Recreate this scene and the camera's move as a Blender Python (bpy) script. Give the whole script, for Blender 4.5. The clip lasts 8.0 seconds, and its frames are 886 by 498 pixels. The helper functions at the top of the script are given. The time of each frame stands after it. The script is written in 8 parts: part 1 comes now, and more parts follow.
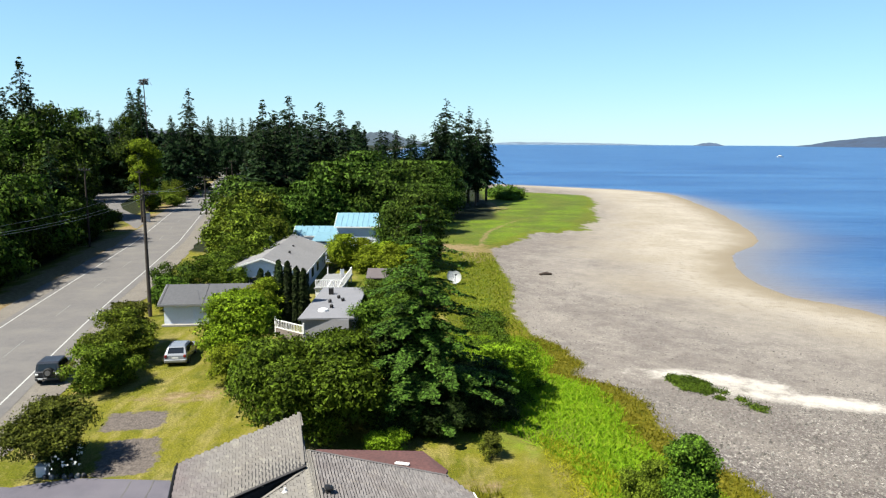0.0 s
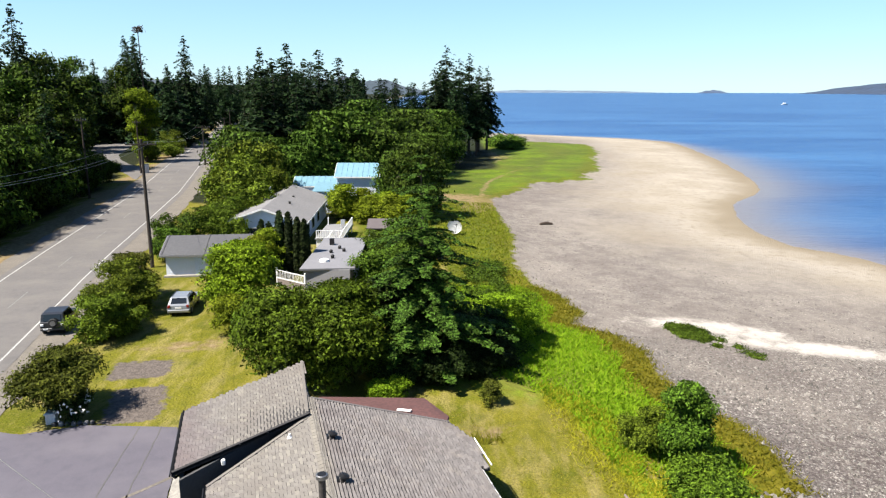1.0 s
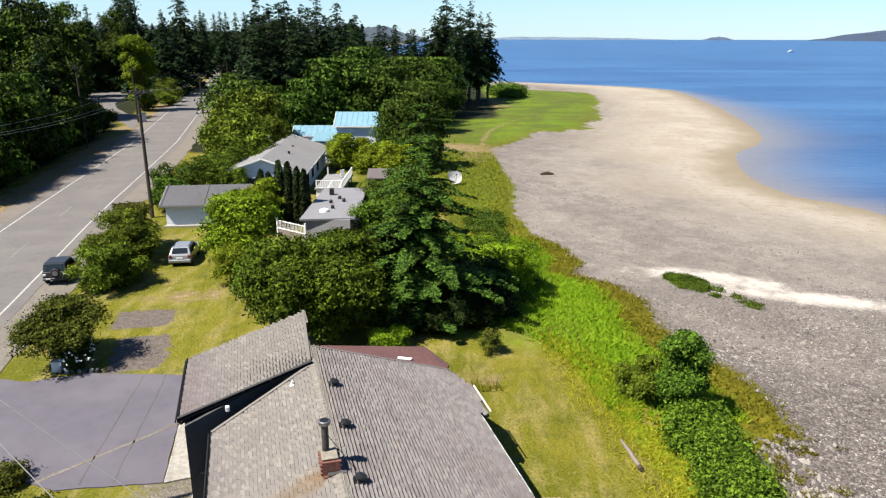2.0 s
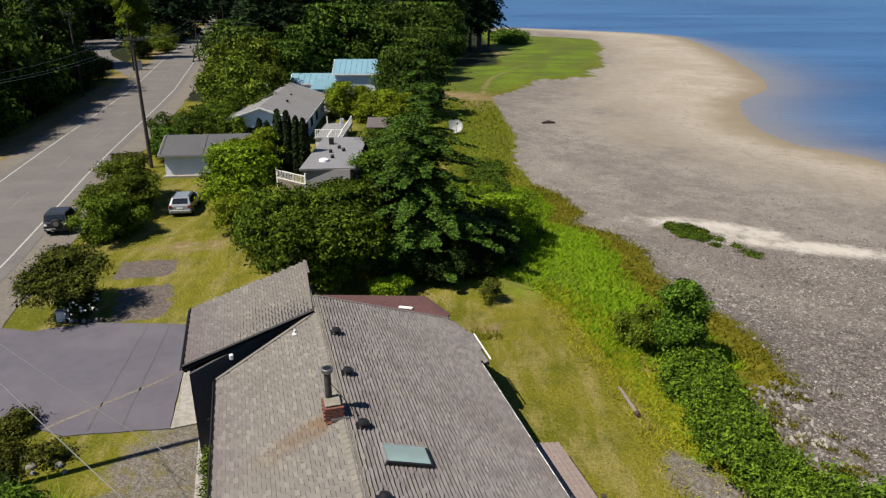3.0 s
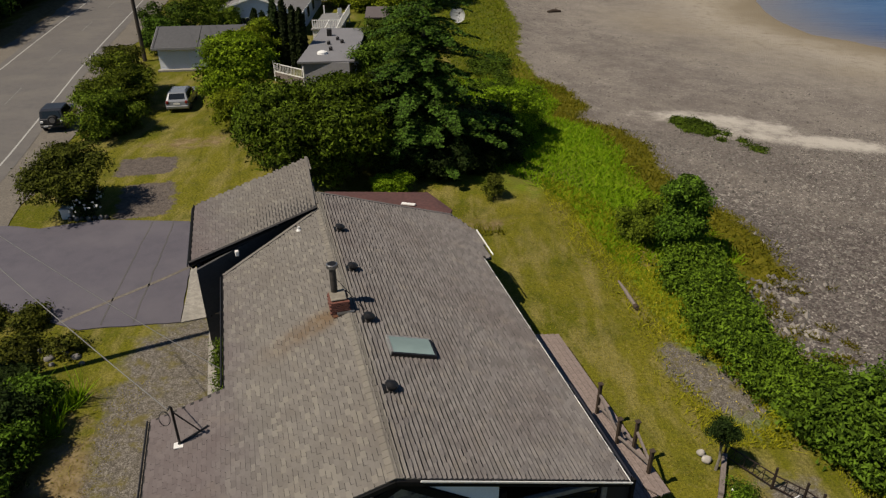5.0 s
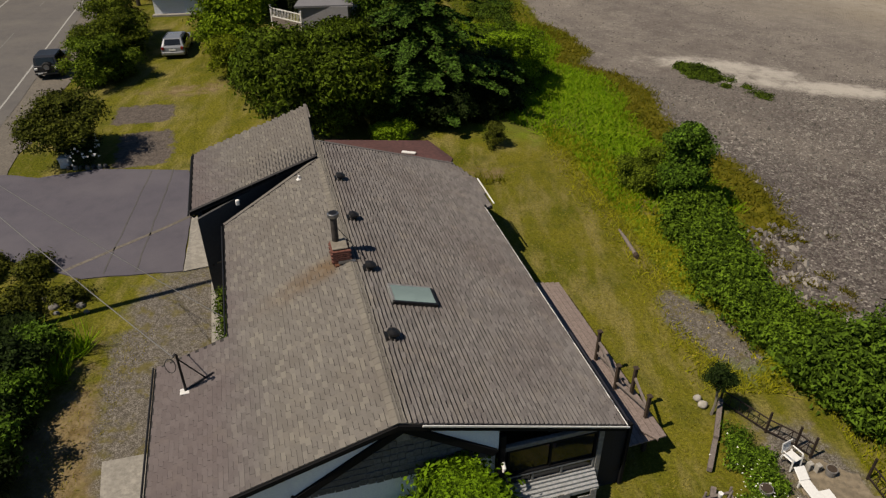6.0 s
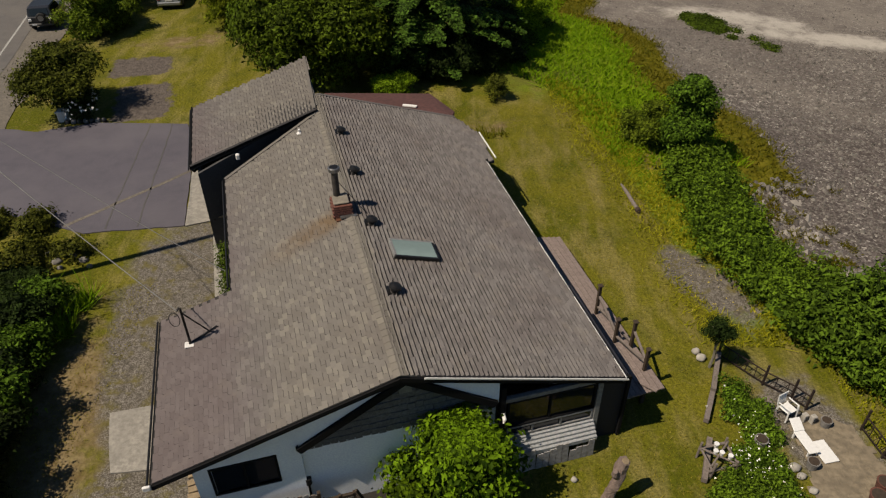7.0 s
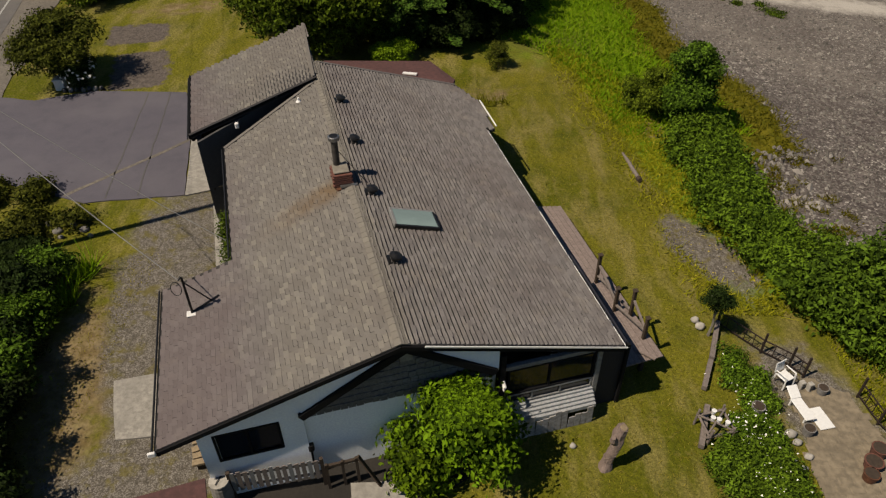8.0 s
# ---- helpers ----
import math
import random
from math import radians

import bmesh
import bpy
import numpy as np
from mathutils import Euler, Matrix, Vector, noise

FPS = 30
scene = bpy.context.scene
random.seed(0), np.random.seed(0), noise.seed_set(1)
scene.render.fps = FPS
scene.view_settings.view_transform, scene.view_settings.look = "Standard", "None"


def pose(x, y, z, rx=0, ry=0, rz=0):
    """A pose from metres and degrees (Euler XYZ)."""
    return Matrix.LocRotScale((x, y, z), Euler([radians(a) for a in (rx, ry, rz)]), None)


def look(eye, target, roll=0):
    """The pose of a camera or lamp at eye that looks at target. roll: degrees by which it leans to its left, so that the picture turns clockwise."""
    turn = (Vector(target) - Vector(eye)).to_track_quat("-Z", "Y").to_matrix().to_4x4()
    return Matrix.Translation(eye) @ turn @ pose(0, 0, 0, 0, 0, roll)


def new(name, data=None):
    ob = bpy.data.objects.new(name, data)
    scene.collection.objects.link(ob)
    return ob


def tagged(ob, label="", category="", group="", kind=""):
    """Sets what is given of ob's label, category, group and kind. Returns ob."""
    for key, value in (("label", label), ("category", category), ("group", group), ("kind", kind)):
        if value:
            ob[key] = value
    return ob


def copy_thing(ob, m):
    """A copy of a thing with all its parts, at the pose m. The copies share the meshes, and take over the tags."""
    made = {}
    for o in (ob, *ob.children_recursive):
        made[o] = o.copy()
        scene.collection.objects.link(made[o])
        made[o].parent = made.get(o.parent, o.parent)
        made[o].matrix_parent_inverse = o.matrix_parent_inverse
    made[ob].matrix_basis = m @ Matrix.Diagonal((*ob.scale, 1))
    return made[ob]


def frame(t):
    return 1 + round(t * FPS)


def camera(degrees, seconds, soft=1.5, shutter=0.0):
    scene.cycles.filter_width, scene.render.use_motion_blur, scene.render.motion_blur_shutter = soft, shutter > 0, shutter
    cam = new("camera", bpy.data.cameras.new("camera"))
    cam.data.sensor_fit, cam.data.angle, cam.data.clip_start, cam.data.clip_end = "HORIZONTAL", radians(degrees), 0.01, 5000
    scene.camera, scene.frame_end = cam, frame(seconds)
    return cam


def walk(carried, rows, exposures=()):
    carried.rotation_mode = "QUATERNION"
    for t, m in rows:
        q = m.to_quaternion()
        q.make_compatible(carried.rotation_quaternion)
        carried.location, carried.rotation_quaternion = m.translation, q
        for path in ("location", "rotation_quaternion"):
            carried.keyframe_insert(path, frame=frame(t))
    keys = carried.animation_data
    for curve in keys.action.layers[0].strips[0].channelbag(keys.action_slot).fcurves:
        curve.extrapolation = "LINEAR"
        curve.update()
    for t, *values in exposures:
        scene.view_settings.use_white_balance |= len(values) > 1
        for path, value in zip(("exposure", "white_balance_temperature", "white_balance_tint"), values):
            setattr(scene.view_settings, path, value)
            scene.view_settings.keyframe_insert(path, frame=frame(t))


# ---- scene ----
cam = camera(64.7, 8.0, 1.25)
PATH = [
    (0, (0.038, -1.283, 18.103), (0.036, 0.694, 17.798), 0.3),
    (0.5, (0.038, -1.285, 18.103), (0.036, 0.68, 17.727), 0.2),
    (1, (0.038, -1.289, 18.103), (0.035, 0.661, 17.658), 0.1),
    (1.5, (0.039, -1.294, 18.104), (0.036, 0.639, 17.59), 0.1),
    (2.8, (0.049, -1.308, 18.107), (0.044, 0.569, 17.416), 0.1),
    (3, (0.049, -1.31, 18.107), (0.044, 0.557, 17.389), 0.0),
    (3.5, (0.045, -1.315, 18.108), (0.039, 0.524, 17.322), -0.0),
    (4, (0.036, -1.319, 18.11), (0.029, 0.49, 17.255), -0.1),
    (4.5, (0.026, -1.322, 18.112), (0.017, 0.453, 17.191), -0.2),
    (6, (-0.003, -1.33, 18.132), (-0.015, 0.333, 17.022), -0.4),
    (6.5, (-0.008, -1.334, 18.136), (-0.022, 0.288, 16.967), -0.4),
    (7, (-0.008, -1.339, 18.139), (-0.024, 0.248, 16.924), -0.5),
    (7.5, (-0.006, -1.345, 18.142), (-0.022, 0.214, 16.889), -0.6),
    (8, (-0.002, -1.35, 18.144), (-0.02, 0.183, 16.86), -0.6),
]
EXPOSURES = ((0, 1.6, 6600, 5), (0.6, 1.64, 6650, 8), (1.6, 1.68, 6700, 10), (2.8, 1.02, 6850, 10), (3.5, 0.76, 7030, 10), (4.5, 0.4, 7300, 10), (6, 0.2, 7530, 11), (8, 0.19, 7720, 11))
walk(cam, [(t, look(eye, target, roll)) for t, eye, target, roll in PATH], EXPOSURES)

# ---------------------------------------------------------------- light
SUN_AZ, SUN_EL = radians(206), radians(56)
TO_SUN = Vector((math.cos(SUN_EL) * math.cos(SUN_AZ), math.cos(SUN_EL) * math.sin(SUN_AZ), math.sin(SUN_EL)))
world = bpy.data.worlds.new("sky")
scene.world = world
world.use_nodes = True
wn = world.node_tree
wn.nodes.clear()
sky = wn.nodes.new("ShaderNodeTexSky")
sky.sky_type = "NISHITA"
sky.sun_disc = False
sky.sun_elevation = SUN_EL
sky.sun_rotation = math.atan2(TO_SUN.x, TO_SUN.y)
sky.air_density, sky.dust_density, sky.ozone_density = 1.15, 0.0, 3.0
bg = wn.nodes.new("ShaderNodeBackground")
bg.inputs[1].default_value = 0.05
wout = wn.nodes.new("ShaderNodeOutputWorld")
tint = wn.nodes.new("ShaderNodeMix")
tint.data_type, tint.blend_type = "RGBA", "MULTIPLY"
tint.inputs[0].default_value = 1.0
tint.inputs[7].default_value = (0.66, 0.87, 1.1, 1)
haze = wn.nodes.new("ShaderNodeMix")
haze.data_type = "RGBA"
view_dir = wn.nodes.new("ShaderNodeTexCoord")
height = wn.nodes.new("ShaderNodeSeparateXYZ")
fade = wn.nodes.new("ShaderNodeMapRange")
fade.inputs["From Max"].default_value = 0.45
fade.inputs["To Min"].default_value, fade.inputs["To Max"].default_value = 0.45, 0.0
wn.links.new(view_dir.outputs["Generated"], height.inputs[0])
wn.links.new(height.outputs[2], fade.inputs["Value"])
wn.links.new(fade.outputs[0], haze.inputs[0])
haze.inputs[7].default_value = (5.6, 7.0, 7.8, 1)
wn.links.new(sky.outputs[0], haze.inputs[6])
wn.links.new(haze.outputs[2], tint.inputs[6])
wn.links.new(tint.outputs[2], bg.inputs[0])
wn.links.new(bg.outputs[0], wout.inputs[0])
sun = new("sun", bpy.data.lights.new("sun", "SUN"))
sun.data.energy = 5.0
sun.data.angle = radians(0.55)
sun.data.color = (1.0, 0.95, 0.87)
sun.matrix_world = look(TO_SUN * 100, (0, 0, 0))


# ---------------------------------------------------------------- material helpers
class Nodes:
    """Short hand for building one node tree."""

    def __init__(self, name):
        self.mat = bpy.data.materials.new(name)
        self.mat.use_nodes = True
        self.t = self.mat.node_tree
        self.t.nodes.clear()
        self.pos = self.add("ShaderNodeNewGeometry").outputs["Position"]

    def add(self, kind):
        return self.t.nodes.new(kind)

    def put(self, socket, v):
        if isinstance(v, bpy.types.NodeSocket):
            self.t.links.new(v, socket)
        elif isinstance(v, (tuple, list)) and len(v) == 3 and socket.type == "RGBA":
            socket.default_value = (*v, 1)
        else:
            socket.default_value = v

    def noise(self, scale, detail=4, rough=0.55, vec=None, dist=0.0):
        n = self.add("ShaderNodeTexNoise")
        self.put(n.inputs["Vector"], vec or self.pos)
        n.inputs["Scale"].default_value = scale
        n.inputs["Detail"].default_value = detail
        n.inputs["Roughness"].default_value = rough
        n.inputs["Distortion"].default_value = dist
        return n.outputs[0]

    def voronoi(self, scale, out="Color", vec=None, feature="F1"):
        n = self.add("ShaderNodeTexVoronoi")
        n.feature = feature
        self.put(n.inputs["Vector"], vec or self.pos)
        n.inputs["Scale"].default_value = scale
        return n.outputs[out]

    def math(self, op, a, b=0.0, clamp=False):
        n = self.add("ShaderNodeMath")
        n.operation, n.use_clamp = op, clamp
        self.put(n.inputs[0], a)
        self.put(n.inputs[1], b)
        return n.outputs[0]

    def ramp(self, v, lo, hi, a=0.0, b=1.0):
        n = self.add("ShaderNodeMapRange")
        n.interpolation_type = "SMOOTHSTEP"
        self.put(n.inputs["Value"], v)
        for k, x in (("From Min", lo), ("From Max", hi), ("To Min", a), ("To Max", b)):
            n.inputs[k].default_value = x
        return n.outputs[0]

    def mix(self, f, a, b, mode="MIX"):
        n = self.add("ShaderNodeMix")
        n.data_type, n.blend_type = "RGBA", mode
        self.put(n.inputs[0], f)
        self.put(n.inputs[6], a)
        self.put(n.inputs[7], b)
        return n.outputs[2]

    def attr(self, name):
        n = self.add("ShaderNodeAttribute")
        n.attribute_name = name
        return n.outputs["Fac"]

    def island(self):
        return self.add("ShaderNodeNewGeometry").outputs["Random Per Island"]

    def object_random(self):
        return self.add("ShaderNodeObjectInfo").outputs["Random"]

    def along_shore(self, across, along):
        """A vector that runs with the shoreline, for strand lines."""
        sp = self.add("ShaderNodeSeparateXYZ")
        self.put(sp.inputs[0], self.pos)
        n = self.add("ShaderNodeCombineXYZ")
        self.put(n.inputs[0], self.math("MULTIPLY", self.attr("sea"), across))
        self.put(n.inputs[1], self.math("MULTIPLY", sp.outputs[1], along))
        return n.outputs[0]

    def stretch(self, sx, sy, sz):
        n = self.add("ShaderNodeVectorMath")
        n.operation = "MULTIPLY"
        self.put(n.inputs[0], self.pos)
        n.inputs[1].default_value = (sx, sy, sz)
        return n.outputs[0]

    def bump(self, height, strength=0.4, distance=0.02, normal=None):
        n = self.add("ShaderNodeBump")
        n.inputs["Strength"].default_value = strength
        n.inputs["Distance"].default_value = distance
        self.put(n.inputs["Height"], height)
        if normal:
            self.put(n.inputs["Normal"], normal)
        return n.outputs[0]

    def done(self, color, rough=0.7, metal=0.0, normal=None, spec=0.5, through_light=None, tone=0.48, **extra):
        color = self.mix(1.0, color, (tone, tone, tone), "MULTIPLY")
        b = self.add("ShaderNodeBsdfPrincipled")
        self.put(b.inputs["Base Color"], color)
        self.put(b.inputs["Roughness"], rough)
        self.put(b.inputs["Metallic"], metal)
        self.put(b.inputs["Specular IOR Level"], spec)
        for k, v in extra.items():
            self.put(b.inputs[k.replace("_", " ")], v)
        if normal:
            self.put(b.inputs["Normal"], normal)
        last = b.outputs[0]
        if through_light:
            tr = self.add("ShaderNodeBsdfTranslucent")
            self.put(tr.inputs[0], color)
            m = self.add("ShaderNodeMixShader")
            m.inputs[0].default_value = through_light
            self.t.links.new(last, m.inputs[1])
            self.t.links.new(tr.outputs[0], m.inputs[2])
            last = m.outputs[0]
        o = self.add("ShaderNodeOutputMaterial")
        self.t.links.new(last, o.inputs[0])
        return self.mat


def plain(name, color, rough=0.6, metal=0.0, wear=0.25, grain=14.0, relief=0.2, spec=0.5, patch=0.7):
    """A surface with fine grain and broad wear round one colour."""
    n = Nodes(name)
    fine, broad = n.noise(grain, 5, 0.6), n.noise(patch, 3, 0.5)
    dark = tuple(c * (1 - wear) for c in color)
    light = tuple(min(1, c * (1 + wear * 0.6)) for c in color)
    c = n.mix(n.ramp(fine, 0.3, 0.7), dark, light)
    c = n.mix(n.math("MULTIPLY", n.ramp(broad, 0.35, 0.7), 0.5), c, dark)
    return n.done(c, rough, metal, n.bump(fine, relief, 0.01), spec, tone=0.78 if min(color) > 0.6 else 0.48)


def foliage(name, dark, light, through_light=0.3, rough=0.7, patch=0.9):
    n = Nodes(name)
    c = n.mix(n.ramp(n.island(), 0, 1, 0.08, 0.9), dark, light)
    c = n.mix(n.ramp(n.noise(patch, 4, 0.65), 0.46, 0.68, 0.0, 0.55), c, dark)
    tone = n.add("ShaderNodeHueSaturation")
    n.put(tone.inputs["Color"], c)
    n.put(tone.inputs["Value"], n.ramp(n.object_random(), 0, 1, 0.8, 1.2))
    n.put(tone.inputs["Hue"], n.ramp(n.object_random(), 0, 1, 0.488, 0.508))
    return n.done(tone.outputs[0], rough, spec=0.05, through_light=through_light)


def timber(name, color, along=(1, 1, 8)):
    n = Nodes(name)
    v = n.stretch(*along)
    g = n.noise(6, 5, 0.65, v)
    c = n.mix(n.ramp(g, 0.3, 0.7), tuple(x * 0.6 for x in color), color)
    c = n.mix(n.math("MULTIPLY", n.object_random(), 0.4), c, tuple(x * 0.7 for x in color))
    return n.done(c, 0.8, normal=n.bump(g, 0.3, 0.01), spec=0.25)


def leafy_ground():
    """Lawn, meadow, marsh edge, shingle beach, sand and bare yard on the one sheet of ground."""
    n = Nodes("ground_cover")
    big, mid, fine = n.noise(0.16, 4, 0.6), n.noise(0.8, 5, 0.6), n.noise(9, 4, 0.7)
    streak = n.noise(0.5, 4, 0.6, n.stretch(1.6, 0.5, 1))
    # mown lawn, dry in patches
    lawn = n.mix(n.ramp(big, 0.36, 0.62), (0.19, 0.2, 0.013), (0.32, 0.29, 0.03))
    lawn = n.mix(n.ramp(streak, 0.44, 0.66, 0.0, 0.9), lawn, (0.45, 0.37, 0.125))
    lawn = n.mix(n.math("MULTIPLY", n.ramp(mid, 0.45, 0.75), 0.55), lawn, (0.09, 0.12, 0.014))
    lawn = n.mix(n.ramp(fine, 0.3, 0.72, 0.0, 0.75), lawn, n.mix(0.65, lawn, (0.03, 0.04, 0.005)))
    lawn = n.mix(n.ramp(n.noise(22, 3, 0.75), 0.42, 0.66, 0.0, 0.6), lawn, (0.05, 0.06, 0.008))
    lawn = n.mix(n.ramp(n.noise(3.2, 5, 0.75), 0.52, 0.7, 0.0, 0.6), lawn, (0.38, 0.31, 0.09))
    lush = n.mix(n.ramp(mid, 0.3, 0.7), (0.17, 0.31, 0.009), (0.31, 0.42, 0.02))
    lush = n.mix(n.ramp(n.noise(0.07, 6, 0.7), 0.42, 0.62, 0.0, 0.85), lush, (0.21, 0.19, 0.045))
    lush = n.mix(n.math("MULTIPLY", n.attr("meadow"), 0.8), lush, n.mix(n.ramp(mid, 0.35, 0.65), (0.09, 0.115, 0.012), (0.2, 0.185, 0.02)))
    lush = n.mix(n.math("MULTIPLY", n.attr("remote"), n.ramp(n.noise(0.11, 6, 0.7), 0.4, 0.62, 0.35, 0.8)), lush, (0.1, 0.125, 0.028))
    lush = n.mix(n.ramp(fine, 0.3, 0.75, 0.0, 0.55), lush, (0.03, 0.075, 0.004))
    c = n.mix(n.ramp(n.math("ADD", n.attr("lush"), n.math("MULTIPLY", n.math("SUBTRACT", mid, 0.5), 1.2)), 0.25, 0.8), lawn, lush)
    # dry path over the headland meadow, verge dirt
    dirt = n.mix(n.ramp(n.noise(2.0, 6, 0.7), 0.3, 0.7), (0.2, 0.14, 0.06), (0.38, 0.29, 0.16))
    c = n.mix(n.ramp(n.math("ADD", n.attr("bare"), n.math("MULTIPLY", n.math("SUBTRACT", mid, 0.5), 1.3)), 0.35, 0.75), c, dirt)
    grit = n.mix(n.ramp(n.voronoi(22, "Distance"), 0.1, 0.8), (0.42, 0.385, 0.34), (0.15, 0.13, 0.11))
    grit = n.mix(n.ramp(n.noise(4, 6, 0.78), 0.42, 0.62, 0.0, 0.65), grit, (0.11, 0.095, 0.072))
    grit = n.mix(n.ramp(n.noise(1.1, 6, 0.75), 0.5, 0.64, 0.0, 0.8), grit, (0.2, 0.17, 0.05))
    c = n.mix(n.ramp(n.math("ADD", n.attr("grit"), n.math("MULTIPLY", n.math("SUBTRACT", mid, 0.5), 1.0)), 0.35, 0.65), c, grit)
    tar = n.mix(n.ramp(n.noise(3, 6, 0.7), 0.3, 0.7), (0.12, 0.1, 0.09), (0.22, 0.185, 0.16))
    tar_at = n.math("ADD", n.attr("tar"), n.math("MULTIPLY", n.math("SUBTRACT", n.noise(1.2, 6, 0.75), 0.5), 1.9))
    c = n.mix(n.ramp(tar_at, 0.38, 0.68), c, tar)
    # the ground goes to a near-black green where the woods stand
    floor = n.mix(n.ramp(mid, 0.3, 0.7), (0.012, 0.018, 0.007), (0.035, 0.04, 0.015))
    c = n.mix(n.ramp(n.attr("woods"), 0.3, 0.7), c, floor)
    # the beach
    edge = n.math("ADD", n.attr("beach"), n.math("MULTIPLY", n.math("SUBTRACT", n.noise(0.55, 5, 0.6), 0.5), 3.2))
    edge = n.math("ADD", edge, n.math("MULTIPLY", n.math("MULTIPLY", n.math("SUBTRACT", n.noise(0.09, 6, 0.7), 0.5), 14), n.attr("remote")))
    marsh = n.mix(n.ramp(n.noise(1.3, 6, 0.7), 0.35, 0.68), (0.12, 0.122, 0.008), (0.25, 0.215, 0.02))
    c = n.mix(n.math("MULTIPLY", n.ramp(edge, -3.2, -2.2), n.attr("fringe")), c, marsh)
    stones = n.voronoi(10)
    sep = n.add("ShaderNodeSeparateColor")
    n.put(sep.inputs[0], stones)
    gravel = n.mix(n.ramp(sep.outputs[0], 0.0, 1.0), (0.1, 0.086, 0.082), (0.31, 0.272, 0.25))
    gravel = n.mix(n.ramp(sep.outputs[1], 0.84, 0.95), gravel, (0.7, 0.65, 0.58))
    gravel = n.mix(n.ramp(n.noise(0.2, 6, 0.65), 0.36, 0.62, 0.6, 0.0), gravel, (0.155, 0.13, 0.12))
    gravel = n.mix(n.ramp(n.noise(2.6, 6, 0.8), 0.44, 0.62, 0.0, 0.75), gravel, (0.075, 0.06, 0.056))
    gravel = n.mix(n.ramp(n.noise(1.1, 6, 0.75), 0.55, 0.75, 0.0, 0.6), gravel, (0.5, 0.45, 0.4))
    gravel = n.mix(n.math("MULTIPLY", n.attr("dry"), 0.6), gravel, n.mix(n.ramp(n.noise(0.5, 6, 0.7), 0.35, 0.65), (0.27, 0.238, 0.21), (0.42, 0.375, 0.325)))
    strand = n.noise(1.0, 5, 0.62, n.along_shore(0.09, 0.035))
    gravel = n.mix(n.ramp(strand, 0.42, 0.66, 0.0, 0.32), gravel, (0.15, 0.12, 0.112))
    gravel = n.mix(n.ramp(strand, 0.5, 0.32, 0.0, 0.32), gravel, (0.41, 0.36, 0.31))
    band = n.noise(0.075, 6, 0.65, n.stretch(0.85, 1.1, 1))
    sand = n.mix(n.ramp(band, 0.3, 0.7), (0.4, 0.345, 0.265), (0.56, 0.5, 0.41))
    sand = n.mix(n.ramp(n.noise(0.9, 6, 0.75), 0.48, 0.68, 0.0, 0.7), sand, (0.27, 0.225, 0.18))
    sand = n.mix(n.ramp(n.noise(4.5, 5, 0.8), 0.5, 0.7, 0.0, 0.6), sand, (0.58, 0.51, 0.43))
    sand = n.mix(n.ramp(n.noise(6.5, 4, 0.8), 0.52, 0.7, 0.0, 0.5), sand, (0.2, 0.165, 0.13))
    away = n.math("ADD", n.attr("sea"), n.math("MULTIPLY", n.math("SUBTRACT", band, 0.5), 34))
    away = n.math("SUBTRACT", away, n.math("MULTIPLY", n.attr("remote"), 15))
    sand = n.mix(n.ramp(strand, 0.45, 0.7, 0.0, 0.3), sand, (0.34, 0.28, 0.215))
    shore = n.mix(n.ramp(away, 4, 30), sand, gravel)
    shell = n.math("ADD", n.attr("shell"), n.math("MULTIPLY", n.math("SUBTRACT", n.noise(0.55, 7, 0.75), 0.5), 1.9))
    shore = n.mix(n.ramp(shell, 0.36, 1.1), shore, (0.66, 0.61, 0.54))
    wet = n.math("ADD", n.attr("sea"), n.math("MULTIPLY", n.math("SUBTRACT", n.noise(0.2, 4), 0.5), 7))
    shore = n.mix(n.ramp(wet, 0.0, 9.0), (0.31, 0.255, 0.18), shore)
    c = n.mix(n.ramp(edge, -0.35, 0.35), c, shore)
    h = n.math("ADD", n.math("MULTIPLY", fine, 0.6), n.math("MULTIPLY", n.voronoi(5.5, "Distance"), 0.8))
    return n.done(c, 0.9, normal=n.bump(h, 0.55, 0.09), spec=0.08)


def sea_water():
    n = Nodes("sea_water")
    swell = n.noise(0.12, 4, 0.6, n.stretch(0.35, 1.0, 1))
    chop = n.noise(0.9, 4, 0.6, n.stretch(0.5, 1.2, 1))
    shallow = n.attr("shallow")
    wind = n.ramp(n.noise(0.018, 5, 0.65, n.stretch(0.35, 1.5, 1)), 0.35, 0.68)
    deep = n.mix(wind, (0.012, 0.07, 0.235), (0.05, 0.16, 0.37))
    deep = n.mix(n.ramp(chop, 0.5, 0.75, 0.0, 0.5), deep, (0.012, 0.055, 0.17))
    c = n.mix(n.ramp(n.math("ADD", shallow, n.math("MULTIPLY", n.math("SUBTRACT", swell, 0.5), 0.25)), 0.05, 1.0), deep, (0.24, 0.22, 0.23))
    h = n.math("ADD", n.math("MULTIPLY", swell, 1.4), n.math("MULTIPLY", chop, 0.5))
    return n.done(c, 0.32, normal=n.bump(h, 0.6, 0.5), spec=0.28, IOR=1.33)


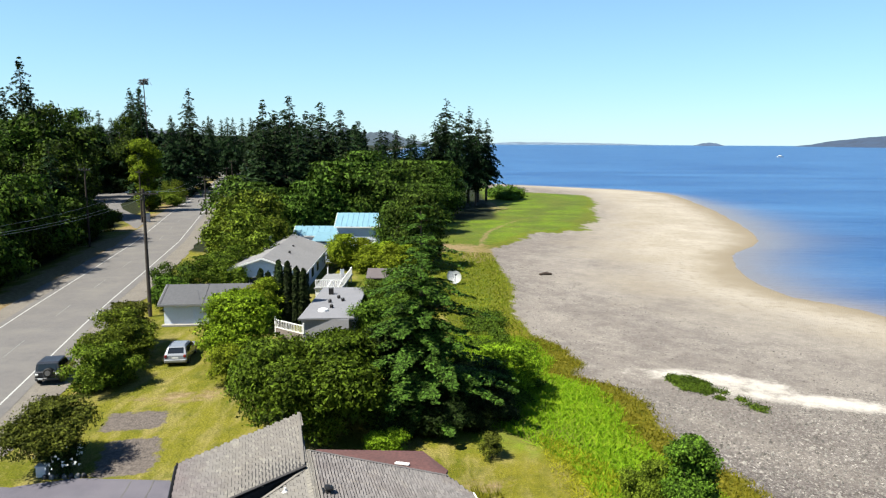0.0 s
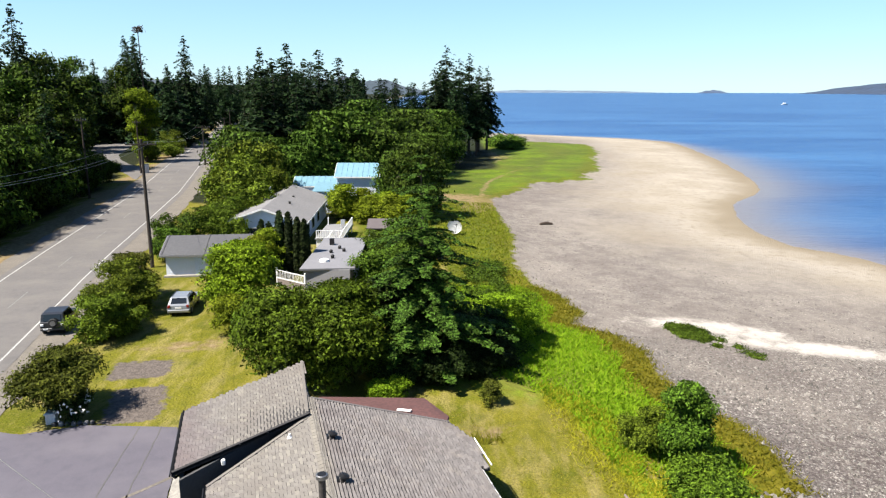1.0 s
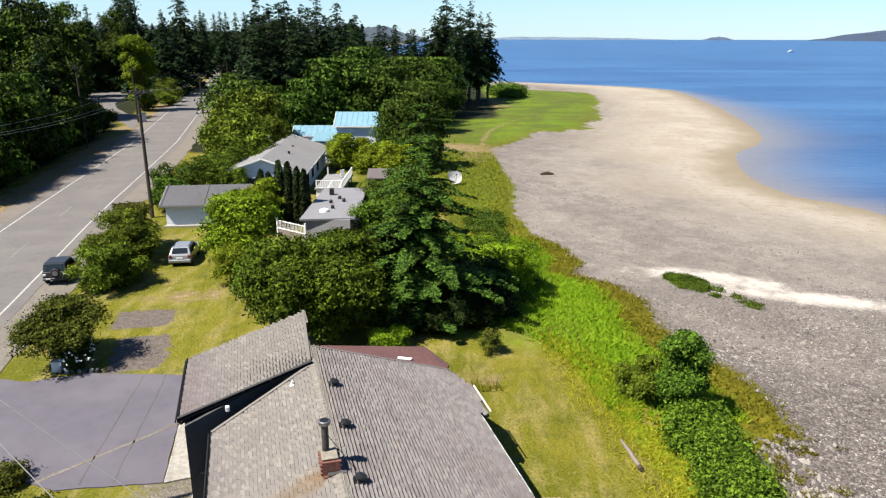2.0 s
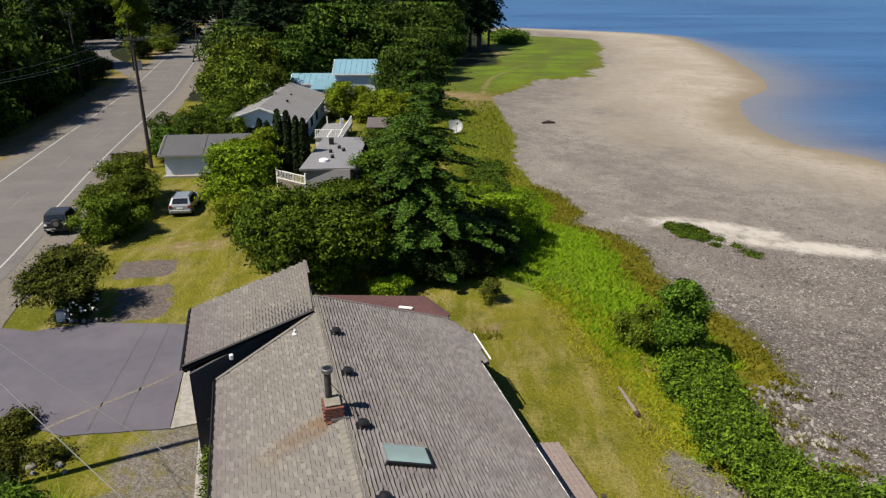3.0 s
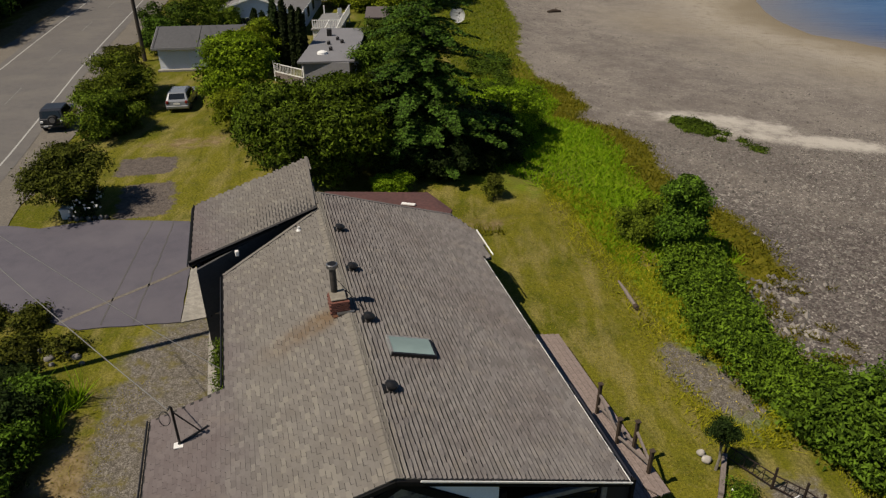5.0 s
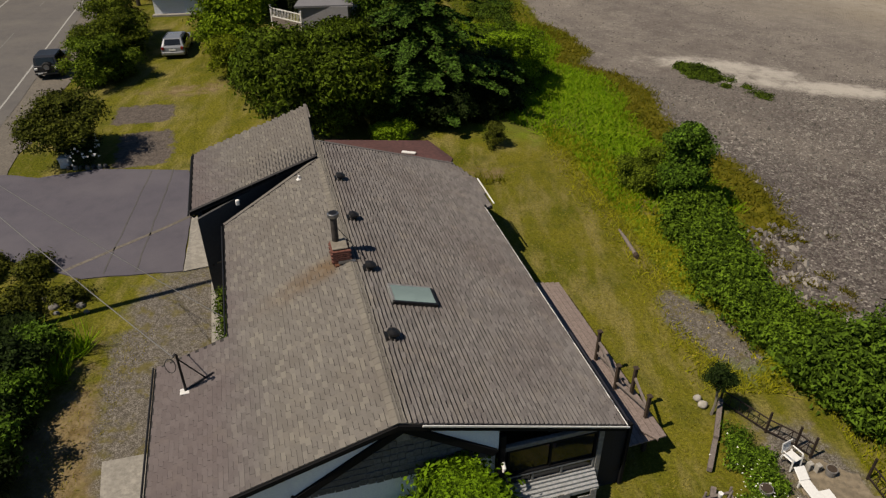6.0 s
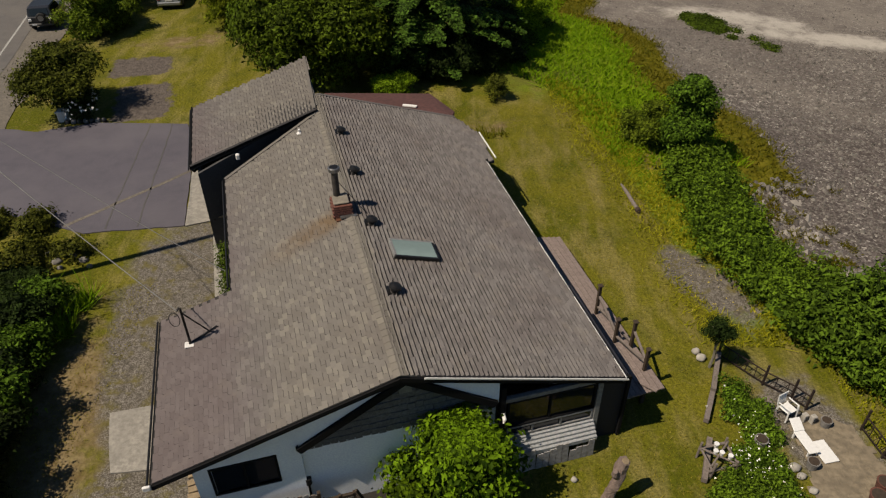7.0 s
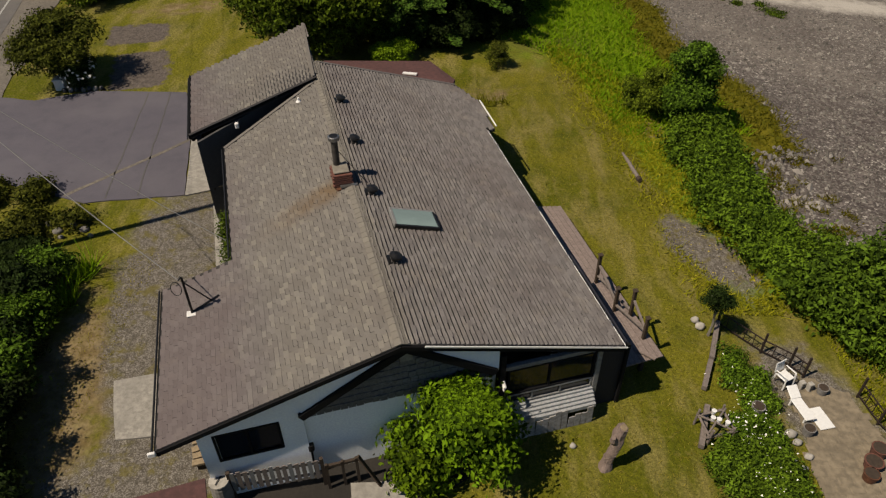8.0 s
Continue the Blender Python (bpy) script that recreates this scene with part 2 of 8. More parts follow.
def asphalt(name, tone=0.16, hue=(1, 1, 1)):
    n = Nodes(name)
    fine, mid, big = n.noise(40, 4, 0.7), n.noise(1.2, 5, 0.6), n.noise(0.25, 4, 0.6)
    c = n.mix(n.ramp(fine, 0.3, 0.7), (tone * 0.78, tone * 0.745, tone * 0.755), (tone * 1.2, tone * 1.14, tone * 1.14))
    c = n.mix(n.ramp(mid, 0.42, 0.75, 0, 0.5), c, (tone * 0.68, tone * 0.68, tone * 0.7))
    c = n.mix(n.ramp(big, 0.4, 0.7, 0, 0.5), c, (tone * 1.35, tone * 1.28, tone * 1.2))
    return n.done(n.mix(1.0, c, hue, "MULTIPLY"), 0.88, normal=n.bump(fine, 0.4, 0.01), spec=0.25)


def shingle_material(name, a, b, stain=True):
    n = Nodes(name)
    pick = n.math("FRACT", n.math("ADD", n.island(), n.object_random()))
    c = n.mix(pick, a, b)
    grain = n.noise(55, 3, 0.7)
    c = n.mix(n.ramp(grain, 0.3, 0.75, 0, 0.35), c, (0.06, 0.05, 0.045))
    c = n.mix(n.ramp(n.noise(0.45, 5, 0.65), 0.4, 0.72, 0, 0.5), c, (0.162, 0.135, 0.132))
    c = n.mix(n.ramp(n.noise(1.6, 4, 0.6), 0.5, 0.75, 0, 0.45), c, (0.33, 0.29, 0.25))
    # bleached warm near the ridge, purplish towards the low eave over the yard
    sep = n.add("ShaderNodeSeparateXYZ")
    n.put(sep.inputs[0], n.pos)
    across = n.math("ADD", n.math("MULTIPLY", n.math("ADD", sep.outputs[0], 1.22), 0.962), n.math("MULTIPLY", n.math("SUBTRACT", sep.outputs[1], 10.61), 0.272))
    drift = n.math("MULTIPLY", n.math("SUBTRACT", n.noise(0.35, 5, 0.6), 0.5), 5.0)
    at = n.math("ADD", across, drift)
    left = n.math("MULTIPLY", n.ramp(at, -5.2, -2.6), n.ramp(across, 0.1, 0.5, 1.0, 0.0))
    c = n.mix(n.math("MULTIPLY", left, 0.35), c, (0.33, 0.302, 0.245))
    c = n.mix(n.ramp(at, -3.2, -5.6, 0.0, 0.55), c, (0.205, 0.158, 0.158))
    c = n.mix(n.math("MULTIPLY", n.ramp(pick, 0.8, 0.95, 0.0, 0.3), left), c, (0.42, 0.39, 0.32))
    if stain:
        # rust washed down from the chimney flashing
        tex = n.add("ShaderNodeVectorMath")
        tex.operation = "SUBTRACT"
        n.put(tex.inputs[0], n.pos)
        tex.inputs[1].default_value = STAIN_FROM
        sp = n.add("ShaderNodeSeparateXYZ")
        n.put(sp.inputs[0], tex.outputs[0])
        down = n.math("ADD", n.math("MULTIPLY", sp.outputs[0], -0.962), n.math("MULTIPLY", sp.outputs[1], -0.272))
        side = n.math("ADD", n.math("MULTIPLY", sp.outputs[0], -0.272), n.math("MULTIPLY", sp.outputs[1], 0.962))
        wide = n.ramp(n.math("ABSOLUTE", n.math("ADD", side, n.math("MULTIPLY", down, 0.28))), 0.1, 0.85, 1.0, 0.0)
        far = n.math("MULTIPLY", n.ramp(down, 0.0, 0.15), n.ramp(down, 0.4, 3.4, 1.0, 0.0))
        f = n.math("MULTIPLY", n.math("MULTIPLY", wide, far), n.ramp(n.noise(2.2, 4, 0.6), 0.25, 0.65, 0.3, 0.95))
        c = n.mix(n.math("MULTIPLY", f, 0.7), c, (0.23, 0.135, 0.055))
    return n.done(c, 0.92, normal=n.bump(grain, 0.3, 0.01), spec=0.1)


HOUSE_AT, HOUSE_TURN = (-1.22, 10.61, 0.0), 15.8
HOUSE = pose(*HOUSE_AT, 0, 0, HOUSE_TURN)
STAIN_FROM = tuple(HOUSE @ Vector((-0.35, 7.6, 4.9)))

GROUND, WATER = leafy_ground(), sea_water()
# the third asphalt colours the wire shadows painted on the driveway
ROAD_MAT, DRIVE_MAT, WIRE_SHADOW_MAT = asphalt("road_asphalt", 0.185, (1.03, 1.0, 0.95)), asphalt("driveway_asphalt", 0.155, (0.98, 0.95, 1.15)), asphalt("worn_asphalt", 0.13)
SHOULDER_MAT = plain("shoulder_grit", (0.23, 0.2, 0.165), 0.95, wear=0.35, grain=9, patch=0.5)
FADED_LINE = plain("worn_road_paint", (0.25, 0.24, 0.225), 0.8, wear=0.4, grain=3)
LINE_MAT = plain("road_paint", (0.56, 0.55, 0.52), 0.7, wear=0.2, grain=20)
CONCRETE = plain("concrete", (0.46, 0.43, 0.38), 0.9, wear=0.3, grain=7, patch=1.2)
SHINGLE = shingle_material("roof_shingle", (0.215, 0.2, 0.198), (0.32, 0.297, 0.292))
RIDGE_CAP = shingle_material("ridge_shingle", (0.29, 0.268, 0.243), (0.34, 0.312, 0.282), False)
# near-black colour that draws the shadow lines below the shingle courses
SHINGLE_SHADOW = plain("shingle_edge", (0.022, 0.018, 0.017), 0.95, wear=0.4, grain=30)
SHEATHING = plain("roof_deck", (0.045, 0.04, 0.04), 0.95)
WHITE_WALL = plain("white_stucco", (0.88, 0.92, 1.0), 0.85, wear=0.12, grain=22, relief=0.35)
GREY_SIDING = plain("grey_siding", (0.085, 0.085, 0.09), 0.75, wear=0.2, grain=10)
SHAKE_MAT = plain("wall_shake", (0.2, 0.2, 0.22), 0.85, wear=0.35, grain=12)
BLACK_TRIM = plain("black_trim", (0.014, 0.014, 0.016), 0.8, wear=0.3, spec=0.1)
WHITE_TRIM = plain("white_trim", (0.75, 0.74, 0.72), 0.5, wear=0.15)
GREY_TRIM = plain("grey_timber", (0.34, 0.34, 0.34), 0.7, wear=0.3, grain=9)
DARK_METAL = plain("dark_metal", (0.03, 0.028, 0.028), 0.45, 0.4, wear=0.3)
STEEL = plain("galvanised_steel", (0.5, 0.5, 0.5), 0.35, 0.85, wear=0.25)
RUST = plain("rusty_steel", (0.2, 0.075, 0.035), 0.8, 0.3, wear=0.45, grain=8)
BRICK_MAT = plain("red_brick", (0.24, 0.085, 0.06), 0.9, wear=0.35, grain=16)
WEATHERED = timber("weathered_wood", (0.36, 0.3, 0.27), (2, 2, 2))
DECK_WOOD = timber("deck_board", (0.42, 0.33, 0.3), (2, 2, 2))
PALE_WOOD = timber("pale_wood", (0.55, 0.42, 0.27), (2, 2, 2))
DARK_WOOD = timber("dark_wood", (0.1, 0.07, 0.05), (2, 2, 6))
POLE_WOOD = timber("pole_wood", (0.085, 0.065, 0.05), (3, 3, 0.4))
BARK = timber("bark", (0.13, 0.095, 0.07), (3, 3, 0.6))
PALE_BARK = timber("pale_bark", (0.4, 0.36, 0.3), (3, 3, 0.6))
RED_ROOF = plain("red_felt_roof", (0.14, 0.055, 0.05), 0.9, wear=0.35, grain=6)
GREY_ROOF = plain("grey_shingle_roof", (0.27, 0.26, 0.26), 0.92, wear=0.2, grain=5, patch=0.4)
DARK_ROOF = plain("dark_roof_sheet", (0.1, 0.1, 0.108), 0.8, wear=0.2, grain=4, patch=0.4)
BLUE_METAL = plain("pale_blue_metal_roof", (0.3, 0.55, 0.68), 0.4, 0.2, wear=0.12, grain=3)
PALE_BLUE = plain("pale_blue_siding", (0.62, 0.68, 0.79), 0.7, wear=0.12, grain=8)
WHITE_PLASTIC = plain("white_plastic", (0.75, 0.75, 0.74), 0.4, wear=0.08)
DARK_PLASTIC = plain("dark_plastic", (0.03, 0.03, 0.032), 0.5, wear=0.2)
CLAY = plain("terracotta", (0.2, 0.07, 0.045), 0.85, wear=0.3)
STONE = plain("grey_stone", (0.34, 0.32, 0.3), 0.9, wear=0.35, grain=6)
PALE_STONE = plain("pale_stone", (0.62, 0.58, 0.52), 0.9, wear=0.3, grain=6)
PAVER = plain("stone_paver", (0.34, 0.275, 0.19), 0.9, wear=0.35, grain=5, patch=1.6)
TYRE = plain("tyre_rubber", (0.018, 0.018, 0.018), 0.85, wear=0.2)
SILVER_PAINT = plain("silver_paint", (0.52, 0.54, 0.57), 0.25, 0.5, wear=0.06, relief=0.02)
DARK_PAINT = plain("dark_grey_paint", (0.06, 0.062, 0.07), 0.3, 0.3, wear=0.1, relief=0.02)
RED_LENS = plain("red_lens", (0.35, 0.02, 0.015), 0.25, wear=0.1)
WHITE_PETAL = plain("white_petal", (0.8, 0.78, 0.72), 0.7, wear=0.1)
YELLOW_PETAL = plain("yellow_petal", (0.7, 0.55, 0.04), 0.7, wear=0.15)


def pane_glass(name, tint, rough=0.06):
    n = Nodes(name)
    return n.done(n.mix(n.ramp(n.noise(0.8, 3), 0.3, 0.7), tint, tuple(c * 1.4 for c in tint)), rough, 0.0, spec=0.5)


DARK_GLASS = pane_glass("dark_window_glass", (0.012, 0.016, 0.024))
SKY_GLASS = pane_glass("skylight_glass", (0.27, 0.36, 0.34), 0.2)
CAR_GLASS = pane_glass("car_glass", (0.02, 0.024, 0.028))

CEDAR = foliage("cedar_sprays", (0.0015, 0.0038, 0.0006), (0.125, 0.24, 0.03), 0.06, patch=2.2)
FAR_FIR = foliage("far_fir_needles", (0.002, 0.006, 0.0025), (0.05, 0.105, 0.03), 0.05)
LEAF = foliage("walnut_leaves", (0.012, 0.024, 0.0015), (0.2, 0.34, 0.024), 0.12)
# darker copy of the alder leaves, with the wood's shade in its colour
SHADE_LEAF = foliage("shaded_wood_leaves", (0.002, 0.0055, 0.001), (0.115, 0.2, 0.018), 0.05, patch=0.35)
DRY = foliage("dry_grass_blades", (0.24, 0.21, 0.02), (0.46, 0.38, 0.07), 0.3)
FAR_LEAF = foliage("alder_leaves", (0.0082, 0.0174, 0.0022), (0.14, 0.25, 0.028), 0.1)
BRIGHT = foliage("bright_maple_leaves", (0.0342, 0.0650, 0.0027), (0.4, 0.6, 0.028), 0.2)
OLIVE = foliage("olive_shrub_leaves", (0.02, 0.028, 0.003), (0.21, 0.25, 0.032), 0.1)
SUNNY = foliage("sunny_thicket_leaves", (0.022, 0.038, 0.003), (0.27, 0.37, 0.03), 0.12)
YELLOW = foliage("yellow_green_leaves", (0.05, 0.08, 0.004), (0.42, 0.55, 0.03), 0.2)
HEDGE = foliage("thicket_leaves", (0.0128, 0.0277, 0.0026), (0.18, 0.31, 0.028), 0.1)
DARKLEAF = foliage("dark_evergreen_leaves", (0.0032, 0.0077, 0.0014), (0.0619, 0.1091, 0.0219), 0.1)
ARBOR = foliage("arborvitae_sprays", (0.0049, 0.0103, 0.0030), (0.0549, 0.0878, 0.0220), 0.1)
VINE = foliage("vine_leaves", (0.012, 0.034, 0.002), (0.28, 0.5, 0.022), 0.15)
BRAMBLE = foliage("bramble_leaves", (0.012, 0.03, 0.003), (0.24, 0.39, 0.03), 0.1, patch=1.2)
WEED = foliage("weed_blades", (0.38, 0.42, 0.022), (0.72, 0.7, 0.05), 0.4)
LUSH = foliage("lush_grass_blades", (0.19, 0.36, 0.012), (0.36, 0.52, 0.022), 0.4)
MEADOW = foliage("meadow_blades", (0.17, 0.23, 0.016), (0.36, 0.4, 0.032), 0.3)
MARSH = foliage("marsh_grass_blades", (0.1920, 0.1968, 0.0115), (0.3128, 0.2760, 0.0276), 0.4)


# ---------------------------------------------------------------- mesh helpers
def mesh_from(name, V, F, material, smooth=False):
    """A mesh from vertex rows and faces that all have the same number of corners."""
    V, F = np.asarray(V, dtype=np.float32), np.asarray(F, dtype=np.int32)
    me = bpy.data.meshes.new(name)
    k = F.shape[1]
    me.vertices.add(len(V))
    me.vertices.foreach_set("co", V.ravel())
    me.loops.add(F.size)
    me.loops.foreach_set("vertex_index", F.ravel())
    me.polygons.add(len(F))
    me.polygons.foreach_set("loop_start", np.arange(0, F.size, k, dtype=np.int32))
    me.polygons.foreach_set("loop_total", np.full(len(F), k, dtype=np.int32))
    me.polygons.foreach_set("use_smooth", np.full(len(F), smooth, dtype=bool))
    me.update(calc_edges=True)
    me.validate()
    me.materials.append(material)
    return me


def child(name, me, parent, label="", m=None):
    ob = new(name, me)
    ob.parent = parent
    if m is not None:
        ob.matrix_basis = m
    if label:
        tagged(ob, label)
    return ob


def part(name, bm, material, parent, label="", m=None, smooth=False):
    me = bpy.data.meshes.new(name)
    bmesh.ops.recalc_face_normals(bm, faces=bm.faces)
    bm.to_mesh(me)
    bm.free()
    me.materials.append(material)
    if smooth:
        for f in me.polygons:
            f.use_smooth = True
    return child(name, me, parent, label, m)


def thing(name, m, label, category, group="", kind=""):
    ob = new(name)
    ob.empty_display_size = 0.2
    ob.matrix_basis = m
    return tagged(ob, label, category, group, kind)


def whole(name, bm, material, m, label, category, group="", kind="", smooth=False):
    ob = part(name, bm, material, None, "", m, smooth)
    return tagged(ob, label, category, group, kind)


def block(bm, c, s, m=None, bevel=0.0):
    """A box with its middle at c and full size s."""
    r = bmesh.ops.create_cube(bm, size=1, matrix=(m or Matrix()) @ Matrix.Translation(c) @ Matrix.Diagonal((*s, 1)))
    if bevel:
        es = list({e for v in r["verts"] for e in v.link_edges})
        bmesh.ops.bevel(bm, geom=es, offset=bevel, segments=1, affect="EDGES")
    return bm


def boxed(c, s, m=None, bevel=0.0):
    return block(bmesh.new(), c, s, m, bevel)


def tube(bm, pts, radii, seg=8, cap=True):
    """A round bar along points, with a radius at each."""
    pts = [Vector(p) for p in pts]
    if not hasattr(radii, "__len__"):
        radii = [radii] * len(pts)
    rings = []
    for i, p in enumerate(pts):
        d = (pts[min(i + 1, len(pts) - 1)] - pts[max(i - 1, 0)]).normalized()
        q = d.to_track_quat("Z", "Y")
        rings.append([bm.verts.new(p + q @ Vector((math.cos(2 * math.pi * k / seg) * radii[i], math.sin(2 * math.pi * k / seg) * radii[i], 0))) for k in range(seg)])
    for a, b in zip(rings, rings[1:]):
        for k in range(seg):
            bm.faces.new((a[k], a[(k + 1) % seg], b[(k + 1) % seg], b[k]))
    if cap:
        bm.faces.new(list(reversed(rings[0])))
        bm.faces.new(rings[-1])
    return bm


def bar(a, b, r, seg=8):
    return tube(bmesh.new(), (a, b), r, seg)


def beam(bm, a, b, w, h):
    """A squared bar from a to b, w wide and h high."""
    a, b = Vector(a), Vector(b)
    d = b - a
    q = d.to_track_quat("Y", "Z").to_matrix().to_4x4()
    return block(bm, (0, d.length / 2, 0), (w, d.length, h), Matrix.Translation(a) @ q)


def prism(bm, outline, lo, hi, m=None):
    """A plate: an outline of (x, y) raised from lo to hi."""
    m = m or Matrix()
    a = [bm.verts.new(m @ Vector((x, y, lo))) for x, y in outline]
    b = [bm.verts.new(m @ Vector((x, y, hi))) for x, y in outline]
    bm.faces.new(list(reversed(a)))
    bm.faces.new(b)
    for i in range(len(a)):
        j = (i + 1) % len(a)
        bm.faces.new((a[i], a[j], b[j], b[i]))
    return bm


def slab3(bm, corners, thick):
    """A flat panel through corners in space, thickened downwards."""
    up = [bm.verts.new(c) for c in corners]
    dn = [bm.verts.new(Vector(c) - Vector((0, 0, thick))) for c in corners]
    bm.faces.new(up)
    bm.faces.new(list(reversed(dn)))
    for i in range(len(up)):
        j = (i + 1) % len(up)
        bm.faces.new((up[i], dn[i], dn[j], up[j]))
    return bm


def wavy(outline, step=0.6, amp=0.12, seed=0):
    """An outline with uneven edges."""
    out = []
    for i, a in enumerate(outline):
        b = outline[(i + 1) % len(outline)]
        n = max(1, int(math.dist(a, b) / step))
        for k in range(n):
            x, y = a[0] + (b[0] - a[0]) * k / n, a[1] + (b[1] - a[1]) * k / n
            out.append((x + amp * noise.noise((x * 0.9, y * 0.9, seed)), y + amp * noise.noise((x * 0.9, y * 0.9, seed + 7.3))))
    return out


# ---------------------------------------------------------------- the ground
def curve(table):
    ys, xs = [a for a, _ in table], [b for _, b in table]
    return lambda y: np.interp(y, ys, xs)


# by distance up the coast: where the plants end, where the sea begins, where the mown lawn ends, the middle of the road
PLANTS_END = curve(((-50, 26), (8, 20), (14, 17.4), (20, 15.2), (25, 14.3), (27, 14.9), (27.9, 17.2), (31, 17.2), (35, 16.6), (37, 15), (42, 14.1), (45, 14.6), (49, 13.6), (51.8, 10.4), (55, 11.6), (58.7, 10.9), (64, 8.6), (73, 7.6), (85, 9.0), (100, 8.4), (110, 8.1), (118, 7.6), (127, 15), (138, 17.5), (146, 28.8), (170, 37), (195, 42.6), (225, 48), (240, 48.4), (250, 36), (258, 24), (280, 16), (310, 5), (340, -60), (420, -120)))
SEA_BEGINS = curve(((-50, 135), (20, 90), (45, 68), (60, 60), (70, 54.5), (77, 50.9), (83, 48.7), (87, 45.3), (95, 44.1), (105, 45.7), (116, 49), (124, 52.8), (132, 59.5), (140, 64), (150, 67.5), (164, 71.1), (202, 78.9), (245, 85), (262, 86.5), (275, 85.5), (284, 80), (293, 73), (307, 52), (326, 24), (336, 0), (348, -60), (420, -118)))
LAWN_ENDS = curve(((-50, 11), (8, 10.5), (18, 9.6), (23, 9.2), (28, 8.5), (31, 7.7), (36, 6.9), (39.5, 4.6), (41, 2.5), (44, 0), (500, -1)))
ROAD_MID = curve(((-60, -13), (0, -24.5), (20, -29), (43, -33.9), (58.7, -37.6), (64.5, -39), (76, -41.5), (94, -45.2), (122, -51.1), (145, -57), (172, -64), (224, -76.2), (269, -85.5), (341, -103), (420, -132), (700, -240)))

gx = np.unique(np.concatenate([-3600 * np.linspace(1, 0.0333, 18) ** 1.6, np.arange(-160, -60, 5.0), np.arange(-60, -26, 1.2), np.arange(-26, 24, 0.5), np.arange(24, 100, 2.0), np.geomspace(100, 3600, 26)]))
gy = np.unique(np.concatenate([-np.geomspace(20, 1500, 12), np.arange(-20, 4, 3.0), np.arange(4, 62, 0.5), np.arange(62, 150, 1.25), np.arange(150, 360, 3.0), np.geomspace(360, 4200, 24)]))
GX, GY = np.meshgrid(gx, gy)
beach = GX - PLANTS_END(GY)
sea = SEA_BEGINS(GY) - GX
lawn_out = GX - LAWN_ENDS(GY)
road_off = GX - ROAD_MID(GY)


def smooth(v, lo, hi):
    t = np.clip((v - lo) / (hi - lo), 0, 1)
    return t * t * (3 - 2 * t)


bank = smooth(beach, -2.5, 3.0)
span = np.maximum(SEA_BEGINS(GY) - PLANTS_END(GY), 4)
slope = np.clip(beach / span, 0, 3)
GZ = -0.45 * bank - 1.15 * np.clip(slope, 0, 1) - 4.0 * np.clip(-sea / 60, 0, 1)
ripple = np.array([noise.noise((x * 0.12, y * 0.12, 0.0)) for x, y in zip(GX.ravel(), GY.ravel())]).reshape(GX.shape)
away = smooth(np.hypot(GX + 2, GY - 18), 13, 30)
GZ = GZ + 0.09 * ripple * np.where(beach > 0, 0.9, 0.35) * away * np.where(np.abs(road_off) < 9, 0, 1) * np.where(sea < 8, 0.3, 1)
far_land = smooth(GY, 420, 1400) * smooth(-beach, 60, 500)
GZ = GZ + 30 * far_land
nxg = len(gx)
idx = np.arange(len(gy) * nxg).reshape(len(gy), nxg)
quads = np.stack([idx[:-1, :-1], idx[:-1, 1:], idx[1:, 1:], idx[1:, :-1]], -1).reshape(-1, 4)
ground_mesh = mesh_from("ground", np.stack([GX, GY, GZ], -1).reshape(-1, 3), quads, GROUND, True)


def ellipse(x, y, cx, cy, rx, ry, turn=0.0):
    c, s = math.cos(radians(turn)), math.sin(radians(turn))
    u, v = (x - cx) * c + (y - cy) * s, -(x - cx) * s + (y - cy) * c
    return np.clip(1.25 - np.sqrt((u / rx) ** 2 + (v / ry) ** 2) * 0.75, 0, 1)


lush = np.maximum(smooth(lawn_out, -0.6, 1.4), smooth(GY, 70, 80) * smooth(GX, -16, -8))
lush = np.where(GX < -24, 0.15, lush)
lush = np.maximum(lush, ellipse(GX, GY, 5.5, 43, 6, 5)) * smooth(GY, 15.5, 19)
bare = np.maximum.reduce([
    0.9 * np.where((np.abs(road_off + 7.6) < 2.6), 1, 0),
    0.85 * ellipse(GX, GY, -3.0, 118, 16, 5, -4), ellipse(GX, GY, 2, 33.5, 2.6, 1.0, 10) * 0.55, 0.9 * ellipse(GX, GY, 6, 112, 3.5, 9, -8),
    0.7 * ellipse(GX, GY, 10.2, 30, 1.0, 1.7), ellipse(GX, GY, -18, 46.5, 5, 1.6, 15) * 0.6,
    0.8 * ellipse(GX, GY, 6, 196, 13, 24), 0.68 * smooth(beach, -2.6, -1.7) * (1 - smooth(GY, 26, 29)), ellipse(GX, GY, -12.4, 13.0, 1.9, 6.0, 14) * 0.8, ellipse(GX, GY, 12.6, 15.0, 3.0, 1.8, -20) * 0.3, ellipse(GX, GY, 13.6, 9.8, 1.2, 4.0, 0) * 0.5])
trail_mid = curve(((112, 6.4), (126, 7), (139, 9), (150, 12.6), (161, 17.4), (171, 24.6), (180, 31.7)))
trail = np.exp(-((GX - trail_mid(GY)) / 0.9) ** 2) * smooth(GY, 110, 116) * (1 - smooth(GY, 166, 180)) * 0.62
bare = np.maximum(bare, trail)
grit = np.maximum.reduce([ellipse(GX, GY, -10.5, 16.0, 1.7, 6.0, 17), ellipse(GX, GY, -10.9, 21.0, 2.2, 3.4, 17), ellipse(GX, GY, -8.6, 10.2, 3.0, 1.6, 17), 1.0 * ellipse(GX, GY, 10.3, 20.0, 1.15, 2.7, 25), 0.9 * ellipse(GX, GY, 11.8, 12.4, 1.5, 3.4, 20)])
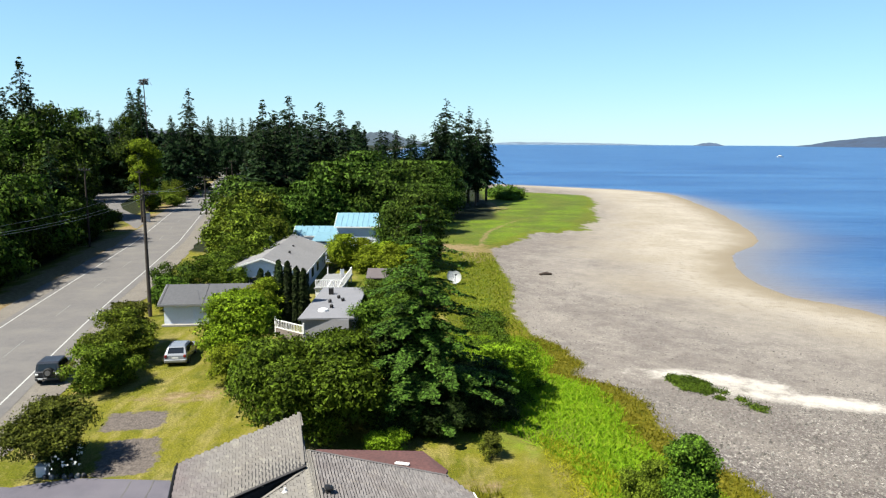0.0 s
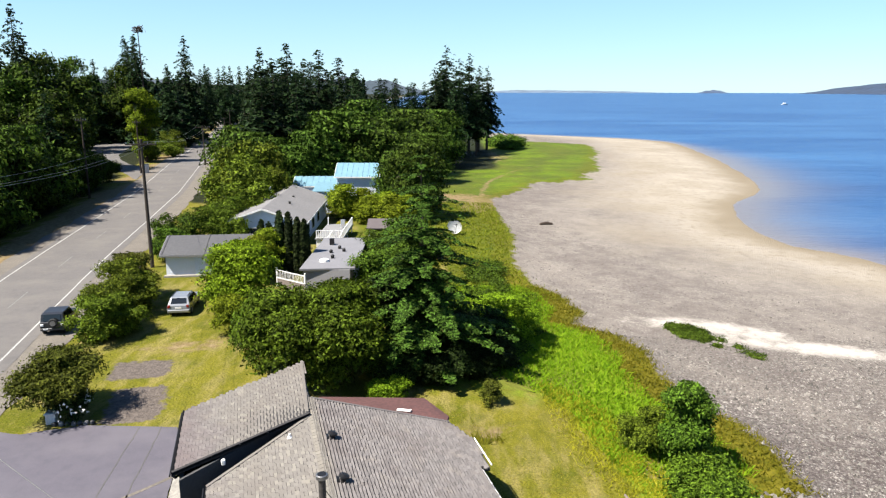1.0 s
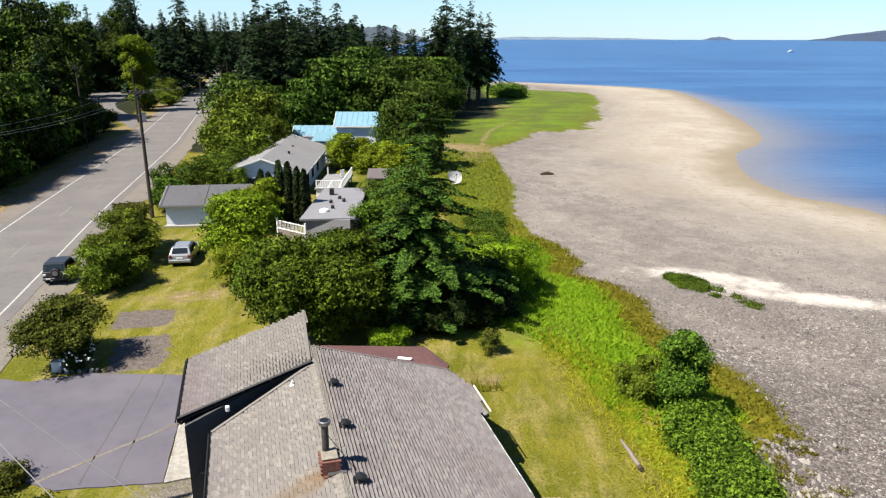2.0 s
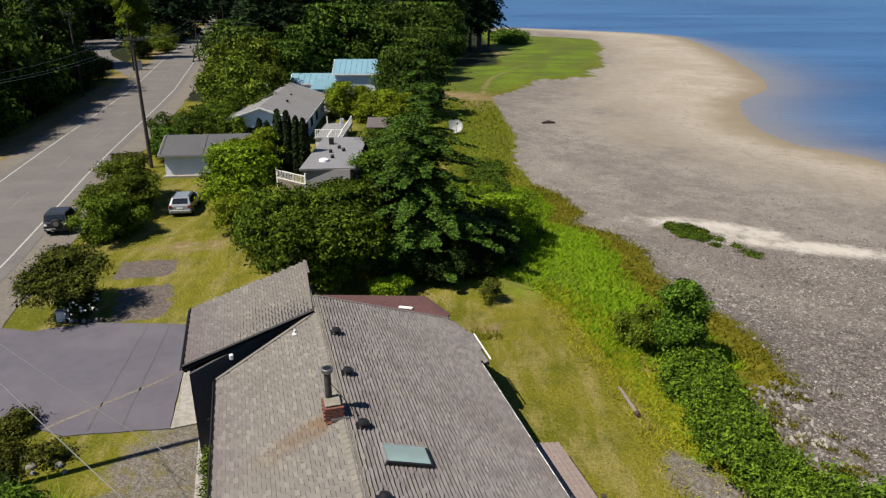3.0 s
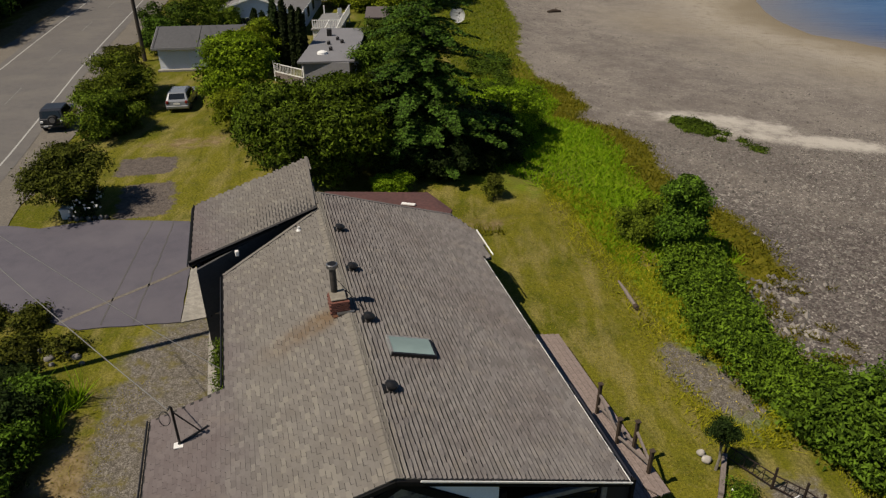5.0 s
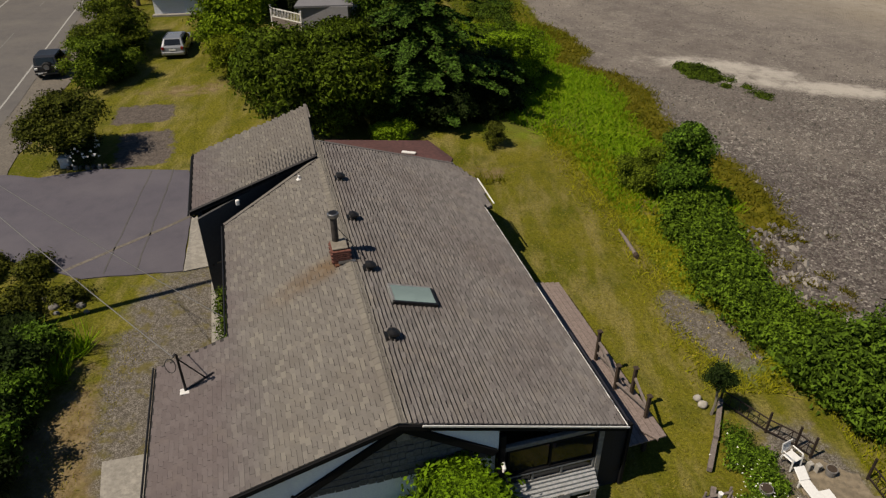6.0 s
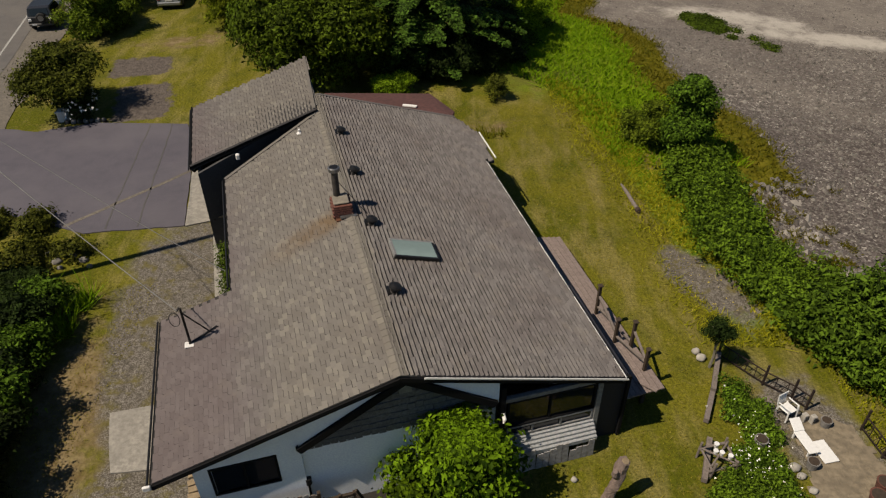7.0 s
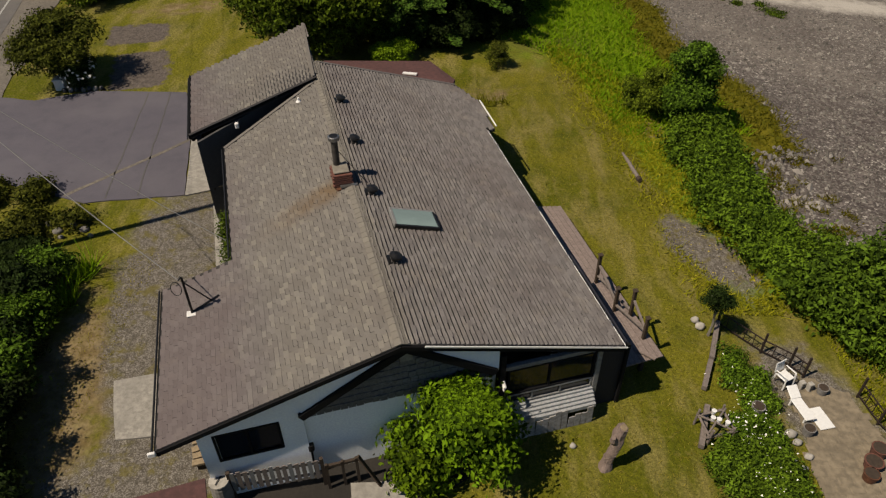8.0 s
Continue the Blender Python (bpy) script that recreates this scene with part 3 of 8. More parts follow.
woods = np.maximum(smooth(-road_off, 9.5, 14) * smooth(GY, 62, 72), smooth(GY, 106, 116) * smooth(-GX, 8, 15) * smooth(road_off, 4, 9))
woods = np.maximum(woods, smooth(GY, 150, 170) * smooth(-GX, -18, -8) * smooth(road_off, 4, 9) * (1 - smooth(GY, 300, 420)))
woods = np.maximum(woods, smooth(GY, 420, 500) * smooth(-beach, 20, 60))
shell = np.maximum.reduce([ellipse(GX, GY, 21.0, 52.9, 6.0, 1.9, -14), ellipse(GX, GY, 27.5, 48.2, 8.5, 1.7, -14), ellipse(GX, GY, 25.0, 51.0, 3.0, 2.2, -30), 0.8 * ellipse(GX, GY, 38, 45, 9, 1.6, -12)])


def worn_pad(cx, cy, w, h, turn):
    c, sn0 = math.cos(radians(turn)), math.sin(radians(turn))
    u, v = np.abs((GX - cx) * c + (GY - cy) * sn0), np.abs(-(GX - cx) * sn0 + (GY - cy) * c)
    return smooth(w / 2 - u, -0.6, 0.6) * smooth(h / 2 - v, -0.6, 0.6)


tar = np.maximum(worn_pad(-18.1, 36.8, 3.2, 5.0, 16), worn_pad(-20.0, 42.0, 3.8, 3.2, 12))
fringe = smooth(GY, 24, 28) * (1 - 0.7 * smooth(GY, 62, 78))
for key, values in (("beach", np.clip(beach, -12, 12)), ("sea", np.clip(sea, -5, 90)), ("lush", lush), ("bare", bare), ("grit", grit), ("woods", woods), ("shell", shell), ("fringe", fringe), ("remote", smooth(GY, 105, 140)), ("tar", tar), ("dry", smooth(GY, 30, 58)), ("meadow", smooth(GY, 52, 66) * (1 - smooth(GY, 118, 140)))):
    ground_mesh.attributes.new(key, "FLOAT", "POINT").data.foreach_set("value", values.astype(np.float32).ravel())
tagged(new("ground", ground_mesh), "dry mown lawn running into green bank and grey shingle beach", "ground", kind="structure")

sx = np.unique(np.concatenate([np.linspace(-1500, -20, 30), np.arange(-20, 130, 2.5), np.geomspace(130, 3900, 40)]))
sy = np.unique(np.concatenate([np.linspace(-900, 0, 14), np.arange(0, 380, 3.0), np.geomspace(380, 4700, 40)]))
SX, SY = np.meshgrid(sx, sy)
si = np.arange(len(sy) * len(sx)).reshape(len(sy), len(sx))
sea_mesh = mesh_from("water", np.stack([SX, SY, np.full_like(SX, -1.62)], -1).reshape(-1, 3), np.stack([si[:-1, :-1], si[:-1, 1:], si[1:, 1:], si[1:, :-1]], -1).reshape(-1, 4), WATER, True)
depth = np.clip(SX - SEA_BEGINS(SY), -1, 400)
shallow = np.exp(-np.clip(depth, 0, 400) / (5 + 9 * smooth(SY, 60, 110) * (1 - smooth(SY, 190, 280))))
sea_mesh.attributes.new("shallow", "FLOAT", "POINT").data.foreach_set("value", shallow.astype(np.float32).ravel())
tagged(new("water", sea_mesh), "calm blue sea with wind ripples and pale shallows", "water", kind="structure")


def far_hill(name, x0, x1, y, high, label, seed, peak=0.5, color=(0.16, 0.22, 0.3)):
    """A long low wooded hill across the water, distance haze in its colour."""
    n, m = 60, 8
    V = []
    for j in range(m + 1):
        for i in range(n + 1):
            u, v = i / n, j / m
            x = x0 + (x1 - x0) * u
            prof = min(1, u / peak) if u < peak else min(1, (1 - u) / (1 - peak))
            ridge = high * (prof ** 0.6) * (0.85 + 0.3 * noise.noise((u * 6, seed, 0))) + 0.07 * high * noise.noise((u * 70, seed, 1))
            V.append((x, y + (v - 0.5) * high * 6, -2 + max(0, ridge) * math.sin(math.pi * v) ** 0.8))
    F = [(j * (n + 1) + i, j * (n + 1) + i + 1, (j + 1) * (n + 1) + i + 1, (j + 1) * (n + 1) + i) for j in range(m) for i in range(n)]
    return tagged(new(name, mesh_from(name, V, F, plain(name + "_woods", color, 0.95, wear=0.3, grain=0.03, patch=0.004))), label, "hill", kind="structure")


# the blue in these colours is painted haze, stronger on the low shore
far_hill("backdrop_headland", 1985, 4300, 3650, 150, "wooded headland across the bay, coloured with blue haze", 1.0, 0.6, (0.03, 0.06, 0.12))
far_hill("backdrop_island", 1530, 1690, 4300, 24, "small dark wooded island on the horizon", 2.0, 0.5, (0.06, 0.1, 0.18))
far_hill("backdrop_shore", 250, 1400, 4500, 22, "low shore along the horizon, coloured with pale haze", 3.0, 0.2, (0.17, 0.24, 0.33))
far_hill("backdrop_ridge", -2600, -560, 2750, 78, "wooded ridge beyond the road, coloured with blue haze", 7.0, 0.55, (0.06, 0.09, 0.12))
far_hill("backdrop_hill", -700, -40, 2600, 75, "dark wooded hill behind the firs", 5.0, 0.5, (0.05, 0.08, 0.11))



# ---------------------------------------------------------------- road and paved ground
def ribbon(name, y0, y1, a, b, z, material, label, category, step=2.0, gap=None, edge=0.0):
    """A strip along the road between two offsets from its middle; gap: dash and blank lengths."""
    V, F = [], []
    ys = np.arange(y0, y1 + 0.01, step)
    for i, y in enumerate(ys):
        xm = float(ROAD_MID(y))
        d = (float(ROAD_MID(y + 1)) - float(ROAD_MID(y - 1))) / 2
        k = math.hypot(1, d)
        for o in (a, b):
            w = o + edge * noise.noise((o, y * 0.35, 3.0))
            V.append((xm + w * k, y, z + 0.0))
        if i and (gap is None or (y % sum(gap)) < gap[0]):
            F.append((2 * i - 2, 2 * i - 1, 2 * i + 1, 2 * i))
    return tagged(new(name, mesh_from(name, V, F, material)), label, category, kind="structure")


ribbon("road_shoulder", -60, 420, 3.6, 7.2, 0.035, SHOULDER_MAT, "pale dusty gravel shoulder beside the road", "road shoulder", edge=0.7)
ribbon("road_verge", -60, 420, -6.4, -3.6, 0.035, SHOULDER_MAT, "narrow gravel verge beside the road", "road shoulder", edge=0.6)
ribbon("road", -60, 420, -4.5, 4.7, 0.05, ROAD_MAT, "grey asphalt two-lane coast road", "road", edge=0.12)
ribbon("road_line", -60, 420, 3.68, 3.82, 0.056, LINE_MAT, "white painted edge line", "road marking")
ribbon("road_line", -60, 420, -3.82, -3.68, 0.056, LINE_MAT, "white painted edge line", "road marking")
ribbon("road_line", -60, 420, -0.06, 0.06, 0.056, FADED_LINE, "faded broken centre line", "road marking", step=1.0, gap=(5, 9))


def plate(name, outline, z, material, label, category, amp=0.12, thick=0.06, step=0.6):
    bm = prism(bmesh.new(), wavy(outline, step, amp, len(name)), z - thick, z)
    bmesh.ops.triangulate(bm, faces=[f for f in bm.faces if len(f.verts) > 4])
    return whole(name, bm, material, Matrix(), label, category, kind="structure")


plate("driveway", ((-31, 33.6), (-24.6, 33.3), (-22.6, 33.0), (-19.9, 34.0), (-14.5, 33.9), (-12.9, 28.8), (-11.8, 24.1), (-16.1, 23.5), (-20.6, 25.1), (-28.5, 27.5)), 0.05, DRIVE_MAT, "dark grey asphalt driveway with patched seams", "driveway", 0.1)
plate("side_road", ((-66, 153), (-71, 164), (-76, 169), (-84, 181), (-91, 195), (-97, 214), (-106, 241), (-120, 241), (-109, 213), (-98, 200), (-85, 177), (-74, 158), (-63, 141)), 0.04, ROAD_MAT, "grey asphalt side road branching off", "road", 0.3, step=3)
plate("concrete_apron", ((-12.8, 28.7), (-11.3, 29.0), (-10.0, 24.7), (-11.75, 24.0)), 0.07, CONCRETE, "pale concrete apron beside the garage", "paving", 0.05)
plate("concrete_slab", ((-11.1, 13.5), (-9.6, 13.9), (-8.8, 11.4), (-10.2, 11.2)), 0.06, CONCRETE, "stained pale concrete slab by the entrance", "paving", 0.06)
plate("concrete_pad", ((-2.85, 9.75), (-1.5, 9.85), (-1.0, 9.2), (-1.0, 8.4), (-2.6, 8.3)), 0.06, CONCRETE, "pale concrete pad below the vine", "paving", 0.06)
# soil plate in near black, which paints the shade below the white wall
plate("bare_soil", [tuple((HOUSE @ Vector((x, y, 0)))[:2]) for x, y in ((-5.6, 0.3), (2.2, 0.3), (2.0, -0.9), (-0.6, -1.9), (-5.4, -1.9))], 0.03, plain("dark_soil", (0.03, 0.024, 0.018), 0.95, wear=0.4), "bare soil at the foot of the white wall, coloured black for the shade there", "soil", 0.05)
# two dark strips paint the overhead wires' shadows; the third is a pale crack
for i, (a, b) in enumerate((((-16.6, 33.8), (-15.3, 23.8)), ((-15.4, 33.9), (-13.9, 24.0)), ((-12.8, 28.9), (-17.2, 24.0)))):
    d = Vector((b[0] - a[0], b[1] - a[1])).normalized() * (0.035 if i < 2 else 0.1)
    plate("sealed_crack", ((a[0] - d.y, a[1] + d.x), (b[0] - d.y, b[1] + d.x), (b[0] + d.y, b[1] - d.x), (a[0] + d.y, a[1] - d.x)), 0.055, WIRE_SHADOW_MAT if i < 2 else SHOULDER_MAT, "thin dark strip painted as a wire's shadow across the driveway" if i < 2 else "pale filled crack across the driveway", "paving", 0.08, 0.02)


# ---------------------------------------------------------------- the house below the camera
PITCH, RIDGE, EAVE_R, EAVE_L, EAVE_EXT = 0.31, 5.0, 6.5, 4.15, 6.45
Y_EXT, Y_END = 6.1, 17.1


def roof_z(x):
    return RIDGE - PITCH * abs(x)


house = thing("house", HOUSE, "low gabled bungalow with brown-grey shingle roof and pale walls", "house")


def roof_panel(name, outline, label):
    """One slope of the roof: outline in plan, lying on the pitch."""
    bm = slab3(bmesh.new(), [(x, y, roof_z(x) - 0.03) for x, y in outline], 0.16)
    return part(name, bm, SHEATHING, house, label)


LEFT_OUT = ((0, 0), (-EAVE_EXT, 0), (-EAVE_EXT, Y_EXT), (-EAVE_L, Y_EXT + 0.1), (-EAVE_L, 13.1), (0, 15.4))
RIGHT_OUT = ((0, 0), (0, Y_END), (6.4, 17.0), (7.05, 15.6), (7.0, 13.0), (EAVE_R, 12.8), (EAVE_R, 0))
roof_left = roof_panel("roof", LEFT_OUT, "weathered brown-grey shingle roof slope")
roof_right = roof_panel("roof", RIGHT_OUT, "brown-grey shingle roof slope with dark shadow lines")


def inside(x, y, poly):
    hit = False
    for (x0, y0), (x1, y1) in zip(poly, poly[1:] + poly[:1]):
        if (y0 > y) != (y1 > y) and x < x0 + (y - y0) * (x1 - x0) / (y1 - y0):
            hit = not hit
    return hit


def far_pt(a, b, k):
    return tuple(p + (q - p) * k for p, q in zip(a, b))


# the garage wing: a flatter slope that starts at the same ridge and runs out past the main eave
G_TOP_N, G_TOP_F, G_LOW_F, G_LOW_N = (-0.1, 15.3, 5.06), (0.12, 21.1, 5.06), (-5.4, 19.45, 3.92), (-5.42, 14.0, 3.92)
bm = slab3(bmesh.new(), [G_TOP_N, G_TOP_F, G_LOW_F, G_LOW_N], 0.16)
garage_roof = part("garage_roof", bm, SHEATHING, house, "pale brown-grey shingle roof over the garage wing")

part("rake_flashing", beam(bmesh.new(), Vector(G_TOP_N) + Vector((0, -0.02, 0.06)), Vector(G_LOW_N) + Vector((0, -0.02, 0.06)), 0.14, 0.03), SHEATHING, house, "dark rake edge")
TAB_W, TAB_H, TAB_T = 0.26, 0.14, 0.036


def tab_mesh(name, share, lip):
    """One tab: its lower edge slopes out by lip, its felt coloured as a shadow line."""
    bm = bmesh.new()
    w, a, b, t = (TAB_W * share - 0.002) / 2, -TAB_H * 0.58, TAB_H * 0.54, TAB_T
    rise = 0.008 if lip == 0.034 else 0.004 if lip == 0.004 else 0.03
    vs = [bm.verts.new(c) for c in ((a, -w, -t), (b, -w, -t), (b, w, -t), (a, w, -t), (a, -w, -t * 0.4), (b - lip, -w, rise), (b - lip, w, rise), (a, w, -t * 0.4))]
    for f in ((0, 3, 2, 1), (4, 5, 6, 7), (0, 1, 5, 4), (2, 3, 7, 6), (3, 0, 4, 7)):
        bm.faces.new([vs[k] for k in f])
    bm.faces.new([vs[k] for k in (1, 2, 6, 5)]).material_index = 1
    me = bpy.data.meshes.new(name)
    bm.to_mesh(me)
    bm.free()
    me.materials.append(SHINGLE)
    me.materials.append(SHINGLE_SHADOW)
    return me


TABS = {(half, lip): tab_mesh("shingle", 0.5 if half else 1.0, lip) for half in (False, True) for lip in (0.004, 0.034, 0.046, 0.066, 0.08)}


def lay_shingles(origin, down, along, n_down, n_along, keep, parent, near=0, bold=False):
    """Courses of shingle tabs on a slope; the first few nearest the camera are objects, the rest one mesh. bold: the
    painted shadow edge of every tab is wide.
    """
    rnd = random.Random(len(parent.name) * 7 + n_down)
    down, along = Vector(down).normalized(), Vector(along).normalized()
    up = down.cross(along)
    if up.z < 0:
        up = -up
    spots = []
    for i in range(n_down):
        for k in range(n_along):
            half = i % 2 == 1 and k == 0
            at = 0.25 if half else k + 0.5 - 0.5 * (i % 2) + rnd.uniform(-0.01, 0.01)
            p = Vector(origin) + down * ((i + 0.5) * TAB_H) + along * (at * TAB_W)
            if keep(p):
                spots.append((p + up * (0.018 + rnd.uniform(0, 0.0015)), (half, rnd.choice((0.08, 0.08, 0.08, 0.066, 0.066, 0.046)) if bold else 0.034 if (i + k) % 2 or rnd.random() < 0.12 else 0.004)))
    spots.sort(key=lambda q: q[0].y)
    turn = Matrix((down, up.cross(down), up)).transposed()
    for p, key in spots[:near]:
        child("shingle", TABS[key], parent, "", Matrix.Translation(p) @ turn.to_4x4())
    for key, me in TABS.items():
        rest = [p[:] for p, kk in spots[near:] if kk == key]
        if rest:
            base = np.array([v.co[:] for v in me.vertices]) @ np.array(turn).T
            faces = np.array([f.vertices[:] for f in me.polygons])
            V = (np.array(rest)[:, None, :] + base[None]).reshape(-1, 3)
            F = (faces[None] + (np.arange(len(rest)) * len(base))[:, None, None]).reshape(-1, 4)
            joined = mesh_from("shingle_course", V, F, SHINGLE)
            joined.materials.append(SHINGLE_SHADOW)
            joined.polygons.foreach_set("material_index", np.tile([f.material_index for f in me.polygons], len(rest)).astype(np.int32))
            tagged(child("shingle_course", joined, parent), kind="stuff")


def edge_strip(a, b, w=0.13):
    """A row of shingle laid along a roof edge, over the ends of the courses."""
    part("edge_strip", beam(bmesh.new(), Vector(a) + Vector((0, 0, 0.035)), Vector(b) + Vector((0, 0, 0.035)), w, 0.03), SHINGLE, house)


def on_roof(x, y):
    return (x, y, roof_z(x))


for a, b in (((0.1, Y_END - 0.1), (6.35, 16.9)), ((-EAVE_L, 13.0), (-0.05, 15.3))):
    edge_strip(on_roof(*a), on_roof(*b))
edge_strip(Vector(G_TOP_N) + Vector((-0.1, 0.1, 0.02)), Vector(G_TOP_F) + Vector((-0.1, 0, 0.02)))
cs = math.cos(math.atan(PITCH))
sn = math.sin(math.atan(PITCH))
# gutters, fascia and barge boards
for name, a, b in (("fascia", (EAVE_R + 0.02, 0, roof_z(EAVE_R) - 0.1), (EAVE_R + 0.02, 12.8, roof_z(EAVE_R) - 0.1)),
                   ("fascia", (-EAVE_EXT - 0.02, 0, roof_z(EAVE_EXT) - 0.1), (-EAVE_EXT - 0.02, Y_EXT, roof_z(EAVE_EXT) - 0.1)),
                   ("fascia", (-EAVE_L - 0.02, Y_EXT + 0.1, roof_z(EAVE_L) - 0.1), (-EAVE_L - 0.02, 13.1, roof_z(EAVE_L) - 0.1)),
                   ("barge_board", (0, -0.03, RIDGE - 0.12), (EAVE_R, -0.03, roof_z(EAVE_R) - 0.12)),
                   ("barge_board", (0, -0.03, RIDGE - 0.12), (-EAVE_EXT, -0.03, roof_z(EAVE_EXT) - 0.12)),
                   ("barge_board", far_pt(G_TOP_N, G_LOW_N, 0.0), far_pt(G_TOP_N, G_LOW_N, 1.0)),
                   ("fascia", G_LOW_N, G_LOW_F)):
    deep = 0.14 if name == "barge_board" else 0.2
    drop = Vector((0, 0, deep / 2 - 0.06))
    bm = beam(bmesh.new(), Vector(a) - drop, Vector(b) - drop, 0.05, deep)
    part(name, bm, BLACK_TRIM, house, "black painted roof edge board")
for a, b, mat_, lab in (((EAVE_R + 0.06, 0, 2.93), (EAVE_R + 0.06, 12.7, 2.93), WHITE_TRIM, "white metal gutter"), ((7.1, 13.1, 2.84), (7.12, 15.5, 2.84), WHITE_TRIM, "white metal gutter"),
                        ((-EAVE_EXT - 0.09, -0.05, 2.98), (-EAVE_EXT - 0.09, Y_EXT, 2.98), DARK_METAL, "dark metal gutter"), ((-EAVE_L - 0.1, Y_EXT + 0.2, 3.68), (-EAVE_L - 0.1, 13.0, 3.68), DARK_METAL, "dark metal gutter"),
                        ((-5.5, 13.95, 3.84), (-5.48, 19.4, 3.84), DARK_METAL, "dark metal gutter")):
    part("gutter", tube(bmesh.new(), (a, b), 0.032, 8), mat_, house, lab)
part("gutter_end", boxed((-EAVE_EXT - 0.09, -0.08, 2.97), (0.2, 0.08, 0.16), bevel=0.02), WHITE_TRIM, house, "pale gutter end cap")
# white flashing strip along the front edge, and the ridge
part("drip_edge", beam(bmesh.new(), (0.6, -0.07, roof_z(0.6) - 0.02), (EAVE_R + 0.1, -0.07, roof_z(EAVE_R + 0.1) - 0.02), 0.03, 0.05), WHITE_TRIM, house, "pale metal drip edge")
cap_bm = bmesh.new()
for side in (1, -1):
    slab3(cap_bm, [(0, -0.02, 0.028), (side * 0.17, -0.02, 0.028 - PITCH * 0.17), (side * 0.17, 0.27, 0.016 - PITCH * 0.17), (0, 0.27, 0.016)], 0.02)
cap_bm.to_mesh(cap_me := bpy.data.meshes.new("ridge_cap"))
cap_bm.free()
cap_me.materials.append(RIDGE_CAP)
k = 0
while k * 0.25 < 16.9:
    if not 7.0 < k * 0.25 < 8.6:
        child("ridge_cap", cap_me, house, "", pose(0, k * 0.25, RIDGE + 0.012))
    k += 1

# walls
def gable_wall(name, x0, x1, y, thick, material, label, top=None, z0=-0.1, holes=()):
    """An upright wall across the house up to the roof, with openings (x0, x1, z0, z1)."""
    xs = sorted({x0, x1, *[h for o in holes for h in o[:2]], *([0.0] if x0 < 0 < x1 else [])})
    bm = bmesh.new()
    for a, b in zip(xs, xs[1:]):
        ta, tb = (top(a), top(b)) if top else (roof_z(a) - 0.2, roof_z(b) - 0.2)
        bands = [(z0, z0, ta, tb)]
        for o in holes:
            if o[0] <= a and b <= o[1]:
                bands = [(z0, z0, o[2], o[2]), (o[3], o[3], ta, tb)]
        for la, lb, ha, hb in bands:
            vs = [bm.verts.new((x, yy, z)) for yy in (y, y + thick) for x, z in ((a, la), (b, lb), (b, hb), (a, ha))]
            for f in ((0, 1, 2, 3), (7, 6, 5, 4), (0, 4, 5, 1), (1, 5, 6, 2), (2, 6, 7, 3), (3, 7, 4, 0)):
                bm.faces.new([vs[i] for i in f])
    bmesh.ops.remove_doubles(bm, verts=bm.verts, dist=0.0005)
    return part(name, bm, material, house, label)


FRONT = 0.18
gable_wall("wall", -5.5, -2.75, FRONT, 0.16, WHITE_WALL, "white stucco wall with a long dark window", holes=((-5.05, -3.45, 1.75, 2.76),))
gable_wall("wall", -2.745, 2.72, 0.3, 0.16, WHITE_WALL, "white recessed stucco wall", top=lambda x: min(2.62, roof_z(x) - 0.2))
wall_c = gable_wall("wall", -2.745, 2.72, 0.32, 0.14, SHAKE_MAT, "dark shake-clad upper gable", z0=2.625)
part("wall", boxed((-2.83, 0.45, 1.5), (0.15, 0.14, 3.4)), WHITE_WALL, house, "white return wall")
gable_wall("wall", -EAVE_L + 0.35, 5.6, Y_END - 0.5, 0.16, GREY_SIDING, "grey end wall")
for x, a, b, t in ((-5.46, FRONT + 0.17, Y_EXT - 0.4, 3.05), (-3.85, Y_EXT - 0.4, 13.4, 3.55), (5.62, 0.6, 16.6, 2.9)):
    part("wall", boxed((x, (a + b) / 2, t / 2 - 0.05), (0.16, b - a, t)), GREY_SIDING if x < 0 else WHITE_WALL, house, "grey side wall under the eaves" if x < 0 else "white side wall under the eaves")
part("wall", boxed((-4.65, Y_EXT - 0.4, 1.5), (1.6, 0.16, 3.1)), GREY_SIDING, house)
part("floor", boxed((0.1, 8.6, -0.02), (10.8, 15.8, 0.2)), CONCRETE, house)
# shakes on the upper gable
shake_me = bpy.data.meshes.new("shake")
boxed((0, 0, 0), (0.2, 0.03, 0.26), pose(0, 0, 0, 5, 0, 0)).to_mesh(shake_me)
shake_me.materials.append(SHAKE_MAT)
rnd = random.Random(4)
for r in range(8):
    z = 2.74 + r * 0.24
    x = -2.5
    while x < 2.6:
        if z < 4.75 - 0.62 * max(abs(x), abs(x + 0.2)):
            child("shake", shake_me, wall_c, "", pose(x, 0.29 - rnd.uniform(0, 0.015), z + rnd.uniform(-0.02, 0.02)))
        x += 0.215 + (0.0 if r % 2 else 0.004)
# a steeper inner gable: white panels above black boards, shakes set back below them
part("inner_barge_board", beam(bmesh.new(), (-2.8, 0.08, 2.92), (0.12, 0.08, 4.72), 0.14, 0.22), BLACK_TRIM, house, "black barge board of the inner gable")
part("inner_barge_board", beam(bmesh.new(), (0.16, 0.08, 4.7), (2.62, 0.08, 3.02), 0.14, 0.22), BLACK_TRIM, house, "black barge board of the inner gable")
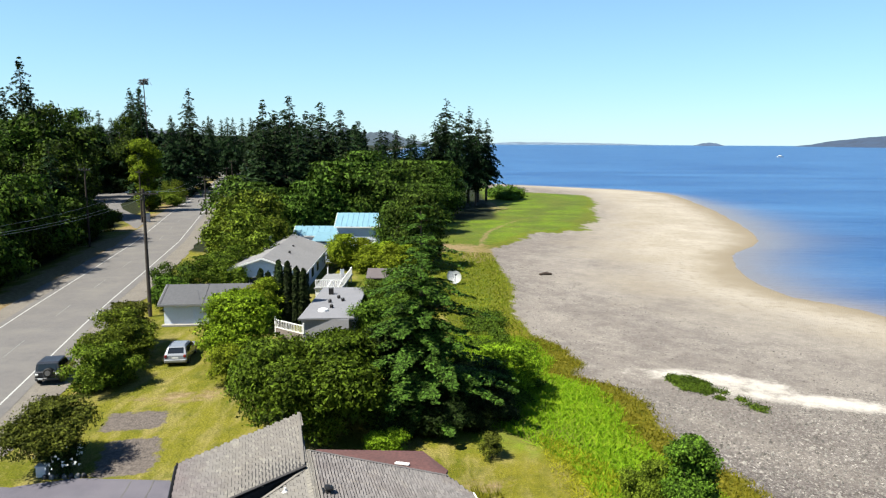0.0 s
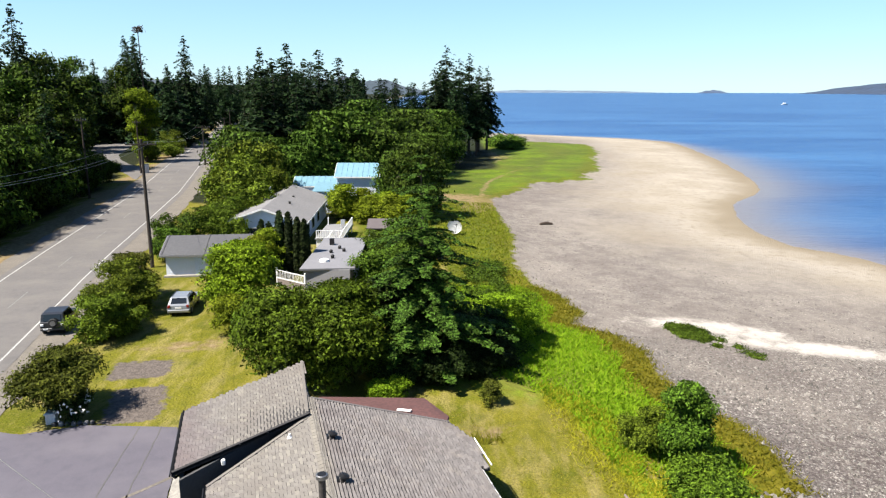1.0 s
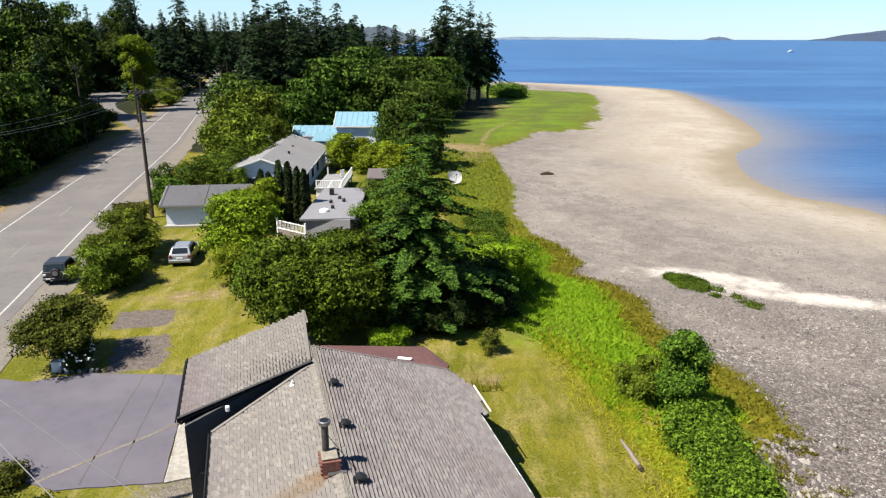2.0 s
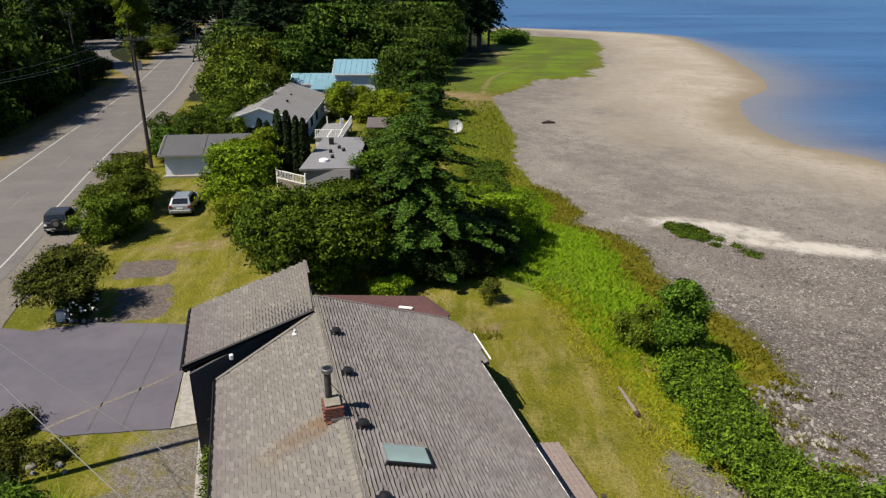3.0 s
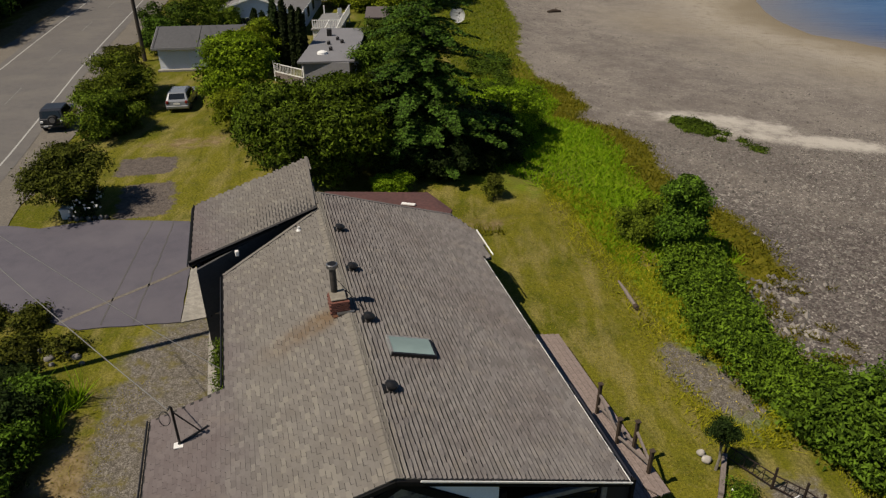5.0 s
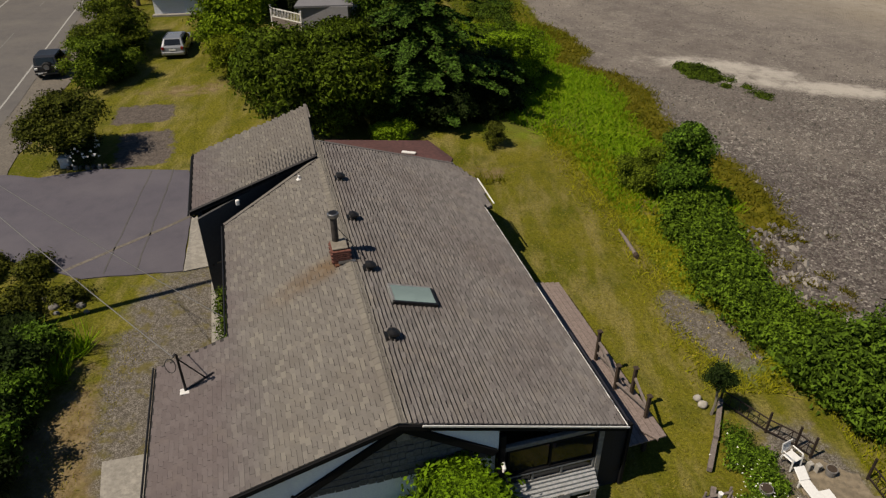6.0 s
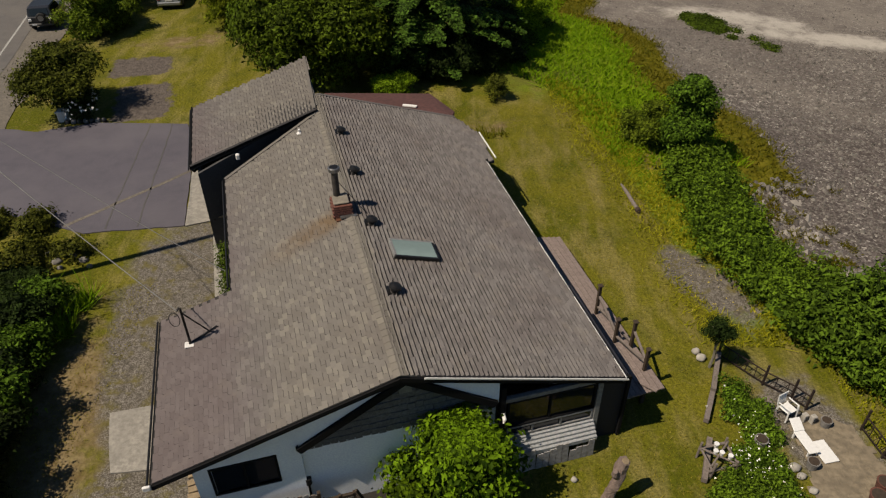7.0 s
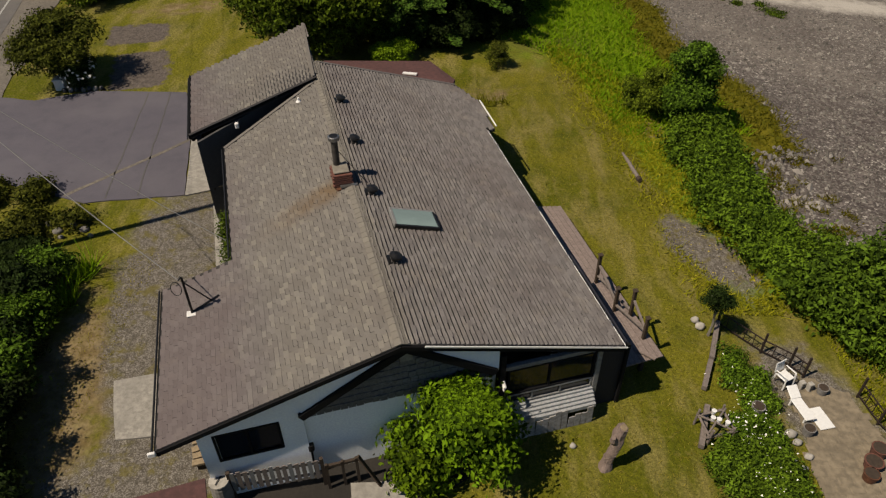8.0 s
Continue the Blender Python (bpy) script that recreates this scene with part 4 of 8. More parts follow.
for x0, z0, x1, z1 in ((-2.78, 2.98, 0.1, 4.7), (2.72, 3.02, 0.14, 4.7)):
    bm = bmesh.new()
    vs = [bm.verts.new((x, y, z)) for y in (0.1, 0.2) for x, z in ((x0, z0), (x1, z1), (x1, roof_z(x1) - 0.2), (x0, roof_z(x0) - 0.2))]
    for f in ((0, 1, 2, 3), (7, 6, 5, 4), (0, 4, 5, 1), (1, 5, 6, 2), (2, 6, 7, 3), (3, 7, 4, 0)):
        bm.faces.new([vs[i] for i in f])
    part("gable_panel", bm, WHITE_WALL, house, "white panel between the roof and the inner barge board")
part("gable_vent", boxed((0.15, 0.27, 4.2), (0.36, 0.08, 0.3), bevel=0.015), GREY_TRIM, house, "small square gable vent")


def window(x0, x1, z0, z1, y, cuts, trim, parent=house, name="window"):
    root = new(name)
    root.parent = parent
    w = 0.07
    for c, s in ((((x0 + x1) / 2, y, z0 - w / 2), (x1 - x0 + 2 * w, 0.1, w)), (((x0 + x1) / 2, y, z1 + w / 2), (x1 - x0 + 2 * w, 0.1, w)),
                 ((x0 - w / 2, y, (z0 + z1) / 2), (w, 0.1, z1 - z0)), ((x1 + w / 2, y, (z0 + z1) / 2), (w, 0.1, z1 - z0))):
        part("window_frame", boxed(c, s, bevel=0.008), trim, root)
    edges = [x0, *cuts, x1]
    for c in cuts:
        part("mullion", boxed((c, y, (z0 + z1) / 2), (0.06, 0.08, z1 - z0)), trim, root)
    for a, b in zip(edges, edges[1:]):
        part("pane", boxed(((a + b) / 2, y + 0.02, (z0 + z1) / 2), (b - a - 0.01, 0.02, z1 - z0)), DARK_GLASS, root)
    return tagged(root, "dark glazed window in a slim frame")


window(-5.05, -3.45, 1.75, 2.76, FRONT + 0.03, (-4.25,), BLACK_TRIM)
# glazed sun room on the seaward side
SY0 = 0.2
window(3.1, 5.72, 1.75, 2.72, SY0, (4.35,), BLACK_TRIM)
window(3.1, 5.72, 1.3, 1.6, SY0, (3.85, 4.75), GREY_TRIM)
part("post", boxed((2.85, SY0 - 0.05, 1.8), (0.16, 0.16, 3.5), bevel=0.01), BLACK_TRIM, house, "black corner post")
part("post", boxed((5.88, SY0, 1.45), (0.16, 0.16, 2.9), bevel=0.01), GREY_TRIM, house, "grey corner post")
part("lintel", boxed((4.4, SY0, 2.9), (3.1, 0.14, 0.16), bevel=0.01), GREY_TRIM, house)
part("porch_lamp", tube(bmesh.new(), ((2.85, SY0 - 0.16, 2.55), (2.85, SY0 - 0.3, 2.45), (2.8, SY0 - 0.34, 2.35)), (0.05, 0.06, 0.02), 8), WHITE_TRIM, house, "small pale porch lamp")
for i in range(5):
    part("siding_board", boxed((4.45, SY0 - 0.06 - 0.085 * i, 1.12 - 0.085 * i), (2.75, 0.1, 0.16), pose(0, 0, 0, 0, 0, 0), 0.008), plain("pale_siding", (0.5, 0.52, 0.54), 0.7) if i == 0 else bpy.data.materials["pale_siding"], house)
PALE_BOARD = plain("silvered_board", (0.52, 0.5, 0.49), 0.85, wear=0.35, grain=9)
rnd = random.Random(9)
for i in range(13):
    part("skirting_board", boxed((3.15 + i * 0.21, SY0 - 0.46, 0.25 + rnd.uniform(-0.05, 0.08)), (0.19, 0.03, 0.9), pose(0, 0, 0, 0, rnd.uniform(-3, 3), 0)), PALE_BOARD, house)
part("screen", boxed((6.82, 2.4, 1.35), (0.06, 4.2, 2.7)), plain("dark_screen", (0.012, 0.014, 0.03), 0.8), house, "dark screen closing the side porch")
part("screen", boxed((6.4, 0.33, 1.35), (0.86, 0.05, 2.7)), bpy.data.materials["dark_screen"], house, "dark screen closing the side porch")
part("corner_post", boxed((6.84, 0.24, 1.35), (0.1, 0.1, 2.7)), BLACK_TRIM, house)

# garage wing walls
def garage_z(x):
    return 5.06 + (5.06 - 3.92) / 5.4 * x - 0.2


def skew(p, y_at_ridge, y_at_eave, x_eave):
    return y_at_ridge + (y_at_eave - y_at_ridge) * p / x_eave


bm = bmesh.new()
vs = []
for thick in (0.0, 0.14):
    for x, lo in ((-0.3, 3.6), (-5.15, -0.05)):
        y = skew(x, 15.5, 13.55, -4.15) + 0.55 + thick
        vs += [bm.verts.new((x, y, lo)), bm.verts.new((x, y, garage_z(x)))]
for f in ((0, 2, 3, 1), (5, 7, 6, 4), (0, 1, 5, 4), (2, 6, 7, 3), (1, 3, 7, 5), (0, 4, 6, 2)):
    bm.faces.new([vs[i] for i in f])
part("garage_wall", bm, GREY_SIDING, house, "dark grey garage gable under the roof edge")
part("garage_wall", boxed((-5.1, 16.5, 1.85), (0.14, 5.0, 3.75)), GREY_SIDING, house, "grey garage wall facing the drive")
part("garage_wall", boxed((-2.5, 19.0, 1.85), (5.1, 0.14, 3.7)), GREY_SIDING, house)
part("garage_wall", boxed((0.0, 18.2, 2.4), (0.14, 5.6, 4.9)), GREY_SIDING, house)
part("wall_lamp", boxed((-3.55, 14.1, 4.05), (0.16, 0.16, 0.24), bevel=0.03), WHITE_TRIM, house, "white wall lamp")
part("eave_bracket", tube(bmesh.new(), ((-5.4, 14.2, 3.7), (-5.35, 14.3, 3.55), (-5.15, 14.7, 3.5)), 0.05, 8), DARK_METAL, house, "dark downpipe elbow")
part("downpipe", tube(bmesh.new(), ((-5.0, 14.75, 3.6), (-5.0, 14.75, 0.1)), 0.06, 8), BLACK_TRIM, house, "black downpipe")
stairs = new("stairs")
stairs.parent = house
for i in range(7):
    part("tread", boxed((-4.55, 14.35 - i * 0.16 + 0.5, 2.6 - i * 0.18), (0.8, 0.2, 0.05)), PALE_WOOD, stairs)
part("stringer", beam(bmesh.new(), (-4.95, 14.9, 2.6), (-4.95, 13.75, 1.4), 0.06, 0.2), DARK_WOOD, stairs)

# low red roof beyond the far end
part("rear_roof", slab3(bmesh.new(), [(0.6, 17.3, 2.85), (6.3, 17.3, 2.85), (6.7, 18.1, 2.7), (6.1, 20.6, 2.62), (0.9, 22.2, 2.62)], 0.14), RED_ROOF, house, "low dull red felt roof")
part("rear_wall", boxed((3.3, 19.0, 1.25), (5.0, 3.0, 2.5)), GREY_SIDING, house)
part("rear_trim", beam(bmesh.new(), (4.4, 19.3, 2.81), (5.0, 18.9, 2.84), 0.2, 0.05), WHITE_TRIM, house, "white flashing strip")

# skylight, vents, chimney and mast on the roof
skylight = new("skylight")
skylight.parent = house
SL = Matrix.Translation((1.64, 5.48, roof_z(1.64))) @ pose(0, 0, 0, 0, math.degrees(math.atan(PITCH)), 0)
# far and left bars are grey, near and right bars dark
for c, s in (((0, 0.45, 0.07), (1.5, 0.09, 0.16)), ((0, -0.45, 0.07), (1.5, 0.09, 0.16)), ((0.72, 0, 0.07), (0.09, 0.82, 0.16)), ((-0.72, 0, 0.07), (0.09, 0.82, 0.16))):
    part("skylight_frame", boxed(c, s, SL, 0.012), GREY_TRIM if c[1] > 0.1 or c[0] < -0.1 else DARK_METAL, skylight)
part("pane", boxed((0, 0, 0.13), (1.36, 0.82, 0.03), SL), SKY_GLASS, skylight, "greenish skylight pane")
tagged(skylight, "flat greenish skylight in a dark frame")
for y in (13.46, 10.26, 6.94, 3.4):
    vm = Matrix.Translation((0.57, y, roof_z(0.57) + 0.02)) @ pose(0, 0, 0, 0, math.degrees(math.atan(PITCH)), 0)
    vent = new("roof_vent")
    vent.parent = house
    bm = bmesh.new()
    tube(bm, ((0, 0, 0), (0, 0, 0.1), (0, 0, 0.16)), (0.12, 0.12, 0.13), 12)
    part("vent_neck", bm, DARK_METAL, vent, m=vm)
    part("vent_hood", tube(bmesh.new(), ((0, 0, 0.14), (0, 0, 0.2), (0, 0, 0.25)), (0.2, 0.19, 0.08), 14), DARK_METAL, vent, m=vm)
    part("flashing", boxed((0, 0, 0.012), (0.46, 0.4, 0.02), vm), DARK_METAL, vent)
    tagged(vent, "round black roof vent")

PALE_CAP = plain("beige_cap", (0.36, 0.32, 0.26), 0.9, wear=0.3, grain=6)
stub = new("vent_pipe")
stub.parent = house
tagged(stub, "short white vent pipe on the roof")
VP = (-1.0, 14.15, roof_z(1.0))
part("pipe", tube(bmesh.new(), (VP, Vector(VP) + Vector((0, 0, 0.17))), 0.045, 10), WHITE_TRIM, stub)
part("pipe_collar", tube(bmesh.new(), (VP, Vector(VP) + Vector((0, 0, 0.06))), (0.12, 0.07), 10), WHITE_TRIM, stub)
chimney = new("chimney")
chimney.parent = house
tagged(chimney, "rusty brick chimney with a tall steel flue")
CB = (-0.26, 7.75)
part("chimney_core", boxed((*CB, 4.95), (0.5, 0.62, 0.7)), BRICK_MAT, chimney)
brick_me = bpy.data.meshes.new("brick")
boxed((0, 0, 0), (0.2, 0.09, 0.062), bevel=0.006).to_mesh(brick_me)
brick_me.materials.append(BRICK_MAT)
for row in range(7):
    z = 4.9 + row * 0.073
    o = 0.1 * (row % 2)
    for i in range(3):
        for y, turn in ((7.75 - 0.32, 0), (7.75 + 0.32, 0)):
            child("brick", brick_me, chimney, "", pose(CB[0] - 0.2 + i * 0.21 - o * 0.5 + 0.02, y, z))
        for x in (CB[0] - 0.26, CB[0] + 0.26):
            child("brick", brick_me, chimney, "", pose(x, 7.75 - 0.2 + i * 0.21 - o * 0.4, z, 0, 0, 90))
part("chimney_cap", boxed((CB[0], CB[1] + 0.02, 5.42), (0.52, 0.6, 0.06), bevel=0.02), PALE_CAP, chimney, "concrete chimney cap")
flue = part("flue", tube(bmesh.new(), ((CB[0] - 0.08, 8.0, 5.4), (CB[0] - 0.08, 8.0, 6.35)), 0.115, 16), plain("sooty_steel", (0.2, 0.18, 0.17), 0.5, 0.5, wear=0.75, grain=5), chimney, "soot-blackened steel flue pipe", smooth=False)
part("flue_cap", tube(bmesh.new(), ((CB[0] - 0.08, 8.0, 6.35), (CB[0] - 0.08, 8.0, 6.38), (CB[0] - 0.08, 8.0, 6.5), (CB[0] - 0.08, 8.0, 6.52)), (0.12, 0.19, 0.19, 0.15), 16), STEEL, flue)
# closed dark disc that paints the shaded mouth of the flue
part("flue_throat", tube(bmesh.new(), ((CB[0] - 0.08, 8.0, 6.5), (CB[0] - 0.08, 8.0, 6.525)), 0.14, 14), DARK_METAL, flue, "dark disc on the cap standing for the shade inside the flue")
part("flue_stay", bar((CB[0] - 0.02, 7.98, 6.0), (0.55, 7.5, 4.85), 0.012, 6), DARK_METAL, chimney)
part("saddle_flashing", boxed((-0.42, 7.7, 4.9), (0.18, 0.9, 0.05), pose(0, 0, 0), 0.01), RUST, chimney, "rust-stained flashing")
part("flashing", boxed((-0.1, 7.3, 5.0), (0.55, 0.12, 0.05)), STEEL, chimney)

mast = new("service_mast")
mast.parent = house
tagged(mast, "bent dark metal service mast with a stay")
MB = Vector((-5.45, 4.45, roof_z(5.45)))
part("mast_pole", tube(bmesh.new(), (MB, MB + Vector((0.02, -0.05, 1.45)), MB + Vector((0.0, -0.12, 1.55)), MB + Vector((-0.06, -0.2, 1.5))), (0.04, 0.035, 0.035, 0.03), 8), DARK_METAL, mast)
part("mast_stay", bar(MB + Vector((0.02, -0.05, 1.3)), (-4.85, 4.62, roof_z(4.85) + 0.03), 0.022, 6), DARK_METAL, mast)
part("mast_foot", bar(MB + Vector((-0.04, -0.02, 0.05)), (-4.62, 4.7, roof_z(4.62) + 0.05), 0.03, 6), DARK_METAL, mast)
part("mast_flashing", boxed((MB.x - 0.02, MB.y - 0.03, MB.z + 0.02), (0.3, 0.24, 0.04), bevel=0.01), WHITE_TRIM, mast)
loop = [MB + Vector((-0.2 + 0.14 * math.cos(a), -0.12, 1.15 + 0.26 * math.sin(a))) for a in np.linspace(0, 9, 26)]
part("cable_loop", tube(bmesh.new(), loop, 0.012, 5), DARK_PLASTIC, mast)


# ---------------------------------------------------------------- sea-side deck of the house
deck = thing("deck", HOUSE, "worn reddish timber deck with broken railing posts", "deck")
for i in range(9):
    part("deck_board", boxed((7.02 + i * 0.2, 5.3 - i * 0.02, 0.86), (0.185, 9.0 - 0.06 * i, 0.05)), DECK_WOOD, deck)
for y in (1.2, 4.0, 7.0, 9.4):
    part("joist", boxed((7.8, y, 0.74), (1.85, 0.1, 0.18)), DARK_WOOD, deck)
    part("leg", boxed((8.2, y, 0.32), (0.12, 0.12, 0.7)), DARK_WOOD, deck)
for x, y, hgt in ((8.12, 4.7, 1.3), (8.5, 2.8, 1.2), (8.1, 3.2, 1.05), (8.45, 1.75, 0.95), (7.2, 9.2, 0.55)):
    post = part("post", boxed((x, y, 0.88 + hgt / 2), (0.11, 0.11, hgt), bevel=0.01), DARK_WOOD, deck)
    part("post_cap", boxed((x, y, 0.9 + hgt), (0.17, 0.17, 0.05), bevel=0.01), DARK_WOOD, post)
for a, b in (((8.12, 4.7, 1.25), (8.5, 2.8, 1.15)), ((8.12, 4.7, 1.75), (8.1, 3.2, 1.3)), ((8.1, 3.2, 1.2), (8.45, 1.75, 1.25)), ((8.5, 2.8, 1.7), (8.45, 1.75, 1.3))):
    part("rail", beam(bmesh.new(), a, b, 0.08, 0.06), WEATHERED, deck)
part("brace", beam(bmesh.new(), (8.0, 1.3, 0.95), (8.35, 0.75, 1.0), 0.14, 0.05), DECK_WOOD, deck)


# ---------------------------------------------------------------- neighbouring buildings
def gabled(name, m, w, d, eave, ridge, over, wall_mat, roof_mat, label, roof_label, category="house", seams=0, seam_mat=None, trim=WHITE_TRIM):
    """A building with its ridge along local x: w long, d deep, walls, two roof slopes and edge boards. The near wall is at y = 0."""
    b = thing(name, m, label, category)
    t = 0.15
    for c, s in (((w / 2, t / 2, eave / 2), (w, t, eave)), ((w / 2, d - t / 2, eave / 2), (w, t, eave))):
        part("wall", boxed(c, s), wall_mat, b)
    for x in (0, w - t):
        bm = bmesh.new()
        vs = [bm.verts.new((xx, y, z)) for xx in (x, x + t) for y, z in ((t, 0), (d - t, 0), (d - t, eave), (d / 2, ridge - 0.12), (t, eave))]
        bm.faces.new(vs[:5])
        bm.faces.new(list(reversed(vs[5:])))
        for i in range(5):
            bm.faces.new((vs[i], vs[(i + 1) % 5], vs[5 + (i + 1) % 5], vs[5 + i]))
        part("wall", bm, wall_mat, b)
    k = (ridge - eave) / (d / 2)
    lo = eave - k * over
    for y_e, label_side in ((-over, "near"), (d + over, "far")):
        corners = [(-over, d / 2, ridge), (w + over, d / 2, ridge), (w + over, y_e, lo), (-over, y_e, lo)]
        r = part("roof", slab3(bmesh.new(), corners, 0.12), roof_mat, b, roof_label)
        part("fascia", boxed((w / 2, y_e, lo - 0.1), (w + 2 * over, 0.05, 0.2)), trim, b)
        for i in range(seams):
            x = -over + 0.2 + (w + 2 * over - 0.4) * i / max(1, seams - 1)
            part("roof_seam", beam(bmesh.new(), (x, d / 2, ridge + 0.03), (x, y_e, lo + 0.03), 0.05, 0.05), seam_mat or roof_mat, r)
    for x in (-over, w + over):
        for y_e in (-over, d + over):
            part("barge_board", beam(bmesh.new(), (x, d / 2, ridge - 0.1), (x, y_e, lo - 0.1), 0.05, 0.2), trim, b)
    return b


def pane_set(b, y, x0, x1, z0, z1, n=1, trim=WHITE_TRIM, axis="x"):
    """A framed window on a wall of a building, facing along y or x."""
    root = new("window")
    root.parent = b
    turn = Matrix() if axis == "x" else Matrix.Translation((y, 0, 0)) @ pose(0, 0, 0, 0, 0, 90) @ Matrix.Translation((0, 0, 0))
    yy = y if axis == "x" else 0.0
    for c, s in ((((x0 + x1) / 2, yy, z0 - 0.04), (x1 - x0 + 0.16, 0.1, 0.08)), (((x0 + x1) / 2, yy, z1 + 0.04), (x1 - x0 + 0.16, 0.1, 0.08)), ((x0 - 0.04, yy, (z0 + z1) / 2), (0.08, 0.1, z1 - z0)), ((x1 + 0.04, yy, (z0 + z1) / 2), (0.08, 0.1, z1 - z0))):
        part("window_frame", boxed(c, s, turn), trim, root)
    for i in range(n):
        a, c = x0 + (x1 - x0) * i / n, x0 + (x1 - x0) * (i + 1) / n
        part("pane", boxed(((a + c) / 2, yy, (z0 + z1) / 2), (c - a - 0.05, 0.06, z1 - z0), turn), DARK_GLASS, root)
    return root


# the detached garage beside the parked car
shed = gabled("garage_shed", pose(-27.4, 65.6, 0, 0, 0, 6.8), 7.6, 6.2, 2.4, 3.5, 0.45, plain("garage_siding", (0.66, 0.69, 0.74), 0.7, wear=0.1), DARK_ROOF, "small white-sided garage with a dark sheet roof", "dark grey sheet roof with faint seams", "garage", 3, trim=GREY_TRIM)
for i in range(9):
    part("siding_board", boxed((3.8, -0.02, 0.18 + i * 0.25), (7.6, 0.03, 0.22), pose(0, 0, 0, -3, 0, 0)), bpy.data.materials["garage_siding"], shed)
part("door", boxed((3.3, -0.05, 1.0), (1.0, 0.06, 2.0)), PALE_BLUE, shed, "pale blue side door")
pane_set(shed, -0.05, 4.4, 5.1, 1.5, 2.1, 1, BLACK_TRIM)
part("foundation", boxed((4.15, -0.25, 0.08), (8.6, 0.6, 0.16)), CONCRETE, shed, "concrete strip")

# the grey-roofed neighbour: ridge running away from the road view
house_b = gabled("neighbour_house", pose(-16.6, 80.0, 0, 0, 0, 92), 20.0, 9.4, 2.9, 4.5, 0.5, PALE_BLUE, GREY_ROOF, "single-storey house with pale blue siding and grey roof", "light grey shingle roof")
for y0 in (1.6, 5.4):
    pane_set(house_b, -0.08, y0, y0 + 1.8, 0.9, 2.1, 2, axis="y")
for x0 in (2.0, 6.0, 10.5):
    pane_set(house_b, -0.05, x0, x0 + 2.0, 0.8, 2.2, 2)
part("flue_pipe", tube(bmesh.new(), ((13.5, 6.6, 3.7), (13.5, 6.6, 5.2)), 0.16, 10), WHITE_TRIM, house_b, "pale flue pipe")
for x, y in ((7.0, 2.8), (12.0, 3.2)):
    part("roof_vent", tube(bmesh.new(), ((x, y, 3.85), (x, y, 4.15)), 0.15, 8), DARK_METAL, house_b)

# its white deck with railings, stepping down towards the beach
white_deck = thing("white_deck", pose(-14.6, 79.0, 0), "raised white deck with slatted railings and stairs", "deck")
part("platform", boxed((1.2, 4.2, 1.0), (3.4, 9.0, 0.14)), GREY_TRIM, white_deck, "grey deck floor")
for x, y in ((-0.3, 0.0), (2.7, 0.0), (-0.3, 8.4), (2.7, 8.4), (2.7, 4.2)):
    part("post", boxed((x, y, 0.95), (0.14, 0.14, 2.1)), WHITE_TRIM, white_deck)
for (x0, y0), (x1, y1), zz in (((-0.3, -0.2), (2.8, -0.2), 1.0), ((2.8, -0.2), (2.8, 8.5), 1.0)):
    part("rail", beam(bmesh.new(), (x0, y0, zz + 1.0), (x1, y1, zz + 1.0), 0.09, 0.07), WHITE_TRIM, white_deck)
    part("rail", beam(bmesh.new(), (x0, y0, zz + 0.15), (x1, y1, zz + 0.15), 0.07, 0.07), WHITE_TRIM, white_deck)
    n = int(math.dist((x0, y0), (x1, y1)) / 0.24)
    for i in range(n + 1):
        x, y = x0 + (x1 - x0) * i / n, y0 + (y1 - y0) * i / n
        part("baluster", boxed((x, y, zz + 0.57), (0.06, 0.06, 0.86)), WHITE_TRIM, white_deck)
stair_part = part("stair_flight", slab3(bmesh.new(), [(1.6, -0.2, 1.05), (2.8, -0.2, 1.05), (2.4, -6.0, 0.15), (1.2, -6.0, 0.15)], 0.2), WHITE_TRIM, white_deck, "white stair flight")
for i in range(9):
    part("tread", boxed((2.15 - 0.045 * i, -0.5 - i * 0.6, 1.02 - i * 0.095), (1.2, 0.5, 0.06)), WHITE_TRIM, stair_part)
for x0, x1 in ((1.6, 1.2), (2.85, 2.45)):
    part("rail", beam(bmesh.new(), (x0, -0.2, 2.0), (x1, -6.0, 1.05), 0.08, 0.08), WHITE_TRIM, white_deck)
    for i in range(14):
        f = i / 13
        part("baluster", boxed((x0 + (x1 - x0) * f, -0.2 - 5.8 * f, 1.55 - 0.95 * f), (0.05, 0.05, 0.9)), WHITE_TRIM, white_deck)
part("skirting", boxed((1.25, -0.16, 0.48), (3.1, 0.05, 0.9)), WHITE_TRIM, white_deck, "white boarded skirt below the deck")
chair_b = thing("lawn_chair", pose(-12.8, 85.5, 1.07, 0, 0, 200), "white lawn chair on the deck", "chair")
part("seat", boxed((0, 0, 0.42), (0.5, 0.5, 0.05), bevel=0.01), WHITE_PLASTIC, chair_b)
part("backrest", boxed((0, 0.26, 0.75), (0.5, 0.05, 0.6), bevel=0.01), WHITE_PLASTIC, chair_b)
for x in (-0.22, 0.22):
    for y in (-0.22, 0.22):
        part("leg", boxed((x, y, 0.2), (0.05, 0.05, 0.4)), WHITE_PLASTIC, chair_b)

# grey flat-roofed annexe between the deck and the trees
annexe = thing("annexe", pose(-12.9, 60.2, 0), "low grey annexe with a flat grey roof", "outbuilding")
part("wall", boxed((2.2, 6.5, 1.05), (4.3, 12.6, 2.1)), plain("pale_grey_siding", (0.44, 0.43, 0.46), 0.75, wear=0.15), annexe)
part("roof", slab3(bmesh.new(), [(-0.2, -0.1, 2.2), (4.8, 0.4, 2.2), (4.6, 13.2, 2.3), (-0.1, 13.2, 2.3)], 0.16), plain("grey_flat_roof", (0.27, 0.268, 0.29), 0.85, wear=0.2), annexe, "grey flat roof")
